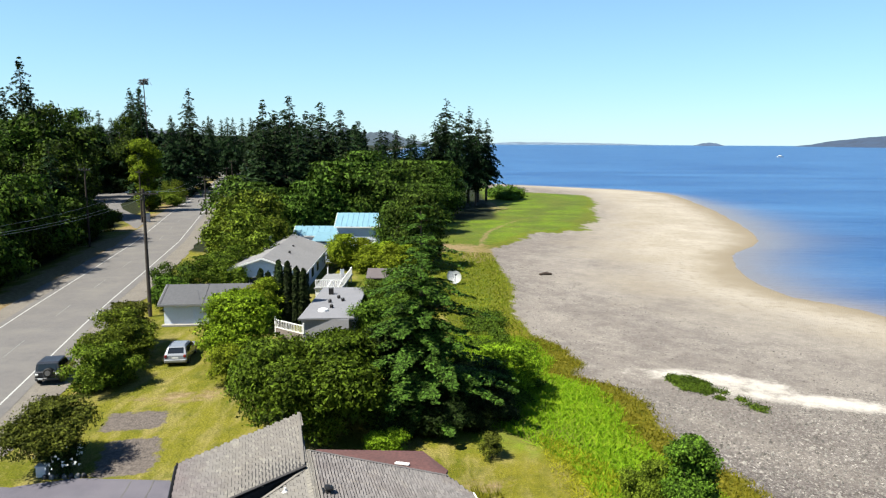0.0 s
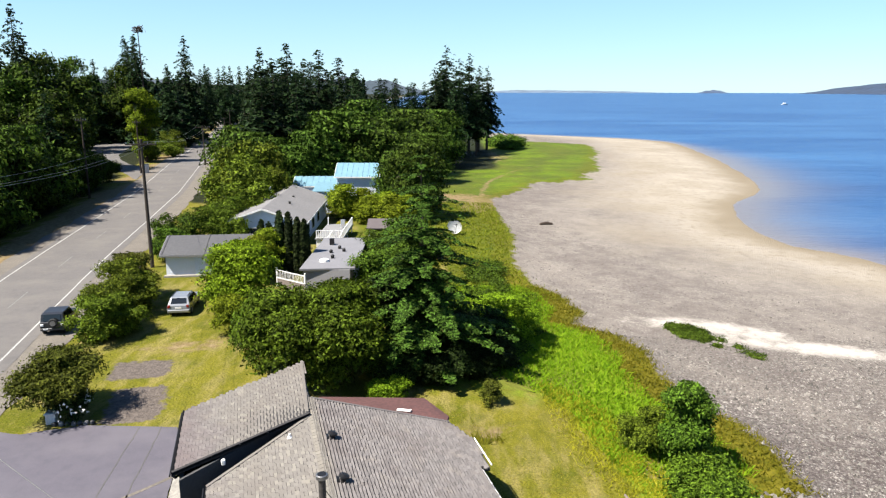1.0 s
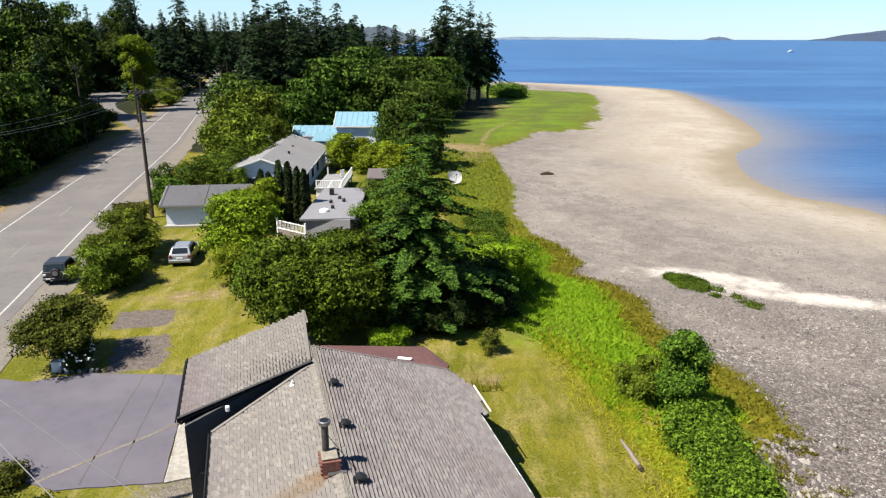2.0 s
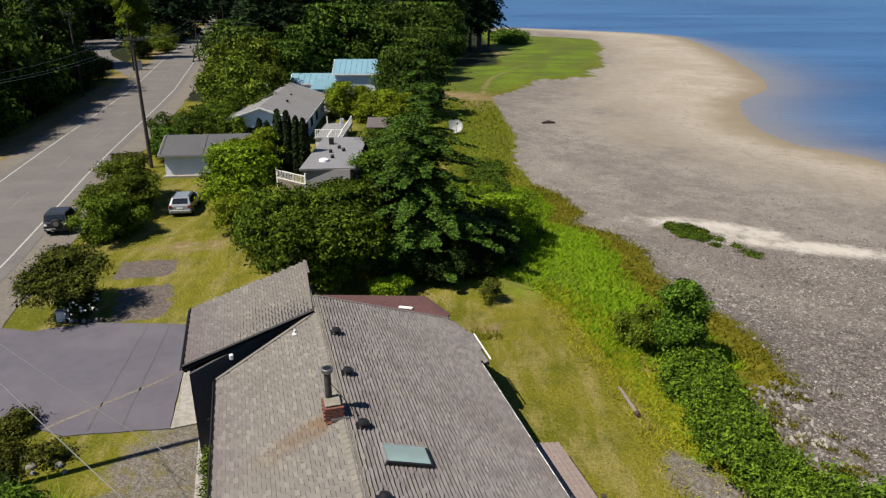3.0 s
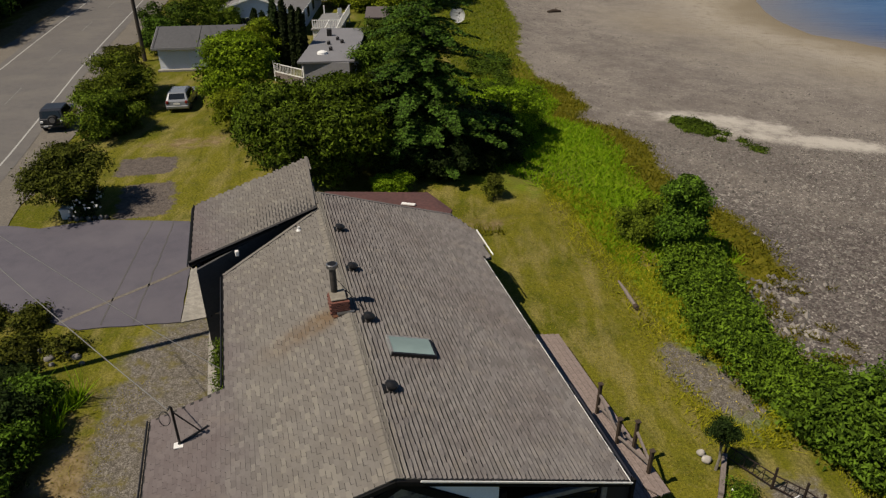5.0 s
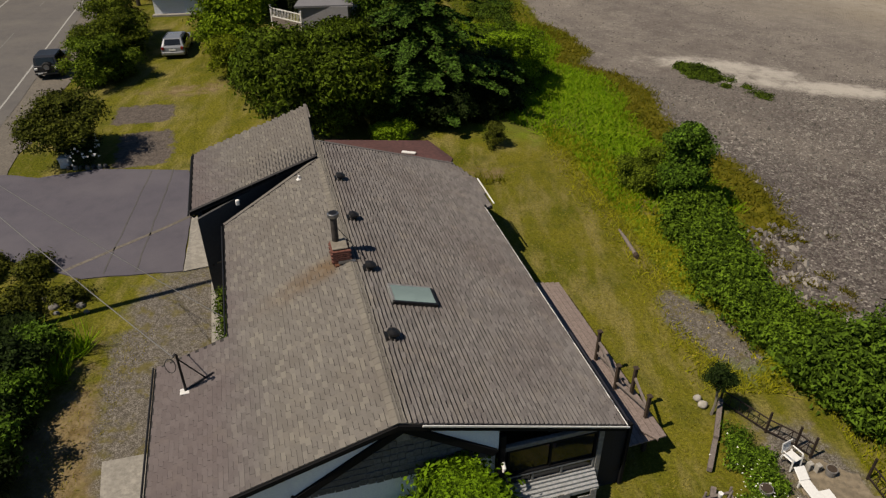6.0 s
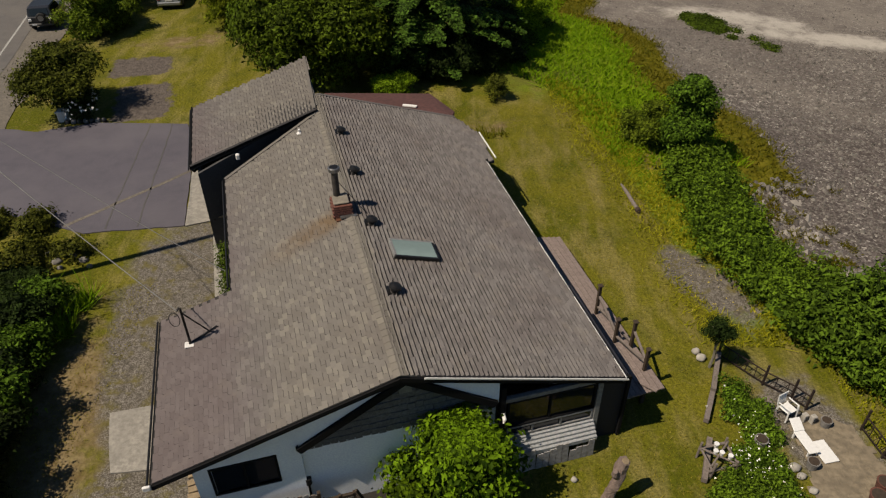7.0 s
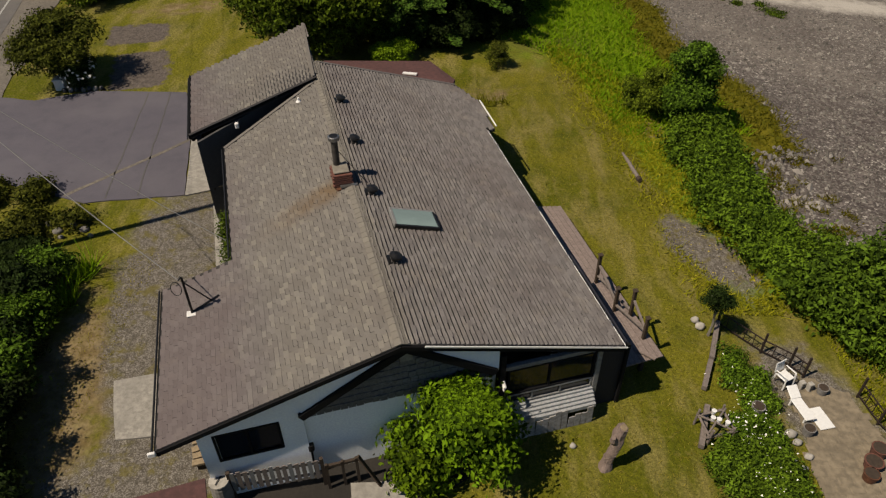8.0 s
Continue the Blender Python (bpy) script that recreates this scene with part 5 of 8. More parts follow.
for x, y in ((1.7, 6.2), (2.3, 8.0), (2.2, 4.0), (2.9, 6.8)):
    part("roof_vent", tube(bmesh.new(), ((x, y, 2.2), (x, y, 2.5), (x, y, 2.6)), (0.16, 0.18, 0.08), 10), DARK_METAL, annexe)
part("chimney", boxed((1.25, 9.8, 2.55), (0.45, 0.45, 0.8), bevel=0.03), DARK_METAL, annexe, "dark square chimney")
part("skylight", tube(bmesh.new(), ((1.6, 2.8, 2.2), (1.6, 2.8, 2.4), (1.6, 2.8, 2.5)), (0.5, 0.45, 0.2), 12), WHITE_PLASTIC, annexe, "white skylight dome")

white_fence = thing("white_fence", pose(-15.6, 62.0, 0, 0, 0, math.degrees(math.atan2(-2.3, 3.1))), "white slatted fence panel behind the shrubs", "fence")
part("fence_board", boxed((1.9, 0, 0.42), (3.9, 0.05, 0.8)), WEATHERED, white_fence, "weathered lower boards")
for z in (0.9, 1.62):
    part("rail", boxed((1.9, 0, z), (3.9, 0.07, 0.08)), WHITE_TRIM, white_fence)
for i in range(21):
    part("lattice_slat", beam(bmesh.new(), (0.1 + i * 0.18, 0.02, 0.9), (0.14 + i * 0.18 + 0.05 * (i % 2), 0.02, 1.62), 0.05, 0.035), WHITE_TRIM, white_fence)
for x in (0.0, 3.85):
    part("post", boxed((x, 0, 0.95), (0.12, 0.12, 1.9), bevel=0.01), WHITE_TRIM, white_fence)

# the building with pale blue metal roofs
gabled("blue_roof_house", pose(-16.6, 107.0, 0), 6.2, 6.4, 5.1, 6.7, 0.4, PALE_BLUE, BLUE_METAL, "two-storey house with a pale blue metal roof", "ribbed pale blue metal roof", seams=9)
gabled("blue_roof_wing", pose(-23.2, 106.6, 0, 0, 0, 1), 6.2, 5.0, 3.6, 4.7, 0.3, PALE_BLUE, BLUE_METAL, "low wing with a pale blue metal roof", "ribbed pale blue metal roof", "house", seams=8)
lean = thing("lean_to", pose(-17.2, 98.4, 0, 0, 0, 0), "lean-to with a pale blue metal roof", "outbuilding")
part("roof", slab3(bmesh.new(), [(-2.4, 3.4, 3.3), (1.0, 3.6, 3.3), (1.0, 8.0, 4.1), (-2.4, 8.0, 4.1)], 0.1), BLUE_METAL, lean)
part("wall", boxed((-0.7, 5.8, 1.5), (3.0, 4.2, 3.0)), PALE_BLUE, lean)

# a small open shelter in the trees
shelter = thing("shelter", pose(-8.7, 78.8, 0), "small dark shelter with a grey pitched roof", "shelter")
part("roof", slab3(bmesh.new(), [(-0.3, -0.3, 2.35), (2.9, -0.3, 2.35), (2.9, 2.2, 3.05), (-0.3, 2.2, 3.05)], 0.1), plain("shelter_roof", (0.16, 0.13, 0.13), 0.9), shelter)
for x, y in ((0, 0), (2.6, 0), (0, 2), (2.6, 2)):
    part("post", boxed((x, y, 1.2), (0.1, 0.1, 2.4)), WHITE_TRIM if (x, y) == (0, 0) else DARK_WOOD, shelter)
part("back_wall", boxed((1.3, 2.0, 1.3), (2.7, 0.08, 2.6)), DARK_WOOD, shelter)

# round white dish lying on the bank
dish = thing("satellite_dish", pose(1.3, 86.2, 1.0, 62, 0, 20), "large round white satellite dish on the grass bank", "dish")
bm = bmesh.new()
rings = []
for i in range(7):
    r = 0.95 * i / 6 + 0.02
    rings.append([bm.verts.new((r * math.cos(a), r * math.sin(a), 0.26 * (r / 0.95) ** 2)) for a in np.linspace(0, 2 * math.pi, 24, endpoint=False)])
for a, b in zip(rings, rings[1:]):
    for i in range(24):
        bm.faces.new((a[i], a[(i + 1) % 24], b[(i + 1) % 24], b[i]))
bmesh.ops.solidify(bm, geom=bm.faces[:], thickness=0.04)
part("reflector", bm, WHITE_PLASTIC, dish, smooth=True)
for a in (0.5, 2.6, 4.7):
    part("strut", bar((0.85 * math.cos(a), 0.85 * math.sin(a), 0.22), (0, 0, 1.0), 0.02, 6), DARK_METAL, dish)
part("feed_horn", tube(bmesh.new(), ((0, 0, 0.85), (0, 0, 1.1)), 0.09, 10), DARK_METAL, dish)
part("stand", bar((0, 0, 0), (0.0, -0.6, -1.1), 0.07, 8), STEEL, dish)


# ---------------------------------------------------------------- vehicles
def wheel(parent, x, y, r, w):
    hub = new("wheel")
    hub.parent = parent
    hub.matrix_basis = pose(x, y, r, 0, 90, 0)
    part("tyre", tube(bmesh.new(), ((0, 0, -w / 2), (0, 0, -w / 2 + 0.03), (0, 0, w / 2 - 0.03), (0, 0, w / 2)), (r - 0.04, r, r, r - 0.04), 20), TYRE, hub)
    part("rim", tube(bmesh.new(), ((0, 0, -w / 2 - 0.008), (0, 0, w / 2 + 0.008)), r * 0.62, 14), STEEL, hub)


def car_body(L, W, profile, top_in, material, name, parent):
    """A body shell lofted from side profiles (y, z) mirrored across the width; top_in draws the upper part inwards."""
    bm = bmesh.new()
    cols = []
    zmin, zmax = min(z for _, z in profile), max(z for _, z in profile)
    for f in (-1.0, -0.96, -0.82, 0.82, 0.96, 1.0):
        ring = []
        for y, z in profile:
            k = max(0.0, (z - 0.95) / (zmax - 0.95)) if zmax > 0.95 else 0
            squeeze = 1 - top_in * k
            drop = 0.05 if abs(f) > 0.99 else (0.015 if abs(f) > 0.9 else 0)
            zz = z - drop if z > zmin + 0.1 else z
            ring.append(bm.verts.new((f * W / 2 * squeeze, y * (1 - 0.012 * (abs(f) > 0.9)), zz)))
        cols.append(ring)
    n = len(profile)
    for a, b in zip(cols, cols[1:]):
        for i in range(n):
            bm.faces.new((a[i], a[(i + 1) % n], b[(i + 1) % n], b[i]))
    bm.faces.new(list(reversed(cols[0])))
    bm.faces.new(cols[-1])
    bmesh.ops.triangulate(bm, faces=[f for f in bm.faces if len(f.verts) > 4])
    return part(name, bm, material, parent)


def quad_panel(corners, thick=0.02):
    bm = bmesh.new()
    a, b, c, d = [Vector(p) for p in corners]
    nrm = (b - a).cross(d - a).normalized() * thick
    up = [bm.verts.new(p + nrm) for p in (a, b, c, d)]
    dn = [bm.verts.new(p - nrm * 0.5) for p in (a, b, c, d)]
    bm.faces.new(up)
    bm.faces.new(list(reversed(dn)))
    for i in range(4):
        bm.faces.new((up[i], dn[i], dn[(i + 1) % 4], up[(i + 1) % 4]))
    return bm


# silver estate on the lawn, rear towards the house (rear at local y = 0)
wagon = thing("silver_car", pose(-21.55, 53.0, 0, 0, 0, 8), "silver estate car parked on the dry lawn", "car")
car_body(4.6, 1.76, ((0.02, 0.32), (0.0, 0.55), (0.06, 0.9), (0.22, 1.0), (0.62, 1.46), (1.5, 1.52), (2.5, 1.46), (3.25, 0.98), (4.35, 0.86), (4.55, 0.62), (4.52, 0.32)), 0.22, SILVER_PAINT, "body", wagon)
part("rear_window", quad_panel(((-0.62, 0.25, 1.05), (0.62, 0.25, 1.05), (0.56, 0.56, 1.42), (-0.56, 0.56, 1.42))), CAR_GLASS, wagon)
part("windscreen", quad_panel(((0.62, 3.2, 1.02), (-0.62, 3.2, 1.02), (-0.54, 2.58, 1.43), (0.54, 2.58, 1.43))), CAR_GLASS, wagon)
for s in (-1, 1):
    part("side_window", quad_panel(((s * 0.885, 0.55, 1.03), (s * 0.885, 3.05, 1.0), (s * 0.73, 2.5, 1.4), (s * 0.73, 0.8, 1.42))[::s]), CAR_GLASS, wagon)
    part("tail_light", boxed((s * 0.74, 0.05, 0.86), (0.2, 0.12, 0.22), bevel=0.02), RED_LENS, wagon)
    part("roof_rail", bar((s * 0.6, 0.8, 1.54), (s * 0.6, 2.5, 1.52), 0.02, 6), DARK_METAL, wagon)
    part("mirror", boxed((s * 0.98, 2.75, 1.02), (0.2, 0.1, 0.14), bevel=0.03), SILVER_PAINT, wagon)
    for y in (0.85, 3.65):
        wheel(wagon, s * 0.8, y, 0.32, 0.2)
part("bumper", boxed((0, 0.0, 0.48), (1.7, 0.14, 0.24), bevel=0.04), SILVER_PAINT, wagon)
part("number_plate", boxed((0, -0.02, 0.74), (0.5, 0.03, 0.14)), WHITE_TRIM, wagon)

# dark off-roader with a spare wheel on the shoulder
jeep = thing("off_road_car", pose(-29.3, 48.45, 0.03, 0, 0, 12), "dark grey off-road car with a spare wheel on its tailgate", "car")
car_body(3.7, 1.7, ((0.02, 0.42), (0.0, 1.0), (0.1, 1.06), (0.22, 1.6), (0.5, 1.68), (2.0, 1.66), (2.45, 1.12), (3.55, 1.04), (3.68, 0.75), (3.65, 0.42)), 0.14, DARK_PAINT, "body", jeep)
part("lower_body", boxed((0, 1.85, 0.74), (1.74, 3.64, 0.58), bevel=0.06), SILVER_PAINT, jeep, "silver lower body")
part("rear_window", quad_panel(((-0.62, 0.1, 1.12), (0.62, 0.1, 1.12), (0.58, 0.2, 1.56), (-0.58, 0.2, 1.56))), CAR_GLASS, jeep)
for s in (-1, 1):
    part("side_window", quad_panel(((s * 0.835, 0.4, 1.1), (s * 0.835, 2.3, 1.12), (s * 0.745, 1.95, 1.58), (s * 0.745, 0.45, 1.58))[::s]), CAR_GLASS, jeep)
    part("tail_light", boxed((s * 0.7, -0.01, 0.84), (0.22, 0.08, 0.16), bevel=0.02), WHITE_PLASTIC, jeep, "pale tail light")
    for y in (0.65, 2.95):
        wheel(jeep, s * 0.76, y, 0.35, 0.22)
spare = new("spare_wheel")
spare.parent = jeep
spare.matrix_basis = pose(0.12, -0.14, 1.0, 90, 0, 0)
part("tyre", tube(bmesh.new(), ((0, 0, -0.1), (0, 0, -0.06), (0, 0, 0.06), (0, 0, 0.1)), (0.3, 0.34, 0.34, 0.3), 20), TYRE, spare)
part("cover", tube(bmesh.new(), ((0, 0, 0.08), (0, 0, 0.12)), 0.2, 16), STEEL, spare)
part("bumper", boxed((0, -0.03, 0.5), (1.66, 0.16, 0.18), bevel=0.03), DARK_PLASTIC, jeep)
part("number_plate", boxed((-0.45, -0.12, 0.55), (0.32, 0.02, 0.12)), WHITE_TRIM, jeep)


# small white motorboat far out on the bay
boat = thing("motorboat", pose(465, 975, -1.62, 0, 0, 12), "small white motorboat far out on the water", "boat")
bm = bmesh.new()
rows = [[bm.verts.new((x, w * k, z)) for k, z in ((-1, 1.3), (-0.75, 0.0), (0.75, 0.0), (1, 1.3))] for x, w in ((-4.5, 1.4), (0, 1.6), (3.0, 1.2), (5.2, 0.1))]
for a, b in zip(rows, rows[1:]):
    for i in range(3):
        bm.faces.new((a[i], a[i + 1], b[i + 1], b[i]))
    bm.faces.new((a[3], a[0], b[0], b[3]))
bm.faces.new(rows[0])
bm.faces.new(list(reversed(rows[-1])))
part("hull", bm, WHITE_PLASTIC, boat)
part("cabin", boxed((-0.6, 0, 2.0), (3.4, 2.0, 1.5), bevel=0.2), WHITE_PLASTIC, boat)
part("windscreen", boxed((1.12, 0, 2.2), (0.06, 1.7, 0.7)), CAR_GLASS, boat)


# ---------------------------------------------------------------- poles, wires, roadside
def utility_pole(x, y, h, arm, label, turn=0.0, lean_x=0.0):
    p = thing("utility_pole", pose(x, y, 0, 0, 0, turn), label, "utility pole", "poles along the road")
    part("pole", tube(bmesh.new(), ((0, 0, 0), (lean_x * 0.5, 0, h / 2), (lean_x, 0, h)), (0.2, 0.165, 0.13), 10), POLE_WOOD, p)
    for z, w in ((h - 0.5, arm),):
        part("crossarm", boxed((lean_x, -0.14, z), (w, 0.12, 0.14)), POLE_WOOD, p)
        for k in (-0.47, -0.22, 0.22, 0.47):
            part("insulator", tube(bmesh.new(), ((lean_x + w * k, -0.14, z + 0.06), (lean_x + w * k, -0.14, z + 0.26)), (0.06, 0.045), 8), STEEL, p)
    for s in (-1, 1):
        part("arm_brace", bar((lean_x + s * arm * 0.28, -0.14, h - 0.56), (lean_x, -0.1, h - 1.2), 0.02, 5), DARK_METAL, p)
    return p


utility_pole(-30.3, 69.2, 13.2, 2.9, "tall dark timber utility pole with a crossarm", 14)
utility_pole(-58.0, 168.8, 9.6, 3.4, "timber utility pole with a crossarm further along the road", 14)
utility_pole(-81.7, 269.5, 10.5, 3.2, "timber utility pole far along the road", 14)
utility_pole(-73.5, 236.0, 9.0, 1.8, "slim timber pole along the far road", 14)
utility_pole(-66.5, 152.0, 11.5, 1.6, "slim timber pole beside the side road", 14)
utility_pole(-60.0, 116.0, 13.5, 1.6, "grey timber pole standing in the woods", 14)
can = thing("utility_box", pose(-66.0, 153.0, 0, 0, 0, 10), "pale utility cabinet on the roadside grass", "utility box")
part("cabinet", boxed((0, 0, 0.95), (1.5, 1.2, 1.9), bevel=0.08), WHITE_TRIM, can)
part("door", boxed((0, -0.62, 0.95), (1.3, 0.05, 1.5), bevel=0.02), WHITE_TRIM, can)
part("hood", boxed((0, 0, 1.95), (1.6, 1.3, 0.12), bevel=0.04), STEEL, can)


def wire(name, a, b, sag, r, label, n=14):
    a, b = Vector(a), Vector(b)
    pts = [a.lerp(b, i / n) - Vector((0, 0, sag * 4 * (i / n) * (1 - i / n))) for i in range(n + 1)]
    return whole(name, tube(bmesh.new(), pts, r, 5), WIRE_MAT, Matrix(), label, "cable")


WIRE_MAT = plain("wire", (0.3, 0.29, 0.28), 0.5, wear=0.2)
for o in (-1.35, 0.65, 1.35):
    wire("overhead_wire", (-30.3 + o, 69.0, 13.0), (-58.0 + o * 1.1, 168.7, 9.4), 1.2, 0.01, "overhead power wire along the road")
    wire("overhead_wire", (-30.3 + o, 69.0, 13.0), (-18.9 + o, 19.2, 14.7), 0.8, 0.009, "overhead power wire along the road")
MAST_TOP = HOUSE @ Vector((-5.5, 4.25, 4.83))
utility_pole(-18.9, 19.2, 15.0, 2.4, "timber utility pole beside the driveway", 14)
wire("service_wire", MAST_TOP, (-18.9, 19.2, 11.6), 0.35, 0.016, "pale service wire running to the house mast")
wire("service_wire", HOUSE @ Vector((-4.3, 7.2, 3.7)), (-18.9, 19.2, 11.0), 0.3, 0.014, "pale service wire running to the eave")


# ---------------------------------------------------------------- front garden bits
def rough_stone(name, m, s, material, label, category="stone", seed=0):
    bm = bmesh.new()
    bmesh.ops.create_icosphere(bm, subdivisions=2, radius=1)
    for v in bm.verts:
        k = 1 + 0.22 * noise.noise(v.co * 1.3 + Vector((seed, 0, 0)))
        v.co = Vector((v.co.x * s[0], v.co.y * s[1], v.co.z * s[2])) * k
    return whole(name, bm, material, m, label, category, smooth=True)


for i in range(7):
    rough_stone("edging_stone", pose(-21.35 + i * 0.33, 34.0 + 0.04 * i, 0.1), (0.15, 0.13, 0.17), STONE if i % 2 else DARK_PLASTIC, "rough stone edging the flower bed", seed=i)
planter = thing("planter", pose(-21.7, 34.4, 0, 0, 0, 10), "square white planter beside the flower bed", "planter")
part("box", boxed((0, 0, 0.3), (0.5, 0.5, 0.6), bevel=0.03), WHITE_TRIM, planter)
part("rim", boxed((0, 0, 0.62), (0.58, 0.58, 0.08), bevel=0.02), WHITE_TRIM, planter)

for i, (x, y, k) in enumerate(((-15.3, 21.6, 0.3), (-15.9, 21.9, 0.24), (-16.4, 21.5, 0.32), (-14.9, 21.2, 0.2), (-17.0, 22.0, 0.26), (-16.1, 21.1, 0.2))):
    rough_stone("garden_rock", pose(x, y, 0.04), (k * 0.7, k * 0.55, k * 0.45), STONE, "grey rock in the scrubby bed by the driveway", "rock", seed=i * 3)

# log lying on the lawn, stump, pale stones
log = thing("driftwood_log", pose(8.48, 26.1, 0.1) @ Matrix.Diagonal((0.72, 0.8, 0.75, 1)), "weathered timber log lying on the lawn", "log")
part("trunk", tube(bmesh.new(), ((-0.25, 1.5, 0.02), (-0.05, 0.5, 0), (0.1, -0.6, 0), (0.2, -1.25, 0.02)), (0.07, 0.12, 0.13, 0.12), 9), WEATHERED, log)
part("root_end", tube(bmesh.new(), ((0.18, -1.15, 0), (0.22, -1.45, 0.05)), (0.18, 0.14), 9), DARK_WOOD, log, "dark charred end")
DRIFTWOOD = timber("red_brown_driftwood", (0.4, 0.3, 0.26), (4, 4, 1))
stump = thing("driftwood_stump", pose(4.55, 10.3, 0, 0, 0, 20), "tall twisted driftwood stump standing on the lawn", "stump")
bm = bmesh.new()
rings = 18
pts = [(0.3 * (k / rings) ** 1.2 + 0.015 * math.sin(k * 0.7), 0.03 * math.sin(k * 0.5), -0.05 + 1.85 * k / rings) for k in range(rings + 1)]
tube(bm, pts, [0.21 - 0.06 * min(1, k / 4) + 0.045 * math.exp(-((k - 14) / 3.5) ** 2) + 0.008 * math.sin(k * 1.7) for k in range(rings + 1)], 16)
for v in bm.verts:
    axis = 0.3 * max(0.0, v.co.z / 1.85) ** 1.2
    around = math.atan2(v.co.y, v.co.x - axis)
    v.co += Vector((math.cos(around), math.sin(around), 0)) * (0.035 * noise.noise((around * 1.6, v.co.z * 1.2, 0.0)) + 0.03 * noise.noise((around * 5, v.co.z * 1.1, 4.0)))
part("trunk", bm, DRIFTWOOD, stump)
part("cut_end", tube(bmesh.new(), ((0.29, 0, 1.74), (0.31, -0.02, 1.83)), (0.12, 0.1), 12), PALE_WOOD, stump, "pale sawn top")
part("branch_stub", tube(bmesh.new(), ((0.12, -0.02, 1.2), (-0.02, -0.08, 1.45), (-0.04, -0.1, 1.62)), (0.11, 0.1, 0.07), 10), DRIFTWOOD, stump)
rough_stone("pale_stone", pose(3.7, 11.0, 0.06), (0.1, 0.09, 0.1), PALE_STONE, "pale round stone on the lawn", seed=2)
rough_stone("boulder", pose(12.3, 43.3, -0.35), (0.42, 0.3, 0.28), PALE_STONE, "pale boulder on the marsh edge", seed=5)
driftlog = thing("drift_log", pose(14.5, 96.5, -0.55, 0, 0, 20), "dark drift log stranded on the beach", "log")
part("trunk", tube(bmesh.new(), ((-0.9, 0, 0), (0, 0.1, 0.1), (1.0, -0.1, 0)), (0.2, 0.26, 0.16), 8), DARK_WOOD, driftlog)
part("branch", tube(bmesh.new(), ((0.2, 0, 0.1), (0.6, 0.5, 0.4)), (0.1, 0.04), 6), DARK_WOOD, driftlog)


# ---------------------------------------------------------------- sea-side garden
def iron_fence(pts, label, hgt=0.62, lean=0.0):
    f = thing("iron_fence", Matrix(), label, "fence")
    for (x0, y0), (x1, y1) in zip(pts, pts[1:]):
        for z in (0.12, hgt):
            part("rail", beam(bmesh.new(), (x0, y0, z), (x1, y1, z), 0.035, 0.035), RUST_IRON, f)
        n = max(2, int(math.dist((x0, y0), (x1, y1)) / 0.17))
        for i in range(n):
            k, k2 = i / n, (i + 1) / n
            part("bar", beam(bmesh.new(), (x0 + (x1 - x0) * k, y0 + (y1 - y0) * k, 0.12), (x0 + (x1 - x0) * k2, y0 + (y1 - y0) * k2, hgt) if i % 2 else (x0 + (x1 - x0) * k, y0 + (y1 - y0) * k, hgt), 0.02, 0.02), RUST_IRON, f)
        part("post", boxed((x0, y0, 0.45), (0.06, 0.06, 1.0)), RUST_IRON, f)
    part("post", boxed((*pts[-1], 0.45), (0.06, 0.06, 1.0)), RUST_IRON, f)
    return f


RUST_IRON = plain("old_iron", (0.07, 0.045, 0.035), 0.7, 0.4, wear=0.4)
iron_fence(((9.51, 16.07), (10.6, 14.73), (11.32, 14.11), (11.63, 13.67)), "low rusty iron fence along the garden bed")
iron_fence(((13.05, 12.85), (13.2, 11.8), (13.45, 11.1)), "low rusty iron fence beside the patio")
border = thing("timber_edging", Matrix(), "grey timber edging round the flower bed", "edging")
for a, b in (((9.5, 16.05, 0.16), (8.8, 14.35, 0.16)), ((8.74, 14.25, 0.15), (8.2, 13.1, 0.15)), ((10.5, 14.1, 0.1), (10.45, 13.1, 0.1)), ((8.1, 12.4, 0.15), (7.5, 10.9, 0.15))):
    part("log", beam(bmesh.new(), a, b, 0.16, 0.18), WEATHERED, border)

# stone patio
PATIO = [(10.6, 8.4), (12.5, 8.4), (13.3, 9.6), (13.4, 10.8), (13.09, 11.4), (12.8, 12.94), (11.83, 13.62), (10.96, 12.9), (10.86, 11.4), (10.55, 10.2)]
patio = tagged(new("patio", mesh_from("patio", [(x, y, 0.03) for x, y in PATIO], [tuple(range(len(PATIO)))], PAVER)), "worn brown stone patio beside the flower bed", "patio", kind="structure")


def plastic_chair(x, y, turn, tip=0.0):
    c = thing("patio_chair", pose(x, y, 0.05, tip, 0, turn) @ Matrix.Scale(0.82, 4), "white moulded plastic garden chair", "chair", "patio chairs")
    part("seat", boxed((0, 0, 0.42), (0.5, 0.48, 0.04), bevel=0.015), WHITE_PLASTIC, c)
    for i in range(5):
        part("back_slat", boxed((-0.19 + i * 0.095, 0.26, 0.68), (0.07, 0.03, 0.46), pose(0, 0, 0, -8, 0, 0)), WHITE_PLASTIC, c)
    part("back_rail", boxed((0, 0.36, 0.9), (0.52, 0.04, 0.08), bevel=0.015), WHITE_PLASTIC, c)
    for s in (-1, 1):
        part("armrest", boxed((s * 0.27, 0.02, 0.64), (0.06, 0.5, 0.03), bevel=0.01), WHITE_PLASTIC, c)
        for yy in (-0.22, 0.24):
            part("leg", beam(bmesh.new(), (s * 0.25, yy, 0.62 if yy < 0 else 0.45), (s * 0.29, yy * 1.15, 0), 0.05, 0.05), WHITE_PLASTIC, c)


plastic_chair(10.85, 13.4, 28)
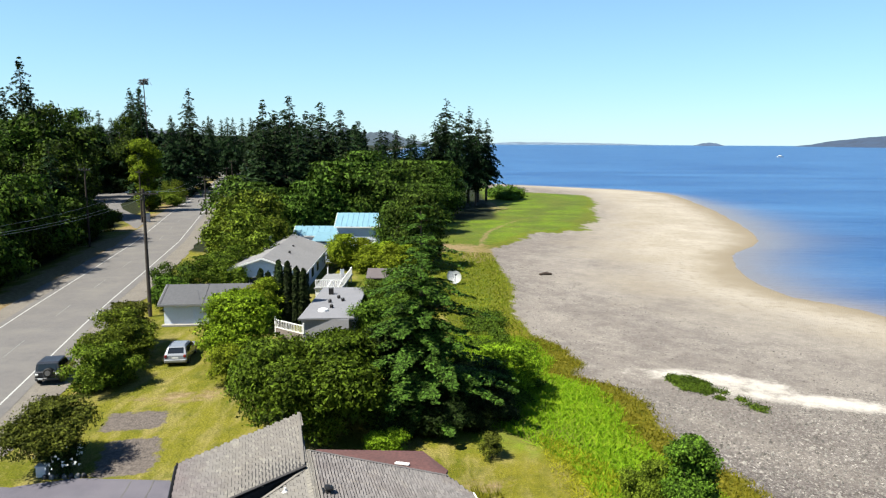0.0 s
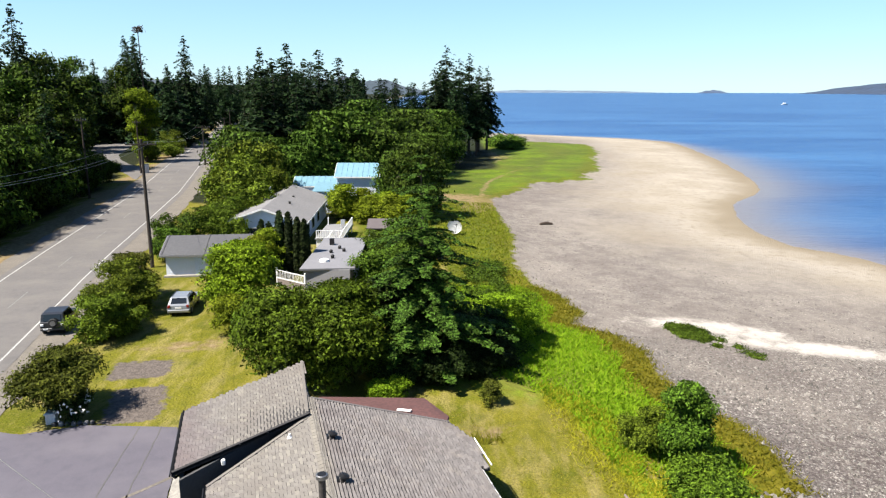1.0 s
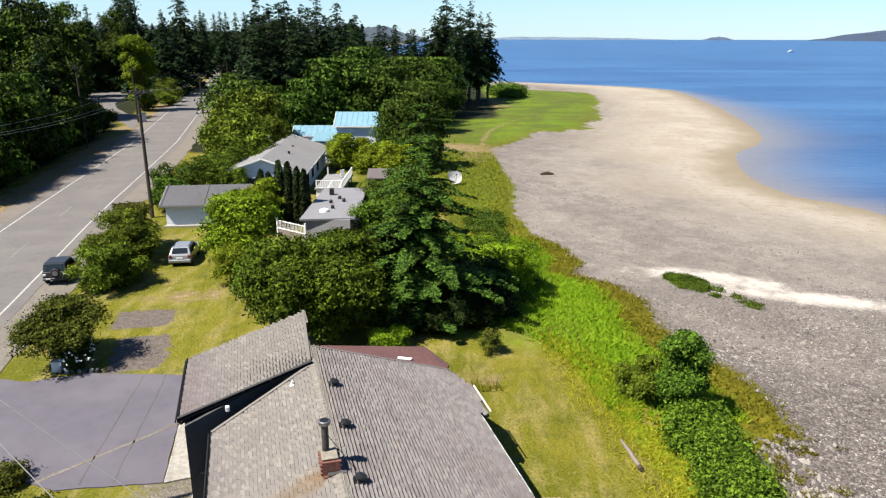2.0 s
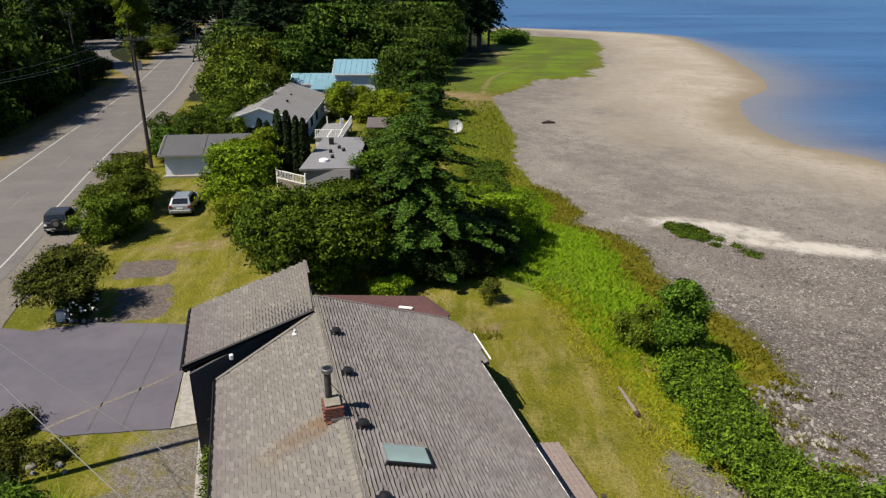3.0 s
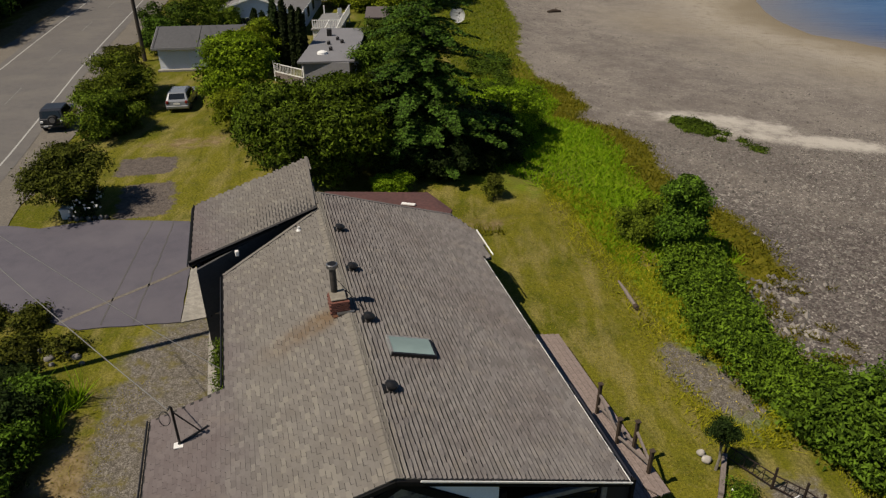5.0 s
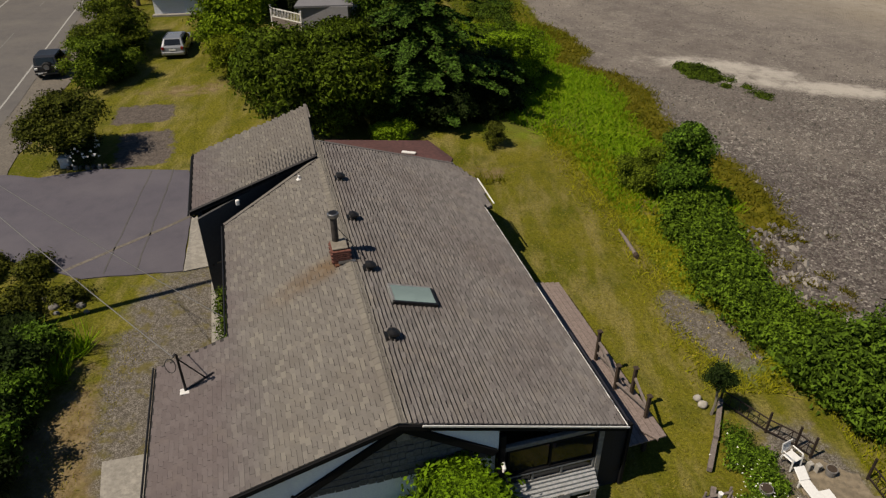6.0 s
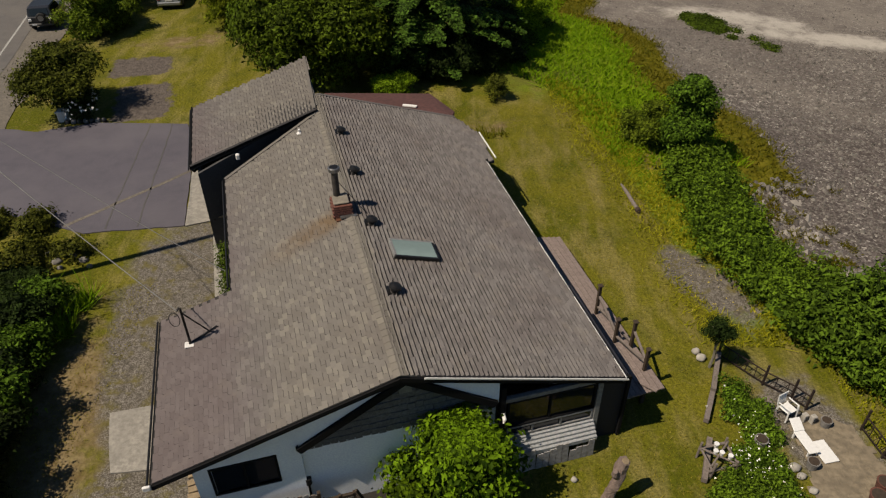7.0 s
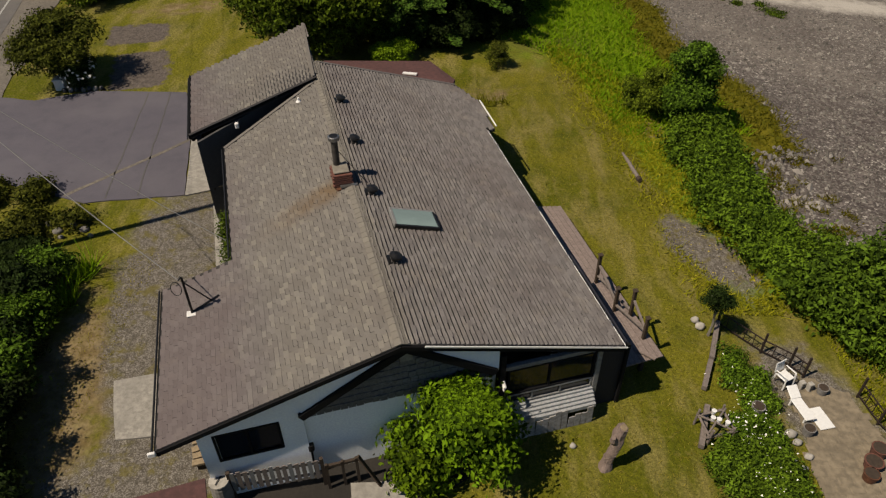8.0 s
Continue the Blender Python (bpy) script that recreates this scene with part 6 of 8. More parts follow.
for i, (x, y) in enumerate(((11.36, 13.2), (11.6, 13.13))):
    b = thing("concrete_block", pose(x, y, 0.03, 0, 0, 20), "upright pale concrete building block", "block", "blocks on the patio")
    part("shell", boxed((0, 0, 0.16), (0.17, 0.16, 0.32), bevel=0.012), PALE_STONE, b)
    # dark slabs on the face stand in for the shade inside the holes
    for z in (0.1, 0.22):
        part("core_hole", boxed((0, -0.083, z), (0.09, 0.02, 0.07)), DARK_PLASTIC, b)


def bucket(x, y, r, h, material, label, name="plant_pot", category="pot"):
    p = thing(name, pose(x, y, 0.03), label, category)
    part("body", tube(bmesh.new(), ((0, 0, 0), (0, 0, h * 0.9), (0, 0, h)), (r * 0.8, r, r * 1.06), 14), material, p)
    part("soil", tube(bmesh.new(), ((0, 0, h), (0, 0, h + 0.01)), r * 0.88, 12), DARK_WOOD, p)
    return p


bucket(11.95, 13.0, 0.17, 0.28, STONE, "grey pot on the patio")
bucket(10.9, 11.45, 0.18, 0.3, STONE, "grey pot beside the lounger")
bucket(12.3, 10.3, 0.26, 0.3, CLAY, "large red-brown pot on the patio")
bucket(12.65, 10.7, 0.24, 0.36, CLAY, "red-brown pot with a crack")
bucket(12.05, 9.9, 0.22, 0.3, RUST, "rusty metal tub lying on the patio")
lounger = thing("lounger", pose(10.98, 12.3, 0, 0, 0, 12), "white slatted garden lounger", "lounger")
part("seat", boxed((0, -0.1, 0.26), (0.36, 0.85, 0.05), bevel=0.015), WHITE_PLASTIC, lounger)
part("backrest", boxed((0, 0.2, 0.0), (0.36, 0.42, 0.04), pose(0, 0.3, 0.3, 28, 0, 0), 0.015), WHITE_PLASTIC, lounger)
for x in (-0.15, 0.15):
    for y in (-0.45, 0.28):
        part("leg", boxed((x, y, 0.13), (0.05, 0.05, 0.26)), WHITE_PLASTIC, lounger)
sheet = thing("white_sheet", pose(11.5, 11.98, 0.08, 0, 0, 12), "white board lying flat beside the lounger", "board")
part("board", boxed((0, 0, 0), (0.5, 0.8, 0.04), bevel=0.01), WHITE_PLASTIC, sheet)
for x, y, s in ((10.35, 11.4, 0.2), (10.45, 11.1, 0.15), (10.6, 10.6, 0.14), (10.3, 10.2, 0.13)):
    rough_stone("pale_stone", pose(x, y, 0.1), (s, s * 0.8, s * 0.7), PALE_STONE, "pale stone at the patio edge", seed=x)

# rustic branch trellis with lamps, in the flower bed
trellis = thing("rustic_bench", pose(8.1, 11.55, 0, 0, 0, 12) @ Matrix.Scale(0.78, 4), "rustic bench of driftwood branches in the flower bed", "bench")
for a, b, r in (((-0.6, -0.5, 0.0), (-0.5, -0.5, 0.9), 0.06), ((0.5, -0.5, 0), (0.45, -0.45, 0.7), 0.06), ((-0.6, 0.5, 0), (-0.55, 0.5, 0.9), 0.05), ((0.5, 0.5, 0), (0.5, 0.5, 0.9), 0.05), ((-0.7, -0.5, 0.5), (0.6, -0.45, 0.5), 0.06), ((-0.6, 0.5, 0.55), (0.6, 0.5, 0.6), 0.06), ((-0.6, -0.5, 0.55), (-0.55, 0.55, 0.6), 0.05), ((0.5, -0.5, 0.5), (0.5, 0.5, 0.6), 0.05), ((-0.6, 0.4, 0.7), (0.5, -0.5, 0.55), 0.04), ((-0.6, -0.4, 0.6), (0.55, 0.45, 0.75), 0.04)):
    part("branch", bar(a, b, r, 7), WEATHERED, trellis)
for x, y, z in ((7.95, 11.6, 0.47), (8.12, 11.55, 0.46), (8.35, 11.45, 0.44), (8.05, 11.85, 0.47)):
    b = thing("white_pot", pose(x, y, z), "small white pot on the rustic bench", "pot")
    part("body", tube(bmesh.new(), ((0, 0, 0), (0, 0, 0.16), (0, 0, 0.18)), (0.05, 0.075, 0.08), 10), WHITE_PLASTIC, b)
bucket(9.55, 12.15, 0.2, 0.45, STONE, "pale stone urn in the flower bed", "garden_urn", "urn")
rough_stone("pale_stone", pose(8.85, 15.9, 0.12), (0.18, 0.16, 0.15), PALE_STONE, "pale stone below the small tree", seed=11)
rough_stone("pale_stone", pose(8.75, 16.2, 0.12), (0.15, 0.13, 0.14), PALE_STONE, "pale stone below the small tree", seed=12)

# in front of the gable: pickets, barrel, lumber, low red roof
pickets = thing("picket_fence", HOUSE, "short weathered picket fence in front of the window", "fence")
for i in range(14):
    part("picket", boxed((-4.93 + i * 0.175, 0.02 - i * 0.016, 0.85 + 0.03 * math.sin(i * 2.3)), (0.115, 0.025, 0.85)), WEATHERED if i % 3 else GREY_TRIM, pickets)
for z in (0.6, 1.1):
    part("rail", beam(bmesh.new(), (-5.0, 0.06, z), (-2.55, -0.17, z), 0.04, 0.08), WEATHERED, pickets)
for x, y in ((-5.02, 0.06), (-2.5, -0.18)):
    part("post", boxed((x, y, 0.65), (0.1, 0.1, 1.3)), DARK_WOOD, pickets)
lamp_post = thing("garden_lamp", HOUSE @ pose(-2.72, 0.25, 0), "small black garden lamp on a post", "lamp")
part("post", bar((0, 0, 0), (0, 0, 1.25), 0.03, 8), DARK_METAL, lamp_post)
part("head", tube(bmesh.new(), ((0, 0, 1.2), (0, 0, 1.45)), 0.1, 10), DARK_METAL, lamp_post)
barrel = thing("rain_barrel", HOUSE @ pose(-5.3, 0.08, 0), "pale grey rain barrel with a slotted lid", "barrel")
part("body", tube(bmesh.new(), ((0, 0, 0), (0, 0, 0.15), (0, 0, 0.5), (0, 0, 0.85), (0, 0, 0.98)), (0.24, 0.27, 0.3, 0.28, 0.25), 18), STONE, barrel)
lid = part("lid", tube(bmesh.new(), ((0, 0, 0.98), (0, 0, 1.04)), 0.28, 18), PALE_STONE, barrel, "pale round lid")
part("slot", boxed((0, 0, 1.045), (0.05, 0.34, 0.02), pose(0, 0, 0, 0, 0, -30)), DARK_PLASTIC, lid)
for i in range(6):
    b = thing("lumber_plank", HOUSE @ pose(-5.85 + 0.02 * (i % 2), 1.35 + i * 0.23, 0.3 + 0.03 * i, 0, 0, 4 * (i % 3)), "pale sawn plank stacked against the wall", "plank", "stacked planks")
    part("plank", boxed((0, 0, 0), (0.62, 0.2, 0.1), bevel=0.01), PALE_WOOD, b)
    part("support", boxed((0, 0, -0.2 - 0.015 * i), (0.4, 0.1, 0.3)), DARK_WOOD, b)
lean_roof = thing("store_shed", HOUSE @ pose(-6.6, -1.45, 0), "low store shed with a dull red roof", "shed")
part("roof", slab3(bmesh.new(), [(-1.6, -0.9, 1.7), (1.2, -0.9, 1.7), (1.15, 0.98, 2.05), (-1.6, 0.85, 2.05)], 0.1), RED_ROOF, lean_roof)
part("wall", boxed((-0.2, -0.1, 0.8), (2.4, 1.5, 1.6)), DARK_WOOD, lean_roof)
frame_box = thing("yard_frame", HOUSE @ pose(-1.95, -0.35, 0), "dark timber gate frame beside the wall", "gate")
for x in (-0.45, 0.0, 0.4):
    part("upright", boxed((x, 0, 0.6), (0.08, 0.08, 1.2)), DARK_WOOD, frame_box)
part("rail", boxed((0, 0, 1.1), (0.95, 0.08, 0.1)), DARK_WOOD, frame_box)
part("brace", beam(bmesh.new(), (0.45, -0.05, 1.3), (0.95, -0.35, 0.1), 0.1, 0.06), DARK_WOOD, frame_box)


# ---------------------------------------------------------------- plants
def leaves(name, P, N, size, material, rng, long=1.35, wide=0.75, diamond=False, form=None):
    """Many small pointed leaves as one mesh: places, facing directions, sizes."""
    n = len(P)
    N = N / np.maximum(np.linalg.norm(N, axis=1, keepdims=True), 1e-6)
    A = rng.normal(size=(n, 3))
    A -= (A * N).sum(1, keepdims=True) * N
    A /= np.maximum(np.linalg.norm(A, axis=1, keepdims=True), 1e-6)
    B = np.cross(N, A)
    s = size[:, None]
    if diamond:
        V = np.stack([P - A * s * long * 0.5, P + B * s * wide * 0.5 + N * s * 0.08, P + A * s * long * 0.5, P - B * s * wide * 0.5 + N * s * 0.08], 1).reshape(-1, 3)
        return rounded(mesh_from(name, V, np.arange(4 * n).reshape(n, 4), material), form, N, 4)
    V = np.stack([P - A * s * long * 0.45 - B * s * wide * 0.5, P - A * s * long * 0.45 + B * s * wide * 0.5, P + A * s * long * 0.6 + N * s * 0.1], 1).reshape(-1, 3)
    return rounded(mesh_from(name, V, np.arange(3 * n).reshape(n, 3), material), form, N, 3)


def rounded(me, form, N, corners):
    """Shading normals that follow the form of the crown, with some of each leaf's own."""
    if form is not None:
        F = form / np.maximum(np.linalg.norm(form, axis=1, keepdims=True), 1e-6) + 0.55 * N * np.sign((N * form).sum(1, keepdims=True) + 1e-9)
        F /= np.maximum(np.linalg.norm(F, axis=1, keepdims=True), 1e-6)
        me.attributes.new("custom_normal", "FLOAT_VECTOR", "POINT").data.foreach_set("vector", np.repeat(F, corners, 0).astype(np.float32).ravel())
    return me


def sprigs(rng, lobes, n, leaf, inner=0.32, each=24, loose=1.5):
    """Leaves gathered in small clumps over the lobes: places and facing directions."""
    k = max(12, n // each)
    C, D = lobed(rng, lobes, k, inner)
    pick = rng.integers(0, k, n)
    off = rng.normal(size=(n, 3)) * np.array([1, 1, 0.7])
    P = C[pick] + off * leaf * loose
    N = D[pick] * 0.55 + off * 0.25 + rng.normal(size=(n, 3)) * 0.5 + np.array([0, 0, 0.4])
    return P, N, D[pick] + off * 0.3


def lobed(rng, lobes, n, inner=0.5):
    """Places and outward directions over overlapping lobes (x, y, z, r, flat)."""
    L = np.array(lobes)
    w = L[:, 3] ** 2
    pick = rng.choice(len(L), n, p=w / w.sum())
    D = rng.normal(size=(n, 3))
    D /= np.linalg.norm(D, axis=1, keepdims=True)
    D[:, 2] = np.where(D[:, 2] < -0.45, -D[:, 2], D[:, 2])
    r = L[pick, 3] * (1 - inner * rng.random(n) ** 2.0) * rng.uniform(0.75, 1.38, n)
    P = L[pick, :3] + D * r[:, None] * np.stack([np.ones(n), np.ones(n), L[pick, 4]], 1)
    return P, D


def broadleaf(name, m, h, r, material, label, category="tree", n=6000, leaf=0.24, lobes=16, seed=1, low=0.25, stems=3, group="", bark=BARK, trunk_r=None, droop=0.0, broad=False):
    """A leafy tree or shrub: forked stems and a crown of clumped leaves with an uneven outline."""
    rng = np.random.default_rng(seed)
    t = thing(name, m, label, category, group)
    n, leaf, lobes = (int(n * 2.0), leaf * 0.8, int(lobes * 1.4)) if broad else (int(n * 4.4), leaf * 0.5, int(lobes * 1.3))
    ls = []
    zc = h * (low + 1) / 2
    for i in range(lobes):
        a = i * 2.39996 + rng.uniform(-0.3, 0.3)
        v = rng.uniform(-1, 1)
        k = math.sqrt(max(0.0, 1 - v * v)) * rng.uniform(0.42, 1.0)
        ls.append((r * k * math.cos(a), r * k * math.sin(a), zc + v * h * (1 - low) * 0.44, r * rng.uniform(0.17, 0.42), 0.8))
    ls.append((0, 0, zc * 0.96, r * 0.58, h * (1 - low) / (2.7 * r)))
    P, N, form = sprigs(rng, ls, n, leaf)
    out = P - np.array([0, 0, zc * 0.85])
    form = form * 0.7 + out / np.maximum(np.linalg.norm(out, axis=1, keepdims=True), 1e-6)
    P[:, 2] = np.clip(P[:, 2], 0.05, h * 1.02)
    P[:, 2] -= droop * np.hypot(P[:, 0], P[:, 1]) ** 2 / max(r, 0.1)
    P[:, 2] = np.maximum(P[:, 2], 0.04)
    me = leaves("crown", P, N, leaf * rng.uniform(0.6, 1.35, n), material, rng, diamond=broad, form=form)
    child("crown", me, t)
    bm = bmesh.new()
    tr = trunk_r or max(0.05, h * 0.022)
    fork = h * max(0.12, low * 0.8)
    tube(bm, ((0, 0, -0.15), (0.02 * h, 0, fork * 0.5), (0, 0.01 * h, fork)), (tr * 1.3, tr, tr * 0.9), 8)
    for i in range(stems + 2):
        a = i * 2.4 + seed
        e = r * 0.55
        tube(bm, ((0, 0, fork * 0.95), (e * 0.4 * math.cos(a), e * 0.4 * math.sin(a), fork + (h - fork) * 0.35), (e * math.cos(a), e * math.sin(a), fork + (h - fork) * 0.72)), (tr * 0.7, tr * 0.45, tr * 0.15), 6)
    part("trunk", bm, bark, t)
    return t


def conifer(name, m, h, r, material, label, seed=1, bare=0.06, spread=1.0, n_whorl=34, per=8, steps=9, spray=0.5, droop=0.35, group="", category="tree", ragged=0.25, power=0.85, fan=3, jitter=0.9, wide=0.34, tilt=0.28):
    """A fir: straight trunk, whorls of drooping branches carrying flat sprays, with gaps between the layers."""
    rng = np.random.default_rng(seed)
    t = thing(name, m, label, category, group)
    P, N, S, E = [], [], [], []
    limbs = bmesh.new()
    tube(limbs, ((0, 0, -0.2), (0, 0, h * 0.5), (0, 0, h * 0.97)), (h * 0.016 + 0.05, h * 0.01 + 0.02, 0.02), 8)
    for i in range(n_whorl):
        f = (i + 0.5) / n_whorl
        z = h * (bare + (1 - bare) * f ** 0.92)
        rr = r * ((1 - f) ** power) * rng.uniform(1 - ragged, 1 + ragged * 0.6) + 0.02 * r
        if f < 0.12:
            rr *= 0.6 + 3.2 * f
        k = max(3, int(per * (0.55 + 0.45 * (1 - f))))
        a0 = rng.uniform(0, 6.28)
        for b in range(k):
            a = a0 + 6.28 * b / k + rng.uniform(-0.3, 0.3)
            ln = rr * rng.uniform(0.6, 1.12)
            if rng.random() < 0.07:
                continue
            zz = z + rng.uniform(-jitter, jitter) * h / n_whorl
            ca, sa = math.cos(a), math.sin(a)
            ns = max(2, int(steps * ln / r + 1))
            for j in range(ns):
                u = (j + rng.uniform(0.3, 1.0)) / ns
                d = ln * u
                zb = zz + 0.12 * ln * u - droop * ln * u * u
                w = ln * wide * (1.1 - u) + spray * 0.25
                for q in range(fan):
                    o = rng.uniform(-w, w)
                    P.append((ca * d - sa * o, sa * d + ca * o, zb - abs(o) * 0.18 + rng.normal() * 0.05 * spray))
                    N.append((ca * 0.35 + rng.normal() * tilt, sa * 0.35 + rng.normal() * tilt, 1.0))
                    E.append((ca * 0.8 + rng.normal() * 0.2, sa * 0.8 + rng.normal() * 0.2, 0.35 + 0.5 * u))
                    S.append(spray * rng.uniform(0.55, 1.2) * (0.38 + 0.62 * (1 - f)))
            if ln > 0.25 * r and b % 2 == 0:
                tube(limbs, ((0, 0, zz - 0.12), (ca * ln * 0.5, sa * ln * 0.5, zz - 0.03 * ln), (ca * ln * 0.85, sa * ln * 0.85, zz + (0.05 - droop * 0.72) * ln)), (0.008 * ln + 0.01, 0.005 * ln + 0.006, 0.006), 4, False)
    me = leaves("crown", np.array(P), np.array(N), np.array(S), material, rng, 1.5, 0.7, form=np.array(E))
    child("crown", me, t)
    part("trunk", limbs, BARK, t)
    return t


def spot(x, y, s=1.0, sz=None, turn=0.0, z=0.0):
    return pose(x, y, z, 0, 0, turn) @ Matrix.Diagonal((s, s, sz or s, 1))


# the big conifer and the trees round it, between the two plots
conifer("conifer_tree", pose(-1.4, 42.3, 0, 0, 0, 40), 14.2, 6.3, CEDAR, "large layered dark green conifer between the gardens", 11, 0.02, n_whorl=18, per=13, steps=24, spray=0.26, droop=0.27, ragged=0.26, power=0.55, fan=30, jitter=0.65, wide=0.24, tilt=0.36)
broadleaf("walnut_tree", pose(-7.6, 40.4, 0), 6.0, 4.4, LEAF, "broad mid-green leafy tree beside the conifer", n=13000, leaf=0.34, lobes=26, seed=3, low=0.12, droop=0.05)
broadleaf("walnut_tree", pose(-11.2, 43.4, 0), 4.7, 2.9, LEAF, "broad mid-green leafy tree beside the lawn", n=7000, leaf=0.34, lobes=18, seed=4, low=0.1)
broadleaf("walnut_tree", pose(-4.3, 43.5, 0), 5.6, 3.2, DARKLEAF, "dark leafy tree under the conifer", n=7000, leaf=0.3, lobes=18, seed=6, low=0.08)
broadleaf("maple_tree", pose(-16.9, 54.4, 0), 5.5, 3.2, BRIGHT, "bright green young maple on the lawn", n=6500, leaf=0.34, lobes=20, seed=5, low=0.06)
broadleaf("shrub", pose(-15.6, 48.8, 0), 2.9, 1.9, YELLOW, "loose yellow-green shrub on the lawn", "shrub", n=2600, leaf=0.24, lobes=14, seed=7, low=0.1)
broadleaf("shrub", pose(4.9, 47.6, 0), 3.4, 2.5, BRIGHT, "bright green rounded shrub below the conifer", "shrub", n=5200, leaf=0.22, lobes=16, seed=8, low=0.02)
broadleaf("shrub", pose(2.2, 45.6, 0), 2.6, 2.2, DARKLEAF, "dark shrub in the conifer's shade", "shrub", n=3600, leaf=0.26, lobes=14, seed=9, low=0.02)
# added shrubs: their dark leaves replace the black shade on the ground here
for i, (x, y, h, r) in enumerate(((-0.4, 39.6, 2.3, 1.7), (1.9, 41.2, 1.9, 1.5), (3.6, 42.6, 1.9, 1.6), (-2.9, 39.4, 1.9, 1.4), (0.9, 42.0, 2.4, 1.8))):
    broadleaf("shrub", pose(x, y, 0), h, r, DARKLEAF, "dark shrub added to stand for the black shade under the conifer", "shrub", n=2200, leaf=0.22, lobes=12, seed=70 + i, low=0.02, group="undergrowth below the conifer")
broadleaf("shrub", pose(-3.4, 37.0, 0), 1.3, 1.3, BRIGHT, "small bright green shrub behind the house", "shrub", n=2600, leaf=0.16, lobes=14, seed=10, low=0.02)
broadleaf("shrub", pose(2.85, 36.9, 0), 1.35, 0.75, OLIVE, "small sparse shrub on the lawn", "shrub", n=700, leaf=0.16, lobes=10, seed=12, low=0.05)
broadleaf("shrub", pose(11.75, 29.8, 0), 4.3, 1.05, HEDGE, "dense dark shrub at the lawn edge", "shrub", n=5200, leaf=0.24, lobes=18, seed=13, low=0.12, trunk_r=0.07)
broadleaf("shrub", pose(10.4, 31.6, 0), 2.2, 1.2, SUNNY, "rounded green shrub at the lawn edge", "shrub", n=3800, leaf=0.18, lobes=14, seed=14, low=0.02)
broadleaf("vine_bush", HOUSE @ pose(1.4, -0.6, 0), 3.05, 1.5, VINE, "big bright green leafy vine covering the porch", "bush", n=7500, leaf=0.17, lobes=18, seed=15, low=0.02, broad=True)
broadleaf("vine_bush", HOUSE @ pose(0.15, -0.8, 0), 1.6, 0.85, VINE, "bright green leafy growth below the vine", "bush", n=2400, leaf=0.16, lobes=10, seed=16, low=0.02, broad=True)
broadleaf("small_tree", pose(9.05, 15.55, 0), 2.2, 0.5, DARKLEAF, "small grey-green tree with a bare pale stem", n=1500, leaf=0.1, lobes=12, seed=17, low=0.6, stems=2, bark=PALE_BARK, trunk_r=0.05)
broadleaf("street_tree", pose(-21.9, 35.7, 0), 3.5, 2.2, OLIVE, "spreading olive-green tree beside the driveway", n=5600, leaf=0.25, lobes=26, seed=20, low=0.3, trunk_r=0.16)
hyd = broadleaf("flowering_shrub", pose(-20.9, 34.9, 0), 1.7, 1.15, DARKLEAF, "dark shrub covered in white blossom", "shrub", n=2200, leaf=0.15, lobes=12, seed=19, low=0.02)
rng = np.random.default_rng(77)
P, D = lobed(rng, [(0, 0, 0.9, 1.1, 0.75)], 90, 0.1)
child("blossom", leaves("blossom", P, D + np.array([-0.3, -0.6, 0.5]), rng.uniform(0.1, 0.19, 90), WHITE_PETAL, rng, 1.0, 0.9), hyd, "white flower heads")
for i, (x, y, h, r, mt) in enumerate(((-26.9, 56.2, 4.2, 2.3, SUNNY), (-25.6, 54.2, 3.6, 2.1, SUNNY), (-27.6, 58.6, 3.8, 2.2, OLIVE), (-25.9, 50.2, 3.6, 1.9, SUNNY), (-25.2, 47.4, 3.2, 1.9, SUNNY), (-24.6, 49.0, 3.0, 1.7, SUNNY))):
    broadleaf("hedge_shrub", pose(x, y, 0), h, r, mt, "rounded olive-green shrub in the roadside hedge", "shrub", n=3000, leaf=0.25, lobes=16, seed=30 + i, low=0.02, group="roadside hedge")
for i, (x, y, h, r, mt) in enumerate(((-30.0, 74.5, 4.6, 2.6, FAR_LEAF), (-28.0, 77.5, 4.8, 2.8, LEAF), (-25.6, 78.6, 4.2, 2.2, SUNNY), (-29.5, 71.8, 3.6, 1.9, HEDGE), (-18.4, 64.4, 4.2, 1.9, YELLOW), (-17.4, 66.6, 4.6, 1.6, YELLOW), (-26.3, 84.0, 5.0, 2.6, LEAF))):
    broadleaf("garden_shrub", pose(x, y, 0), h, r, mt, "leafy garden shrub beside the neighbour's garage", "shrub", n=2400, leaf=0.3, lobes=14, seed=40 + i, low=0.02, group="neighbour's shrubs")

# clipped columns beside the fence
def column_tree(x, y, h, r, seed):
    rng = np.random.default_rng(seed)
    t = thing("arborvitae", pose(x, y, 0), "narrow dark green columnar evergreen", "tree", "row of columnar evergreens")
    n = 2600
    f = rng.random(n)
    a = rng.random(n) * 6.283
    rad = r * np.sqrt(np.clip(1 - f ** 2.6, 0.0, 1)) * (0.82 + 0.18 * np.sin(a * 3 + seed)) * rng.uniform(0.85, 1.06, n)
    P = np.stack([rad * np.cos(a), rad * np.sin(a), 0.1 + f * h], 1)
    N = np.stack([np.cos(a), np.sin(a), np.full(n, 0.5)], 1) + rng.normal(size=(n, 3)) * 0.4
    child("crown", leaves("crown", P, N, rng.uniform(0.14, 0.34, n), ARBOR, rng, 1.6, 0.6), t)
    part("trunk", tube(bmesh.new(), ((0, 0, -0.1), (0, 0, h * 0.8)), (0.09, 0.03), 6), BARK, t)


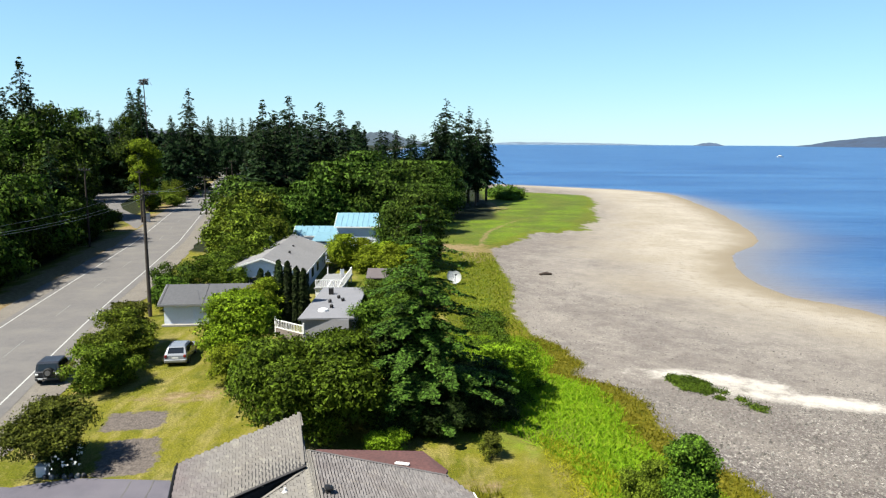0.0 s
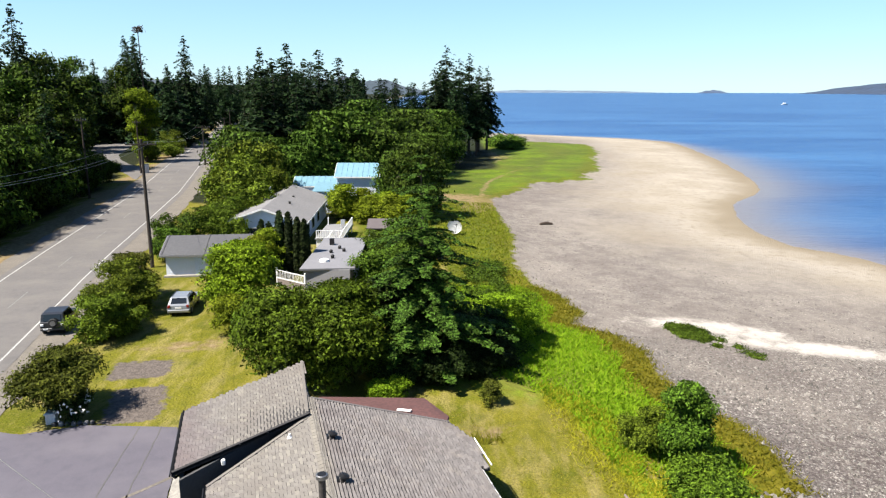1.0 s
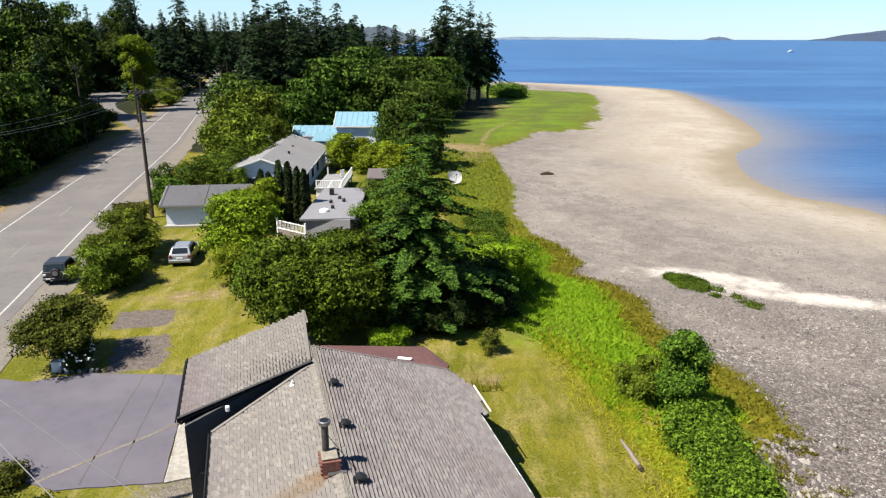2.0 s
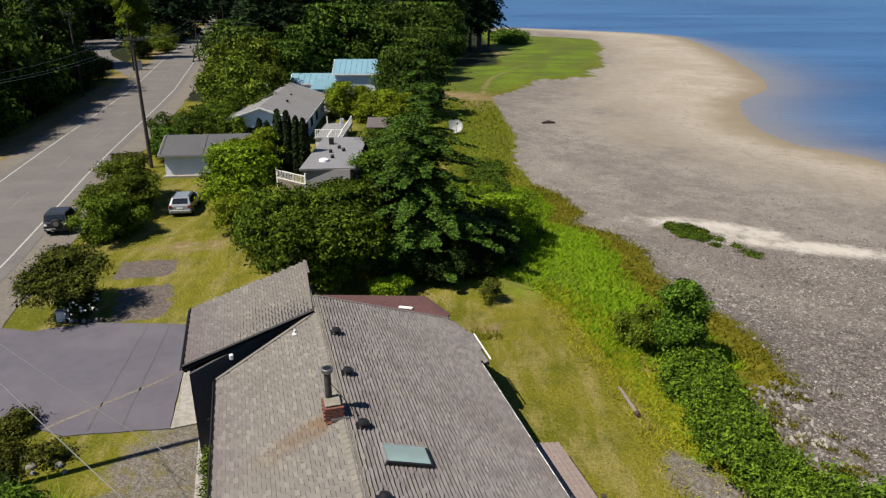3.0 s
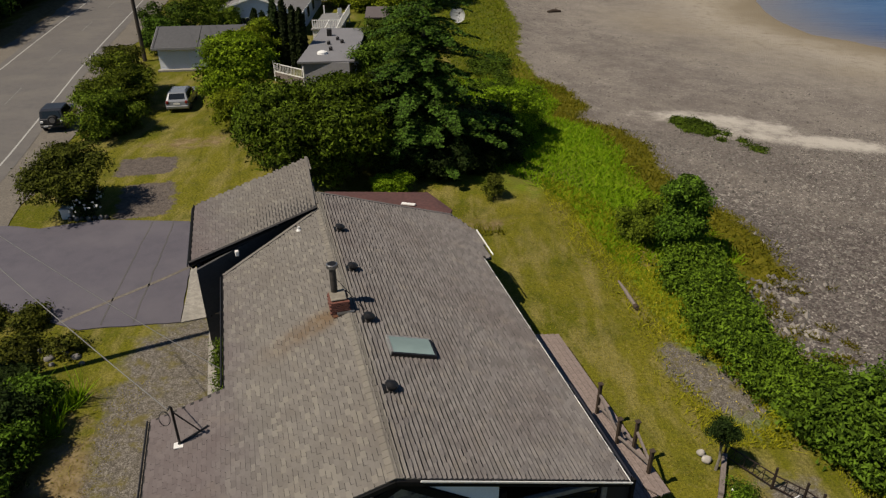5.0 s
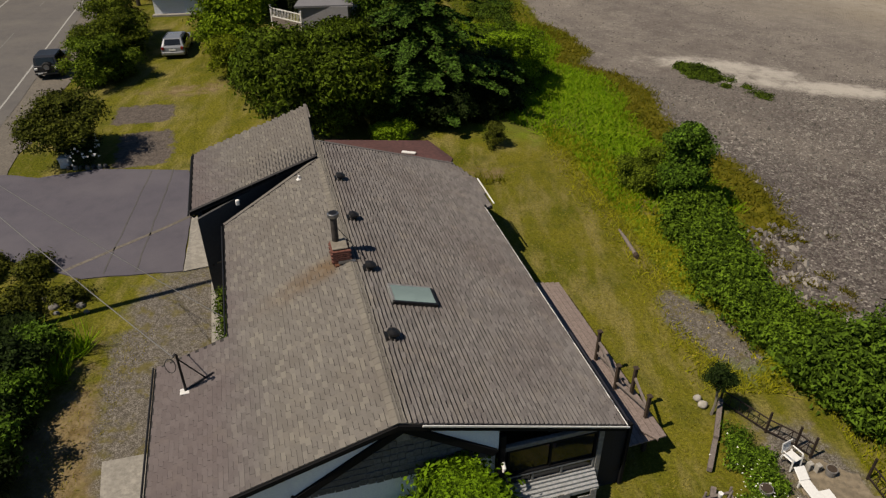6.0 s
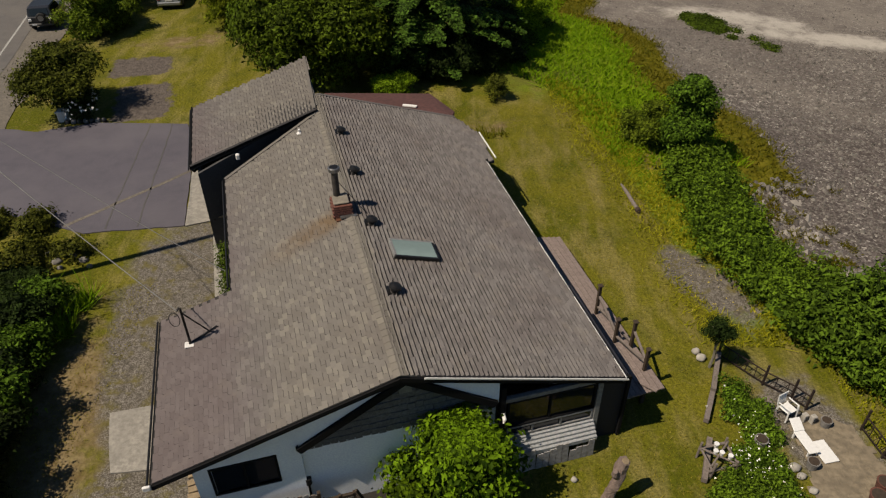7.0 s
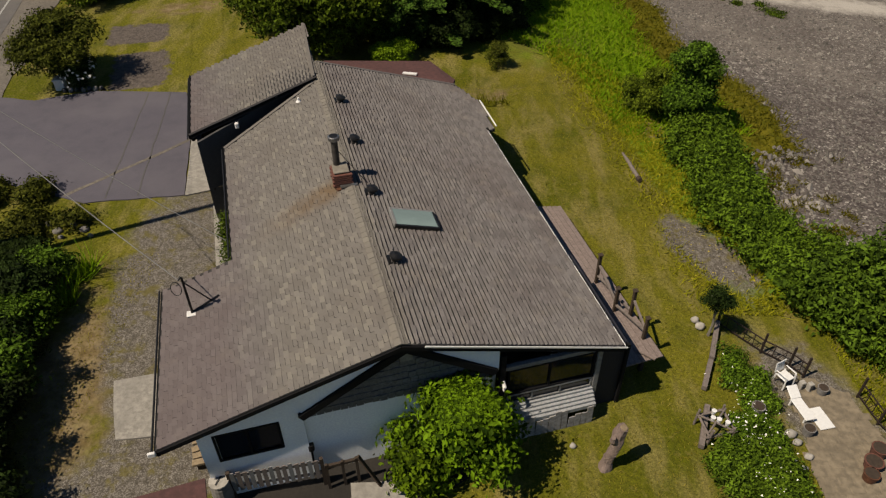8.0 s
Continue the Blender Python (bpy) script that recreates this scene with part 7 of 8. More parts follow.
for i, (x, y, h) in enumerate(((-18.2, 67.2, 5.2), (-17.4, 67.0, 5.0), (-16.3, 66.8, 6.2), (-15.4, 66.7, 6.1), (-14.5, 66.6, 5.6), (-13.8, 66.5, 5.4))):
    column_tree(x, y, h, 0.62, 60 + i)

# dark shrubs along the landward side of the yard
for i, (x, y, h, r, mt) in enumerate(((-16.9, 19.4, 0.9, 1.0, DARKLEAF), (-15.4, 18.3, 1.3, 1.0, HEDGE), (-15.3, 16.6, 2.0, 1.1, DARKLEAF), (-14.9, 15.6, 1.6, 0.9, HEDGE), (-14.8, 14.2, 2.0, 1.1, DARKLEAF), (-14.4, 12.9, 2.2, 1.1, HEDGE), (-14.2, 11.6, 2.4, 1.2, DARKLEAF), (-13.7, 10.2, 2.4, 1.2, DARKLEAF), (-13.0, 8.8, 2.3, 1.1, DARKLEAF), (-17.2, 16.8, 2.4, 1.5, DARKLEAF), (-16.6, 14.0, 2.6, 1.5, DARKLEAF))):
    broadleaf("garden_shrub", pose(x, y, 0), h, r, mt, "dark leafy shrub along the edge of the yard", "shrub", n=1800, leaf=0.22, lobes=12, seed=140 + i, low=0.02, group="shrubs along the yard")

# woods on the landward side of the road and along the coast
fir_a = conifer("fir_tree", pose(-34.0, 132, 0), 25.0, 8.2, FAR_FIR, "tall dark green fir in the coastal wood", 101, 0.03, n_whorl=40, per=8, steps=9, spray=0.9, droop=0.45, group="firs of the wood", fan=7, power=0.72, ragged=0.5, jitter=1.8, tilt=0.55)
fir_b = conifer("fir_tree", pose(-29.9, 136, 0), 26.5, 7.2, FAR_FIR, "tall dark green fir in the coastal wood", 102, 0.03, n_whorl=40, per=8, steps=9, spray=0.9, droop=0.5, ragged=0.55, group="firs of the wood", fan=7, power=0.66, jitter=1.8, tilt=0.55)
pine = conifer("shore_fir", pose(0.5, 192, 0), 29.0, 7.4, FAR_FIR, "tall fir with a bare trunk on the point", 103, 0.24, n_whorl=28, per=8, steps=9, spray=0.95, droop=0.4, ragged=0.5, power=0.55, group="firs on the point", fan=8, jitter=1.6, tilt=0.55)
bl = broadleaf("alder_tree", pose(-18.1, 122, 0), 14.0, 7.0, FAR_LEAF, "broad leafy tree in the coastal wood", n=3500, leaf=1.02, lobes=26, seed=104, low=0.02, group="leafy trees of the wood")
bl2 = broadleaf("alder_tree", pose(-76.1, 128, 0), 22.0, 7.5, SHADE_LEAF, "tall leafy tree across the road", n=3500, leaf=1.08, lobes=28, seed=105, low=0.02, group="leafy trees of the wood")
shrub_far = broadleaf("thicket_shrub", pose(-27.6, 92, 0), 7.2, 3.9, SUNNY, "dense leafy shrub beside the road", "shrub", n=1900, leaf=0.62, lobes=18, seed=106, low=0.02, group="roadside thicket")
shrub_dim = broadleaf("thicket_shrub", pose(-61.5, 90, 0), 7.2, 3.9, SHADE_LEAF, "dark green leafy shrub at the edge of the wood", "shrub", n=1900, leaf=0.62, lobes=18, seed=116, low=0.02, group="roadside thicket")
yel_far = broadleaf("thicket_shrub", pose(-14.4, 97, 0), 4.9, 2.6, YELLOW, "yellow-green leafy shrub by the blue-roofed house", "shrub", n=2600, leaf=0.42, lobes=14, seed=107, low=0.02, group="roadside thicket")


# the woods keep clear of the road on either hand
LEFT_EDGE = curve(((60, -45.5), (88, -54.5), (109, -59), (128, -61.5), (140, -63), (172, -71), (224, -81), (300, -99), (420, -140)))
RIGHT_EDGE = curve(((60, -27), (85, -29.0), (95, -31.6), (105, -34.8), (125, -41.0), (150, -49), (200, -62), (280, -83), (420, -125)))


def plant_all(rows, protos, seed, wide=1.0, clear=None):
    """Copies of the prototypes (object, height, radius) at x, y with a height; clear: -1 or 1 keeps them left or right of the road."""
    rnd = random.Random(seed)
    for x, y, h in rows:
        src, h0, r0 = rnd.choice(protos)
        s = h / h0
        w = wide * max(0.7, min(1.5, s ** 0.75)) * rnd.uniform(0.9, 1.12)
        if clear == -1:
            x = min(x, float(LEFT_EDGE(y)) - r0 * w * 0.85)
        elif clear == 1:
            x = max(x, float(RIGHT_EDGE(y)) + r0 * w * 0.95)
        copy_thing(src, spot(x, y, w, s, rnd.uniform(0, 360)))


DIM_SHRUBS = ((shrub_dim, 7.2, 3.9),)
FIRS, LEAFY, SHRUBS, YELLOWS = ((fir_a, 25.0, 8.2), (fir_b, 26.5, 7.2)), ((bl, 14.0, 7.0), (bl2, 22.0, 7.5)), ((shrub_far, 7.2, 3.9),), ((yel_far, 4.9, 2.6),)
plant_all(((7.2, 205, 27.6), (13.0, 214, 24.5), (-2.4, 186, 23.2), (3.0, 180, 22.7), (10.3, 210, 24.4), (-5.4, 198, 19.8), (4.4, 200, 26.0), (9.0, 196, 21.0), (-8.5, 184, 19.5), (-1, 202, 25)), ((pine, 29.0, 7.4),), 1, 0.9)
plant_all(((-30.4, 126, 22.8), (-31.2, 120, 21.4), (-26.4, 150, 26.1), (-27.9, 142, 23.4), (-23.6, 160, 24.9), (-24.8, 150, 21.7), (-23.2, 190, 23.3), (-12.6, 185, 20.8), (-8.2, 195, 19.8), (-16.3, 170, 17.5), (-26.1, 125, 21.0), (-19.5, 140, 18.0), (-35, 124, 19), (-34.5, 139, 22), (-36.5, 152, 23), (-21, 175, 20), (-33, 145, 24), (-30, 160, 24), (-36, 165, 22), (-14, 160, 17), (-28, 175, 22), (-18, 200, 21), (-40, 178, 22), (-14, 205, 20), (-11, 215, 19), (-18, 216, 21), (-26, 205, 22)), FIRS, 2, 1.15, 1)
plant_all(((-89.6, 150, 34.4), (-96.3, 150, 31.7), (-127.6, 230, 29.7), (-110, 248, 35), (-105.5, 245, 35.5), (-92, 255, 35.5), (-112, 365, 29.6), (-125, 375, 30), (-113, 378, 29.2), (-92.9, 240, 24.2), (-96, 250, 24), (-93.1, 165, 22.7), (-108, 180, 26), (-112, 312, 24), (-110, 330, 26), (-118, 260, 26), (-104, 280, 25), (-86, 222, 25), (-88, 235, 22), (-104, 165, 25), (-115, 200, 26)), FIRS, 3, 0.95)
plant_all(((-15.7, 140, 15.5), (-22, 117, 11.0), (-11.6, 121, 11.0), (-10, 130, 12.5), (-0.9, 168, 13.0), (-24.6, 113, 9.0), (-7.9, 150, 13.5), (-2.9, 137, 9.5), (-29, 114, 10), (-34, 112, 11), (-36.6, 125, 11.4), (-4, 160, 11), (-16, 128, 12)), LEAFY[:1], 4, 0.9, 1)
plant_all(((-3.6, 98, 10.4), (-7.2, 102, 9)), LEAFY[:1], 14, 0.66)
plant_all(((-66.4, 120, 17.5), (-75.7, 122, 19.6), (-70, 108, 16), (-106, 202, 20), (-114, 215, 22), (-90, 140, 22), (-80, 130, 17), (-88, 156, 25), (-125, 241, 28), (-109, 243, 26)), LEAFY[1:], 5, 0.9, -1)
plant_all(((-63.5, 112, 17.5), (-78, 128, 21), (-84, 135, 23), (-76, 100, 19), (-82, 118, 21.5), (-94, 160, 29), (-101, 162, 29), (-117, 239, 27), (-81, 142, 20), (-86, 150, 21), (-103, 240, 35), (-107.5, 244, 33.5)), FIRS, 12, 0.95, -1)
plant_all(((-31.2, 96, 9.0), (-29.2, 102, 10.5), (-28, 104, 9.5), (-28.1, 94, 7.2), (-30.4, 88, 6.4), (-27.5, 101, 7), (-26.1, 97, 7.0), (-33.0, 99, 8), (-33, 94, 7.0), (-35, 106, 8), (-33.5, 103, 8.5), (-38, 107, 5.2), (-40, 113, 5.4), (-42, 119, 5.2), (-44, 126, 5.0), (-47.5, 138, 4.5)), SHRUBS, 6, 0.9, 1)
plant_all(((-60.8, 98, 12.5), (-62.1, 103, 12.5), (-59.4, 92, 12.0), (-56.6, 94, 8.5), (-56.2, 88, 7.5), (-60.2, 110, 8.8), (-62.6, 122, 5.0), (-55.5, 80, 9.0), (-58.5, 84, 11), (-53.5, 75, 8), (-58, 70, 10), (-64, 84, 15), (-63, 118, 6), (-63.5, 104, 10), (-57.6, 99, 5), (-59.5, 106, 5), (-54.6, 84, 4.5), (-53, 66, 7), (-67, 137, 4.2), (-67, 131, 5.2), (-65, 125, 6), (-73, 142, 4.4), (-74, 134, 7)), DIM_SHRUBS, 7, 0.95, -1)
plant_all(((-74, 190, 4.6), (-78, 200, 6), (-82, 212, 6), (-79, 186, 5), (-75.6, 179, 4.0)), SHRUBS, 17, 0.9)
plant_all(((-11.6, 98.5, 4.1), (-8.4, 96, 4.0), (-6.5, 92, 4.2), (-10, 94, 3.7), (-4.5, 94, 3.9), (-3.0, 84, 2.4), (-1.8, 78, 1.9)), YELLOWS, 8)
shrub_dark = broadleaf("thicket_shrub", pose(-6.0, 62, 0), 3.6, 2.4, HEDGE, "dark leafy shrub between the gardens", "shrub", n=2400, leaf=0.34, lobes=16, seed=118, low=0.02, group="roadside thicket")
plant_all(((-7.4, 72, 3.2), (-3.0, 66, 3.0), (-1.6, 58, 2.4), (-4.5, 54, 3.5), (-4, 75, 4.0)), ((shrub_dark, 3.6, 2.4),), 9, 0.95)
broadleaf("birch_tree", pose(-75.4, 176, 0), 18.5, 3.5, BRIGHT, "light green leafy tree beside the side road", n=8500, leaf=0.62, lobes=28, seed=110, low=0.03)
plant_all(((-112, 425, 31), (-104, 412, 28), (-98, 398, 26), (-122, 446, 32), (-108, 440, 31), (-92, 382, 24), (-88, 362, 23), (-117, 432, 30), (-130, 455, 32), (-138, 438, 30), (-145, 441, 31), (-152, 447, 30), (-140, 300, 26), (-150, 318, 27), (-134, 288, 25)), FIRS, 18, 1.1)

nest = thing("nest_platform", pose(-100.6, 238, 0), "dark stick nest on a tall bare snag above the firs", "nest")
part("snag", tube(bmesh.new(), ((0.8, 0, 0), (0.3, 0, 20), (0, 0, 36.2)), (0.4, 0.25, 0.12), 7), POLE_WOOD, nest)
rng = np.random.default_rng(91)
bm = bmesh.new()
for k in range(70):
    a, z = rng.uniform(0, 6.28), rng.uniform(36.2, 38.0)
    c = Vector((rng.normal() * 0.75, rng.normal() * 0.75, z))
    d = Vector((math.cos(a), math.sin(a), rng.normal() * 0.35)) * rng.uniform(0.4, 0.9)
    tube(bm, (c - d, c + d), 0.09, 4)
part("stick_nest", bm, DARK_WOOD, nest)

# distant woods beyond what can be told apart
rng = np.random.default_rng(200)
n_far = 420
FY = rng.uniform(225, 700, n_far)
FX = np.where(rng.random(n_far) < 0.55, -95 - (FY - 240) * 0.33 - rng.random(n_far) * 160, -28 - (FY - 240) * 0.06 - rng.random(n_far) * 40)
keep_far = (np.abs(FX - ROAD_MID(FY)) > 13) & (FX < PLANTS_END(FY) - 12)
FX, FY = FX[keep_far], FY[keep_far]
PP, NN, SS = [], [], []
for x, y in zip(FX, FY):
    h, r = rng.uniform(15, 24), rng.uniform(3.6, 5.6)
    m_ = 120
    f = rng.random(m_) ** 0.8
    a = rng.random(m_) * 6.283
    rad = r * (1 - f) ** 0.8 * rng.uniform(0.6, 1.1, m_) * (0.8 + 0.3 * np.sin(f * 40))
    PP.append(np.stack([x + rad * np.cos(a), y + rad * np.sin(a), 0.5 + f * h + 30 * np.clip((y - 420) / 980, 0, 1) ** 2], 1))
    NN.append(np.stack([np.cos(a) * 0.6, np.sin(a) * 0.6, np.ones(m_)], 1) + rng.normal(size=(m_, 3)) * 0.3)
    SS.append(rng.uniform(1.4, 2.8, m_) * (1.1 - 0.5 * f))
tagged(new("far_woods", leaves("far_woods", np.concatenate(PP), np.concatenate(NN), np.concatenate(SS), FAR_FIR, rng, 1.4, 0.9)), "dark conifer woods in the distance", "woods", kind="stuff")


# ---------------------------------------------------------------- undergrowth
def tufts(name, keep, box, n, hgt, wid, material, label, seed, z_at=None, lean=0.5, category="grass"):
    """Upright blades over a stretch of ground, as one mesh."""
    rng = np.random.default_rng(seed)
    x = rng.uniform(box[0], box[1], n * 3)
    y = rng.uniform(box[2], box[3], n * 3)
    ok = keep(x, y, rng)
    x, y = x[ok][:n], y[ok][:n]
    k = len(x)
    z = ground_z(x, y)
    a = rng.random(k) * 6.283
    h = hgt * rng.uniform(0.5, 1.3, k)
    lx, ly = rng.normal(size=k) * lean * h, rng.normal(size=k) * lean * h
    w = wid * rng.uniform(0.6, 1.4, k)
    cx, cy = np.cos(a) * w / 2, np.sin(a) * w / 2
    V = np.stack([np.stack([x - cx, y - cy, z - 0.03], 1), np.stack([x + cx, y + cy, z - 0.03], 1), np.stack([x + lx + cx * 0.3, y + ly + cy * 0.3, z + h], 1), np.stack([x + lx - cx * 0.3, y + ly - cy * 0.3, z + h], 1)], 1).reshape(-1, 3)
    return tagged(new(name, mesh_from(name, V, np.arange(4 * k).reshape(k, 4), material)), label, category, kind="stuff")


def ground_z(x, y):
    j = np.clip(np.searchsorted(gx, x) - 1, 0, len(gx) - 2)
    i = np.clip(np.searchsorted(gy, y) - 1, 0, len(gy) - 2)
    u = (x - gx[j]) / (gx[j + 1] - gx[j])
    v = (y - gy[i]) / (gy[i + 1] - gy[i])
    return (GZ[i, j] * (1 - u) + GZ[i, j + 1] * u) * (1 - v) + (GZ[i + 1, j] * (1 - u) + GZ[i + 1, j + 1] * u) * v


def noise_patch(x, y):
    return np.array([noise.noise((a * 0.9, b * 0.9, 5.0)) for a, b in zip(x, y)])


def thicket(name, places, material, label, seed, leaf=0.2, per=420, h=1.1, r=0.95):
    """Low overlapping shrubs that cannot be told apart, as one mesh."""
    rng = np.random.default_rng(seed)
    PP, NN, SS, FF = [], [], [], []
    per, leaf = int(per * 2.6), leaf * 0.56
    for x, y in places:
        hh, r_ = h * rng.uniform(0.6, 1.3), r * rng.uniform(0.7, 1.3)
        P, N, form = sprigs(rng, [(x + rng.normal() * 0.1, y, hh * 0.45, r_, hh * 0.55 / r_), (x + rng.normal() * r_ * 0.6, y + rng.normal() * r_ * 0.6, hh * 0.5, r_ * 0.45, hh * 0.55 / r_)], per, leaf, 0.3, 18)
        P[:, 2] = np.maximum(P[:, 2], 0.03) + float(ground_z(np.array([x]), np.array([y]))[0])
        PP.append(P)
        NN.append(N)
        FF.append(form)
        SS.append(leaf * rng.uniform(0.6, 1.4, per))
    return tagged(new(name, leaves(name, np.concatenate(PP), np.concatenate(NN), np.concatenate(SS), material, rng, form=np.concatenate(FF))), label, "undergrowth", kind="stuff")


rng = np.random.default_rng(300)
strip = []
for y in np.arange(14.2, 30.0, 0.55):
    x0 = np.interp(y, (8, 13, 16, 19, 22.5, 25.5, 28, 30), (17.5, 15.6, 13.2, 12.1, 11.3, 11.0, 11.2, 11.4))
    x1 = np.interp(y, (8, 13, 16, 19, 22.5, 25.5, 28, 30), (19.5, 18.0, 16.2, 14.6, 13.0, 13.0, 13.0, 12.6))
    for x in np.arange(x0 + 0.4, x1 - 0.2, 0.85):
        strip.append((x + rng.normal() * 0.2, y + rng.normal() * 0.2))
thicket("bank_thicket", strip, BRAMBLE, "dense green bramble thicket along the bank", 301, 0.19, 560, 1.25, 0.8)
thicket("bank_thicket", [(14.7 + rng.normal() * 0.8, 16.6 + rng.normal() * 0.8) for _ in range(18)], HEDGE, "tall green bushes above the patio", 306, 0.24, 560, 2.1, 1.1)
thicket("roadside_thicket", [(-18.0 - rng.random() * 3.5, 22.8 + rng.random() * 1.8) for _ in range(9)] + [(-15.8 - rng.random() * 3, 20.9 + rng.random() * 1.2) for _ in range(6)] + [(-16.2 - rng.random() * 4.0, 9.5 + rng.random() * 11) for _ in range(30)], OLIVE, "scrubby olive garden shrubs beside the driveway", 302, 0.2, 300, 0.55, 0.55)
thicket("garden_bed", [(9.65 + rng.normal() * 0.3, 13.4 + rng.normal() * 0.75) for _ in range(15)], BRAMBLE, "leafy flower bed inside timber edging", 303, 0.11, 260, 0.5, 0.32)
thicket("garden_bed", [(8.8 + rng.normal() * 0.75, 9.8 + rng.normal() * 0.7) for _ in range(22)], BRAMBLE, "leafy shrubs with white blossom beside the patio", 304, 0.12, 380, 0.85, 0.38)
thicket("garden_bed", [(9.25 + rng.normal() * 0.5, 11.5 + rng.normal() * 0.55) for _ in range(10)], BRAMBLE, "leafy plants round the rustic bench", 311, 0.11, 240, 0.42, 0.32)
thicket("shore_scrub", [(4.5 + rng.normal() * 1.5, 44 + rng.random() * 28) for _ in range(44)], HEDGE, "low green scrub along the top of the beach", 305, 0.2, 260, 0.7, 0.9)
thicket("house_creeper", [tuple((HOUSE @ Vector((-4.5 - 0.25 * rng.random(), 9.5 + rng.random() * 4.2, 0)))[:2]) for _ in range(9)], HEDGE, "green plants along the house wall", 307, 0.14, 200, 0.7, 0.3)
thicket("point_scrub", [(17 + rng.random() * 8, 218 + rng.random() * 22) for _ in range(26)], HEDGE, "low scrub under the firs on the point", 308, 0.7, 220, 2.2, 2.4)
thicket("algae_patch", [(18.7 + 1.7 * u + rng.normal() * 0.45, 52.2 - 2.2 * u + rng.normal() * 0.8) for u in rng.random(60)] + [(20.4 + rng.random() * 3.2, 45.6 + rng.random() * 3.4) for _ in range(4)], HEDGE, "green salt-marsh patch on the gravel", 309, 0.16, 160, 0.1, 0.45)

P = np.stack([rng.normal(9.0, 0.42, 130), rng.normal(10.8, 1.3, 130), rng.uniform(0.55, 1.0, 130)], 1)
tagged(new("white_blossom", leaves("white_blossom", P, rng.normal(size=(130, 3)) * 0.4 + np.array([0, -0.3, 1]), rng.uniform(0.03, 0.075, 130), WHITE_PETAL, rng, 1.0, 0.9)), "scattered white blossom over the flower bed", "blossom", kind="stuff")

tufts("weeds", lambda x, y, r: (x > LAWN_ENDS(y) - 0.3 + r.normal(size=x.shape) * 0.5) & (x < LAWN_ENDS(y) + 2.6) & (y > 16.5) & (np.hypot((x - 10.25 + 0.36 * (y - 20.2)) / 0.85, (y - 20.2) / 2.3) > 1 + 0.3 * r.random(x.shape)) & (r.random(x.shape) < 0.85), (6, 14, 12, 40), 20000, 0.14, 0.05, WEED, "yellow-green weeds along the lawn edge", 310, lean=1.1)
tufts("lush_grass", lambda x, y, r: (x > LAWN_ENDS(y) + 0.5) & (x < PLANTS_END(y) - 2.2) & (r.random(x.shape) < 0.9), (0, 15, 29, 62), 16000, 0.26, 0.09, LUSH, "lush green grass on the bank", 311, lean=0.9)
tufts("marsh_grass", lambda x, y, r: (x > PLANTS_END(y) - 2.6 + r.normal(size=x.shape) * 0.6) & (x < PLANTS_END(y) + 0.2 + r.normal(size=x.shape) * 0.35), (5, 20, 17, 62), 11000, 0.2, 0.08, MARSH, "olive marsh grass at the top of the beach", 312, lean=1.1)
tufts("strand_grass", lambda x, y, r: (x > PLANTS_END(y) - 1.2) & (x < PLANTS_END(y) + 3.0) & (noise_patch(x, y) > 0.12), (13, 20, 17, 28), 6000, 0.13, 0.07, MARSH, "ochre tufts of grass between the shore rocks", 341, lean=1.2)
tufts("rough_grass", lambda x, y, r: (x > 13.4 - 0.05 * (y - 9)) & (x < 17.5), (11.5, 17.5, 8, 18), 9000, 0.15, 0.05, WEED, "rough yellow-green grass behind the patio", 315)
on_plot = lambda x, y, r: (x < LAWN_ENDS(y) + 0.5) & ((x + 1.22) * 0.962 + (y - 10.61) * 0.272 > 6.6) | ((y < 10.4 + 0.28 * (x + 1.2)) & (x > -0.5) & (x < 8.2)) | ((x > -13.6) & (x < -11.6) & (y < 20))
tufts("lawn_grass", lambda x, y, r: on_plot(x, y, r) & (r.random(x.shape) < 0.9), (-14, 10.5, 7.0, 36), 30000, 0.05, 0.032, DRY, "dry golden grass of the lawn", 330, lean=1.3)
tufts("meadow_grass", lambda x, y, r: (x < PLANTS_END(y) - 0.3 + r.normal(size=x.shape) * 0.4) & (x > 0.5 - 0.04 * (y - 60)), (-2, 11, 58, 112), 9000, 0.2, 0.12, MEADOW, "olive meadow grass along the top of the beach", 331, lean=0.9)
tufts("blade_plants", lambda x, y, r: noise_patch(x, y) > 0.05, (-17.2, -13.9, 13.2, 19.2), 2600, 0.75, 0.05, LUSH, "clumps of bright green sword-shaped leaves", 340, lean=0.55, category="plants")
tufts("bed_plants", lambda x, y, r: (np.hypot((x - 2.3) / 1.0, (y - 32.4) / 0.4) < 1), (0, 5, 31, 34), 350, 0.5, 0.05, MARSH, "withered plants at the corner of the house", 314)
P = np.stack([rng.normal(10.1, 0.7, 200), rng.uniform(17.5, 29, 200), rng.uniform(0.22, 0.34, 200)], 1)
tagged(new("yellow_flowers", leaves("yellow_flowers", P, rng.normal(size=(200, 3)) * 0.3 + np.array([0, 0, 1]), rng.uniform(0.04, 0.08, 200), YELLOW_PETAL, rng, 1.0, 0.9)), "small yellow flowers among the weeds", "flowers", kind="stuff")


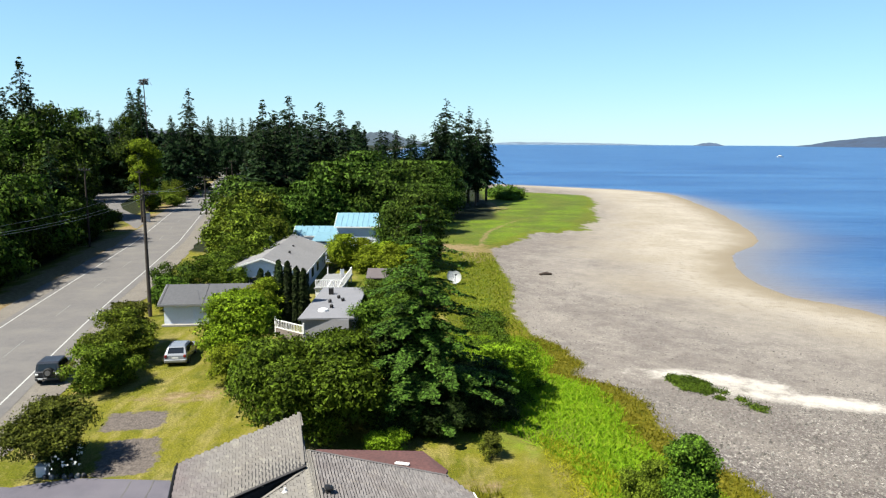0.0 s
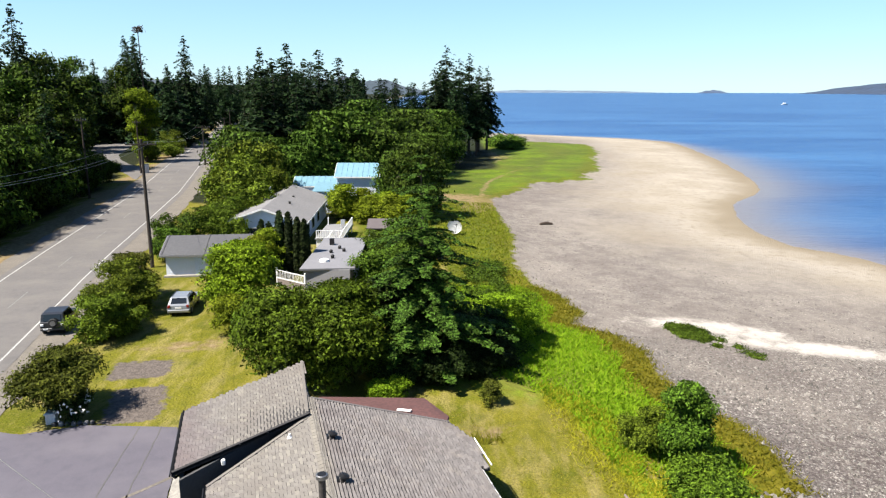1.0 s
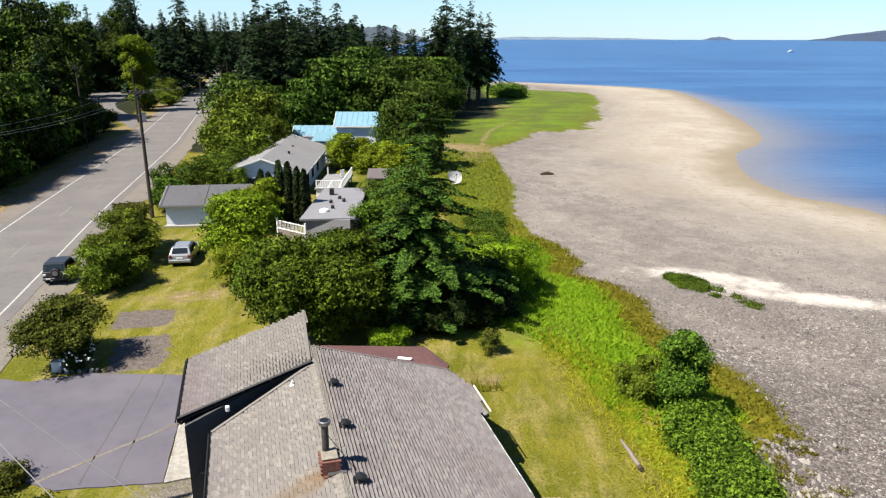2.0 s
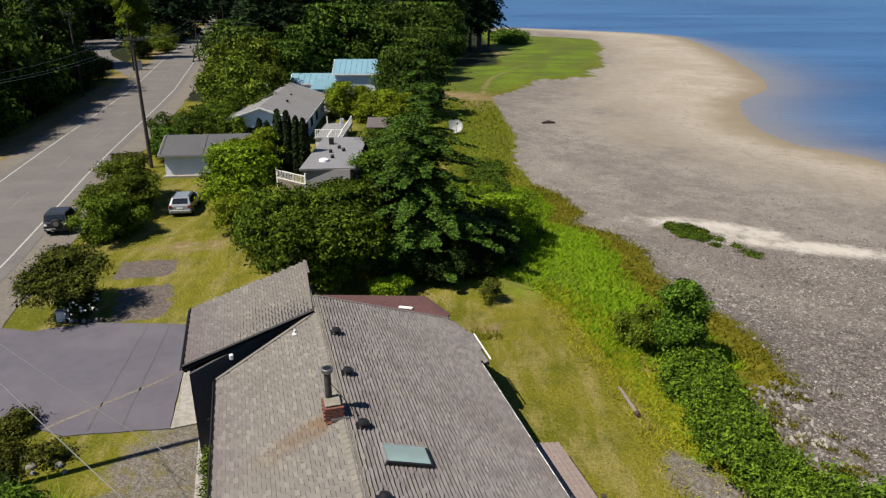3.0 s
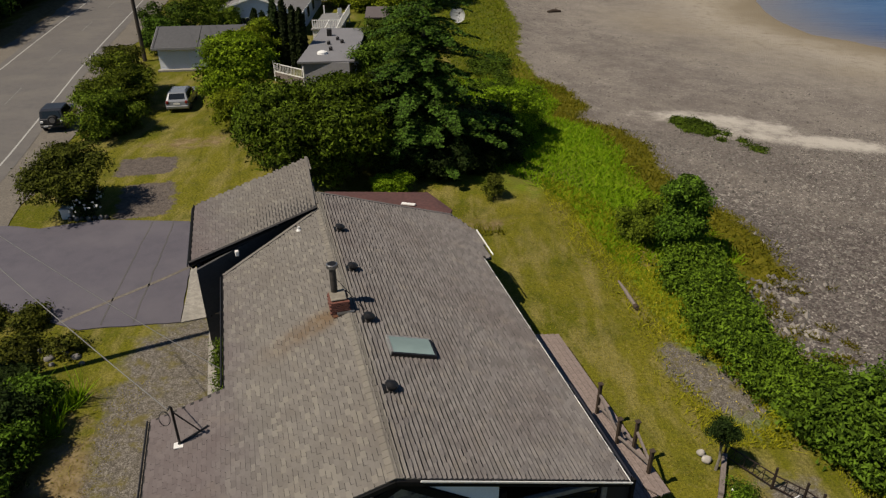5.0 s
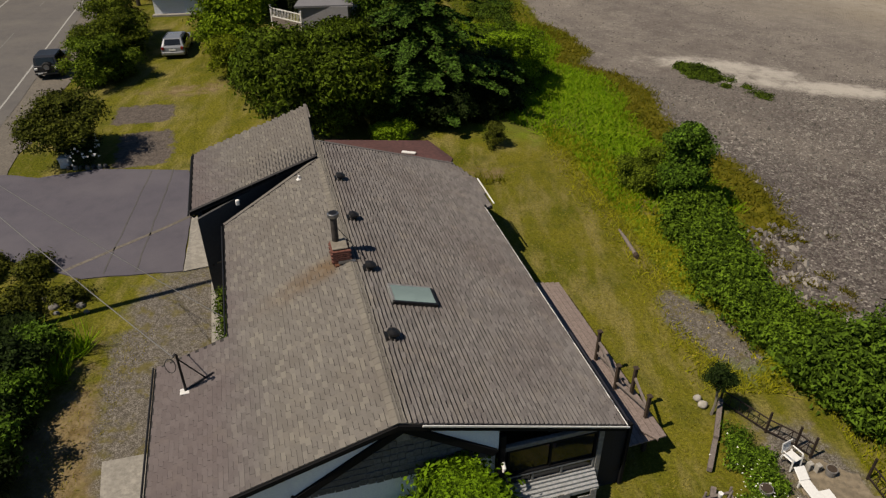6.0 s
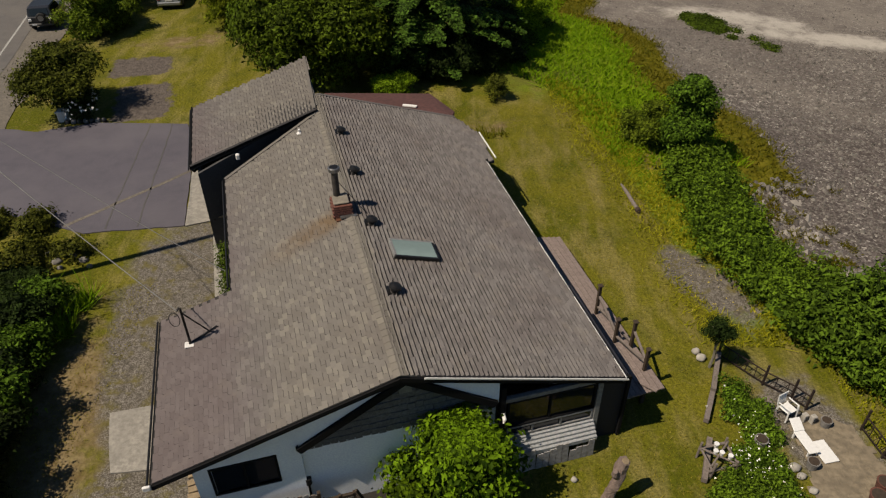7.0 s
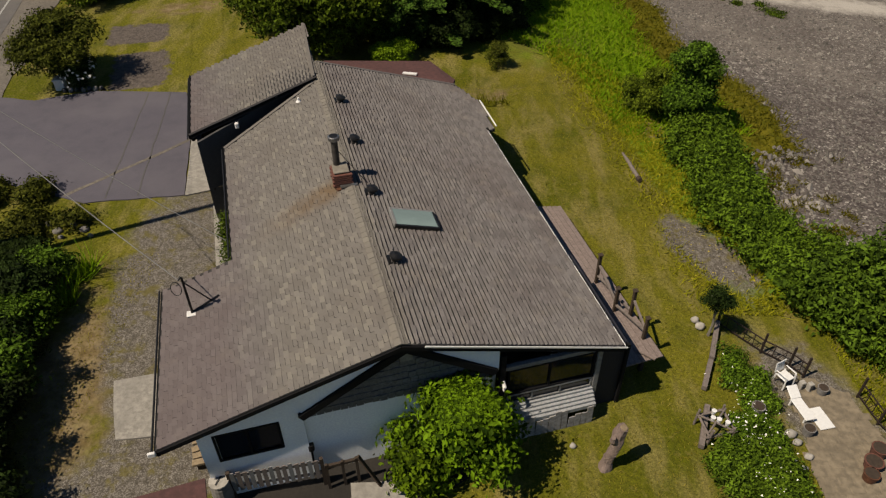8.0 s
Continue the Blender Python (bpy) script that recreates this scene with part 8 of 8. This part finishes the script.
def pebbles(name, n, box, size, material, label, seed, keep):
    rng = np.random.default_rng(seed)
    x, y = rng.uniform(box[0], box[1], n), rng.uniform(box[2], box[3], n)
    ok = keep(x, y)
    x, y = x[ok], y[ok]
    k = len(x)
    base = np.array([(1, 0, 0), (0, 1, 0), (-1, 0, 0), (0, -1, 0), (0, 0, 0.8)], dtype=float)
    s = size * rng.uniform(0.4, 1.5, k) ** 1.5
    a = rng.random(k) * 6.283
    c, sn_ = np.cos(a), np.sin(a)
    V = np.repeat(base[None], k, 0) * (s[:, None, None] * rng.uniform(0.6, 1.2, (k, 5, 1)))
    V = np.stack([V[..., 0] * c[:, None] - V[..., 1] * sn_[:, None] * 0.7, V[..., 0] * sn_[:, None] + V[..., 1] * c[:, None] * 0.7, V[..., 2]], -1)
    V += np.stack([x, y, ground_z(x, y) - 0.01], 1)[:, None, :]
    F = np.array([(0, 1, 4), (1, 2, 4), (2, 3, 4), (3, 0, 4)])
    F = (F[None] + (np.arange(k) * 5)[:, None, None]).reshape(-1, 3)
    return tagged(new(name, mesh_from(name, V.reshape(-1, 3), F, material)), label, "pebbles", kind="stuff")


def pebble_mat(name, a, b):
    n = Nodes(name)
    c = n.mix(n.island(), a, b)
    return n.done(c, 0.9, normal=n.bump(n.noise(30, 3), 0.3, 0.01), spec=0.2)


on_beach = lambda x, y: (x > PLANTS_END(y) - 0.2) & (ellipse(x, y, 21.0, 52.9, 6.0, 1.9, -14) < 0.45) & (ellipse(x, y, 27.5, 48.2, 8.5, 1.7, -14) < 0.45)
pebbles("beach_pebbles", 30000, (13, 34, 14, 50), 0.07, pebble_mat("pebbles_grey", (0.11, 0.1, 0.09), (0.3, 0.275, 0.25)), "grey beach pebbles and stones", 320, on_beach)
pebbles("beach_stones", 1500, (13, 30, 14, 46), 0.12, pebble_mat("pebbles_mixed", (0.1, 0.09, 0.08), (0.42, 0.39, 0.35)), "larger scattered beach stones", 321, on_beach)
pebbles("beach_cobbles", 9000, (8, 45, 50, 105), 0.075, pebble_mat("pebbles_far", (0.11, 0.1, 0.09), (0.3, 0.27, 0.24)), "scattered cobbles on the tidal flat", 322, lambda x, y: on_beach(x, y) & (SEA_BEGINS(y) - x > 26))
pebbles("bank_rocks", 2600, (11, 21, 12, 32), 0.17, pebble_mat("rocks_bank", (0.14, 0.125, 0.115), (0.48, 0.44, 0.4)), "grey rocks along the foot of the bank", 323, lambda x, y: (x > PLANTS_END(y) - 1.9) & (x < PLANTS_END(y) + 2.2) & (y < 28))


# ---------------------------------------------------------------- shingles, last
LP, RP = list(LEFT_OUT), list(RIGHT_OUT)
lay_shingles((0, 0.0, RIDGE - 0.005), (-cs, 0, -sn), (0, 1, 0), int(6.8 / TAB_H / 1.0), int(15.6 / TAB_W) + 1, lambda p: inside(p.x, p.y + 0.1, LP), roof_left, 280, False)
lay_shingles((0, 0.0, RIDGE), (cs, 0, -sn), (0, 1, 0), int(7.5 / TAB_H), int(17.3 / TAB_W) + 1, lambda p: inside(p.x, p.y + 0.1, RP), roof_right, 280, True)
g_down = Vector((-5.4, 0, -1.14))
GP = [(a[0], a[1]) for a in (G_TOP_N, G_TOP_F, G_LOW_F, G_LOW_N)]
lay_shingles((0.12, 13.8, 5.09), g_down, (0, 1, 0), int(5.9 / TAB_H), int(7.6 / TAB_W), lambda p: inside(p.x, p.y, GP) and inside(p.x, p.y - 0.1, GP), garage_roof, 250, False)

# paving stones of the patio
paver_me = bpy.data.meshes.new("paver")
boxed((0, 0, 0), (0.38, 0.25, 0.05), bevel=0.012).to_mesh(paver_me)
paver_me.materials.append(PAVER)
rnd = random.Random(21)
for i in range(26):
    for j in range(26):
        p = Vector((10.2 + j * 0.42 + 0.21 * (i % 2), 7.6 + i * 0.28))
        p = Vector((p.x - (p.y - 8) * 0.05, p.y))
        if inside(p.x, p.y, PATIO):
            child("paver", paver_me, patio, "", pose(p.x, p.y, 0.016 + rnd.uniform(-0.006, 0.006), rnd.uniform(-1, 1), rnd.uniform(-1, 1), rnd.uniform(-4, 4)))
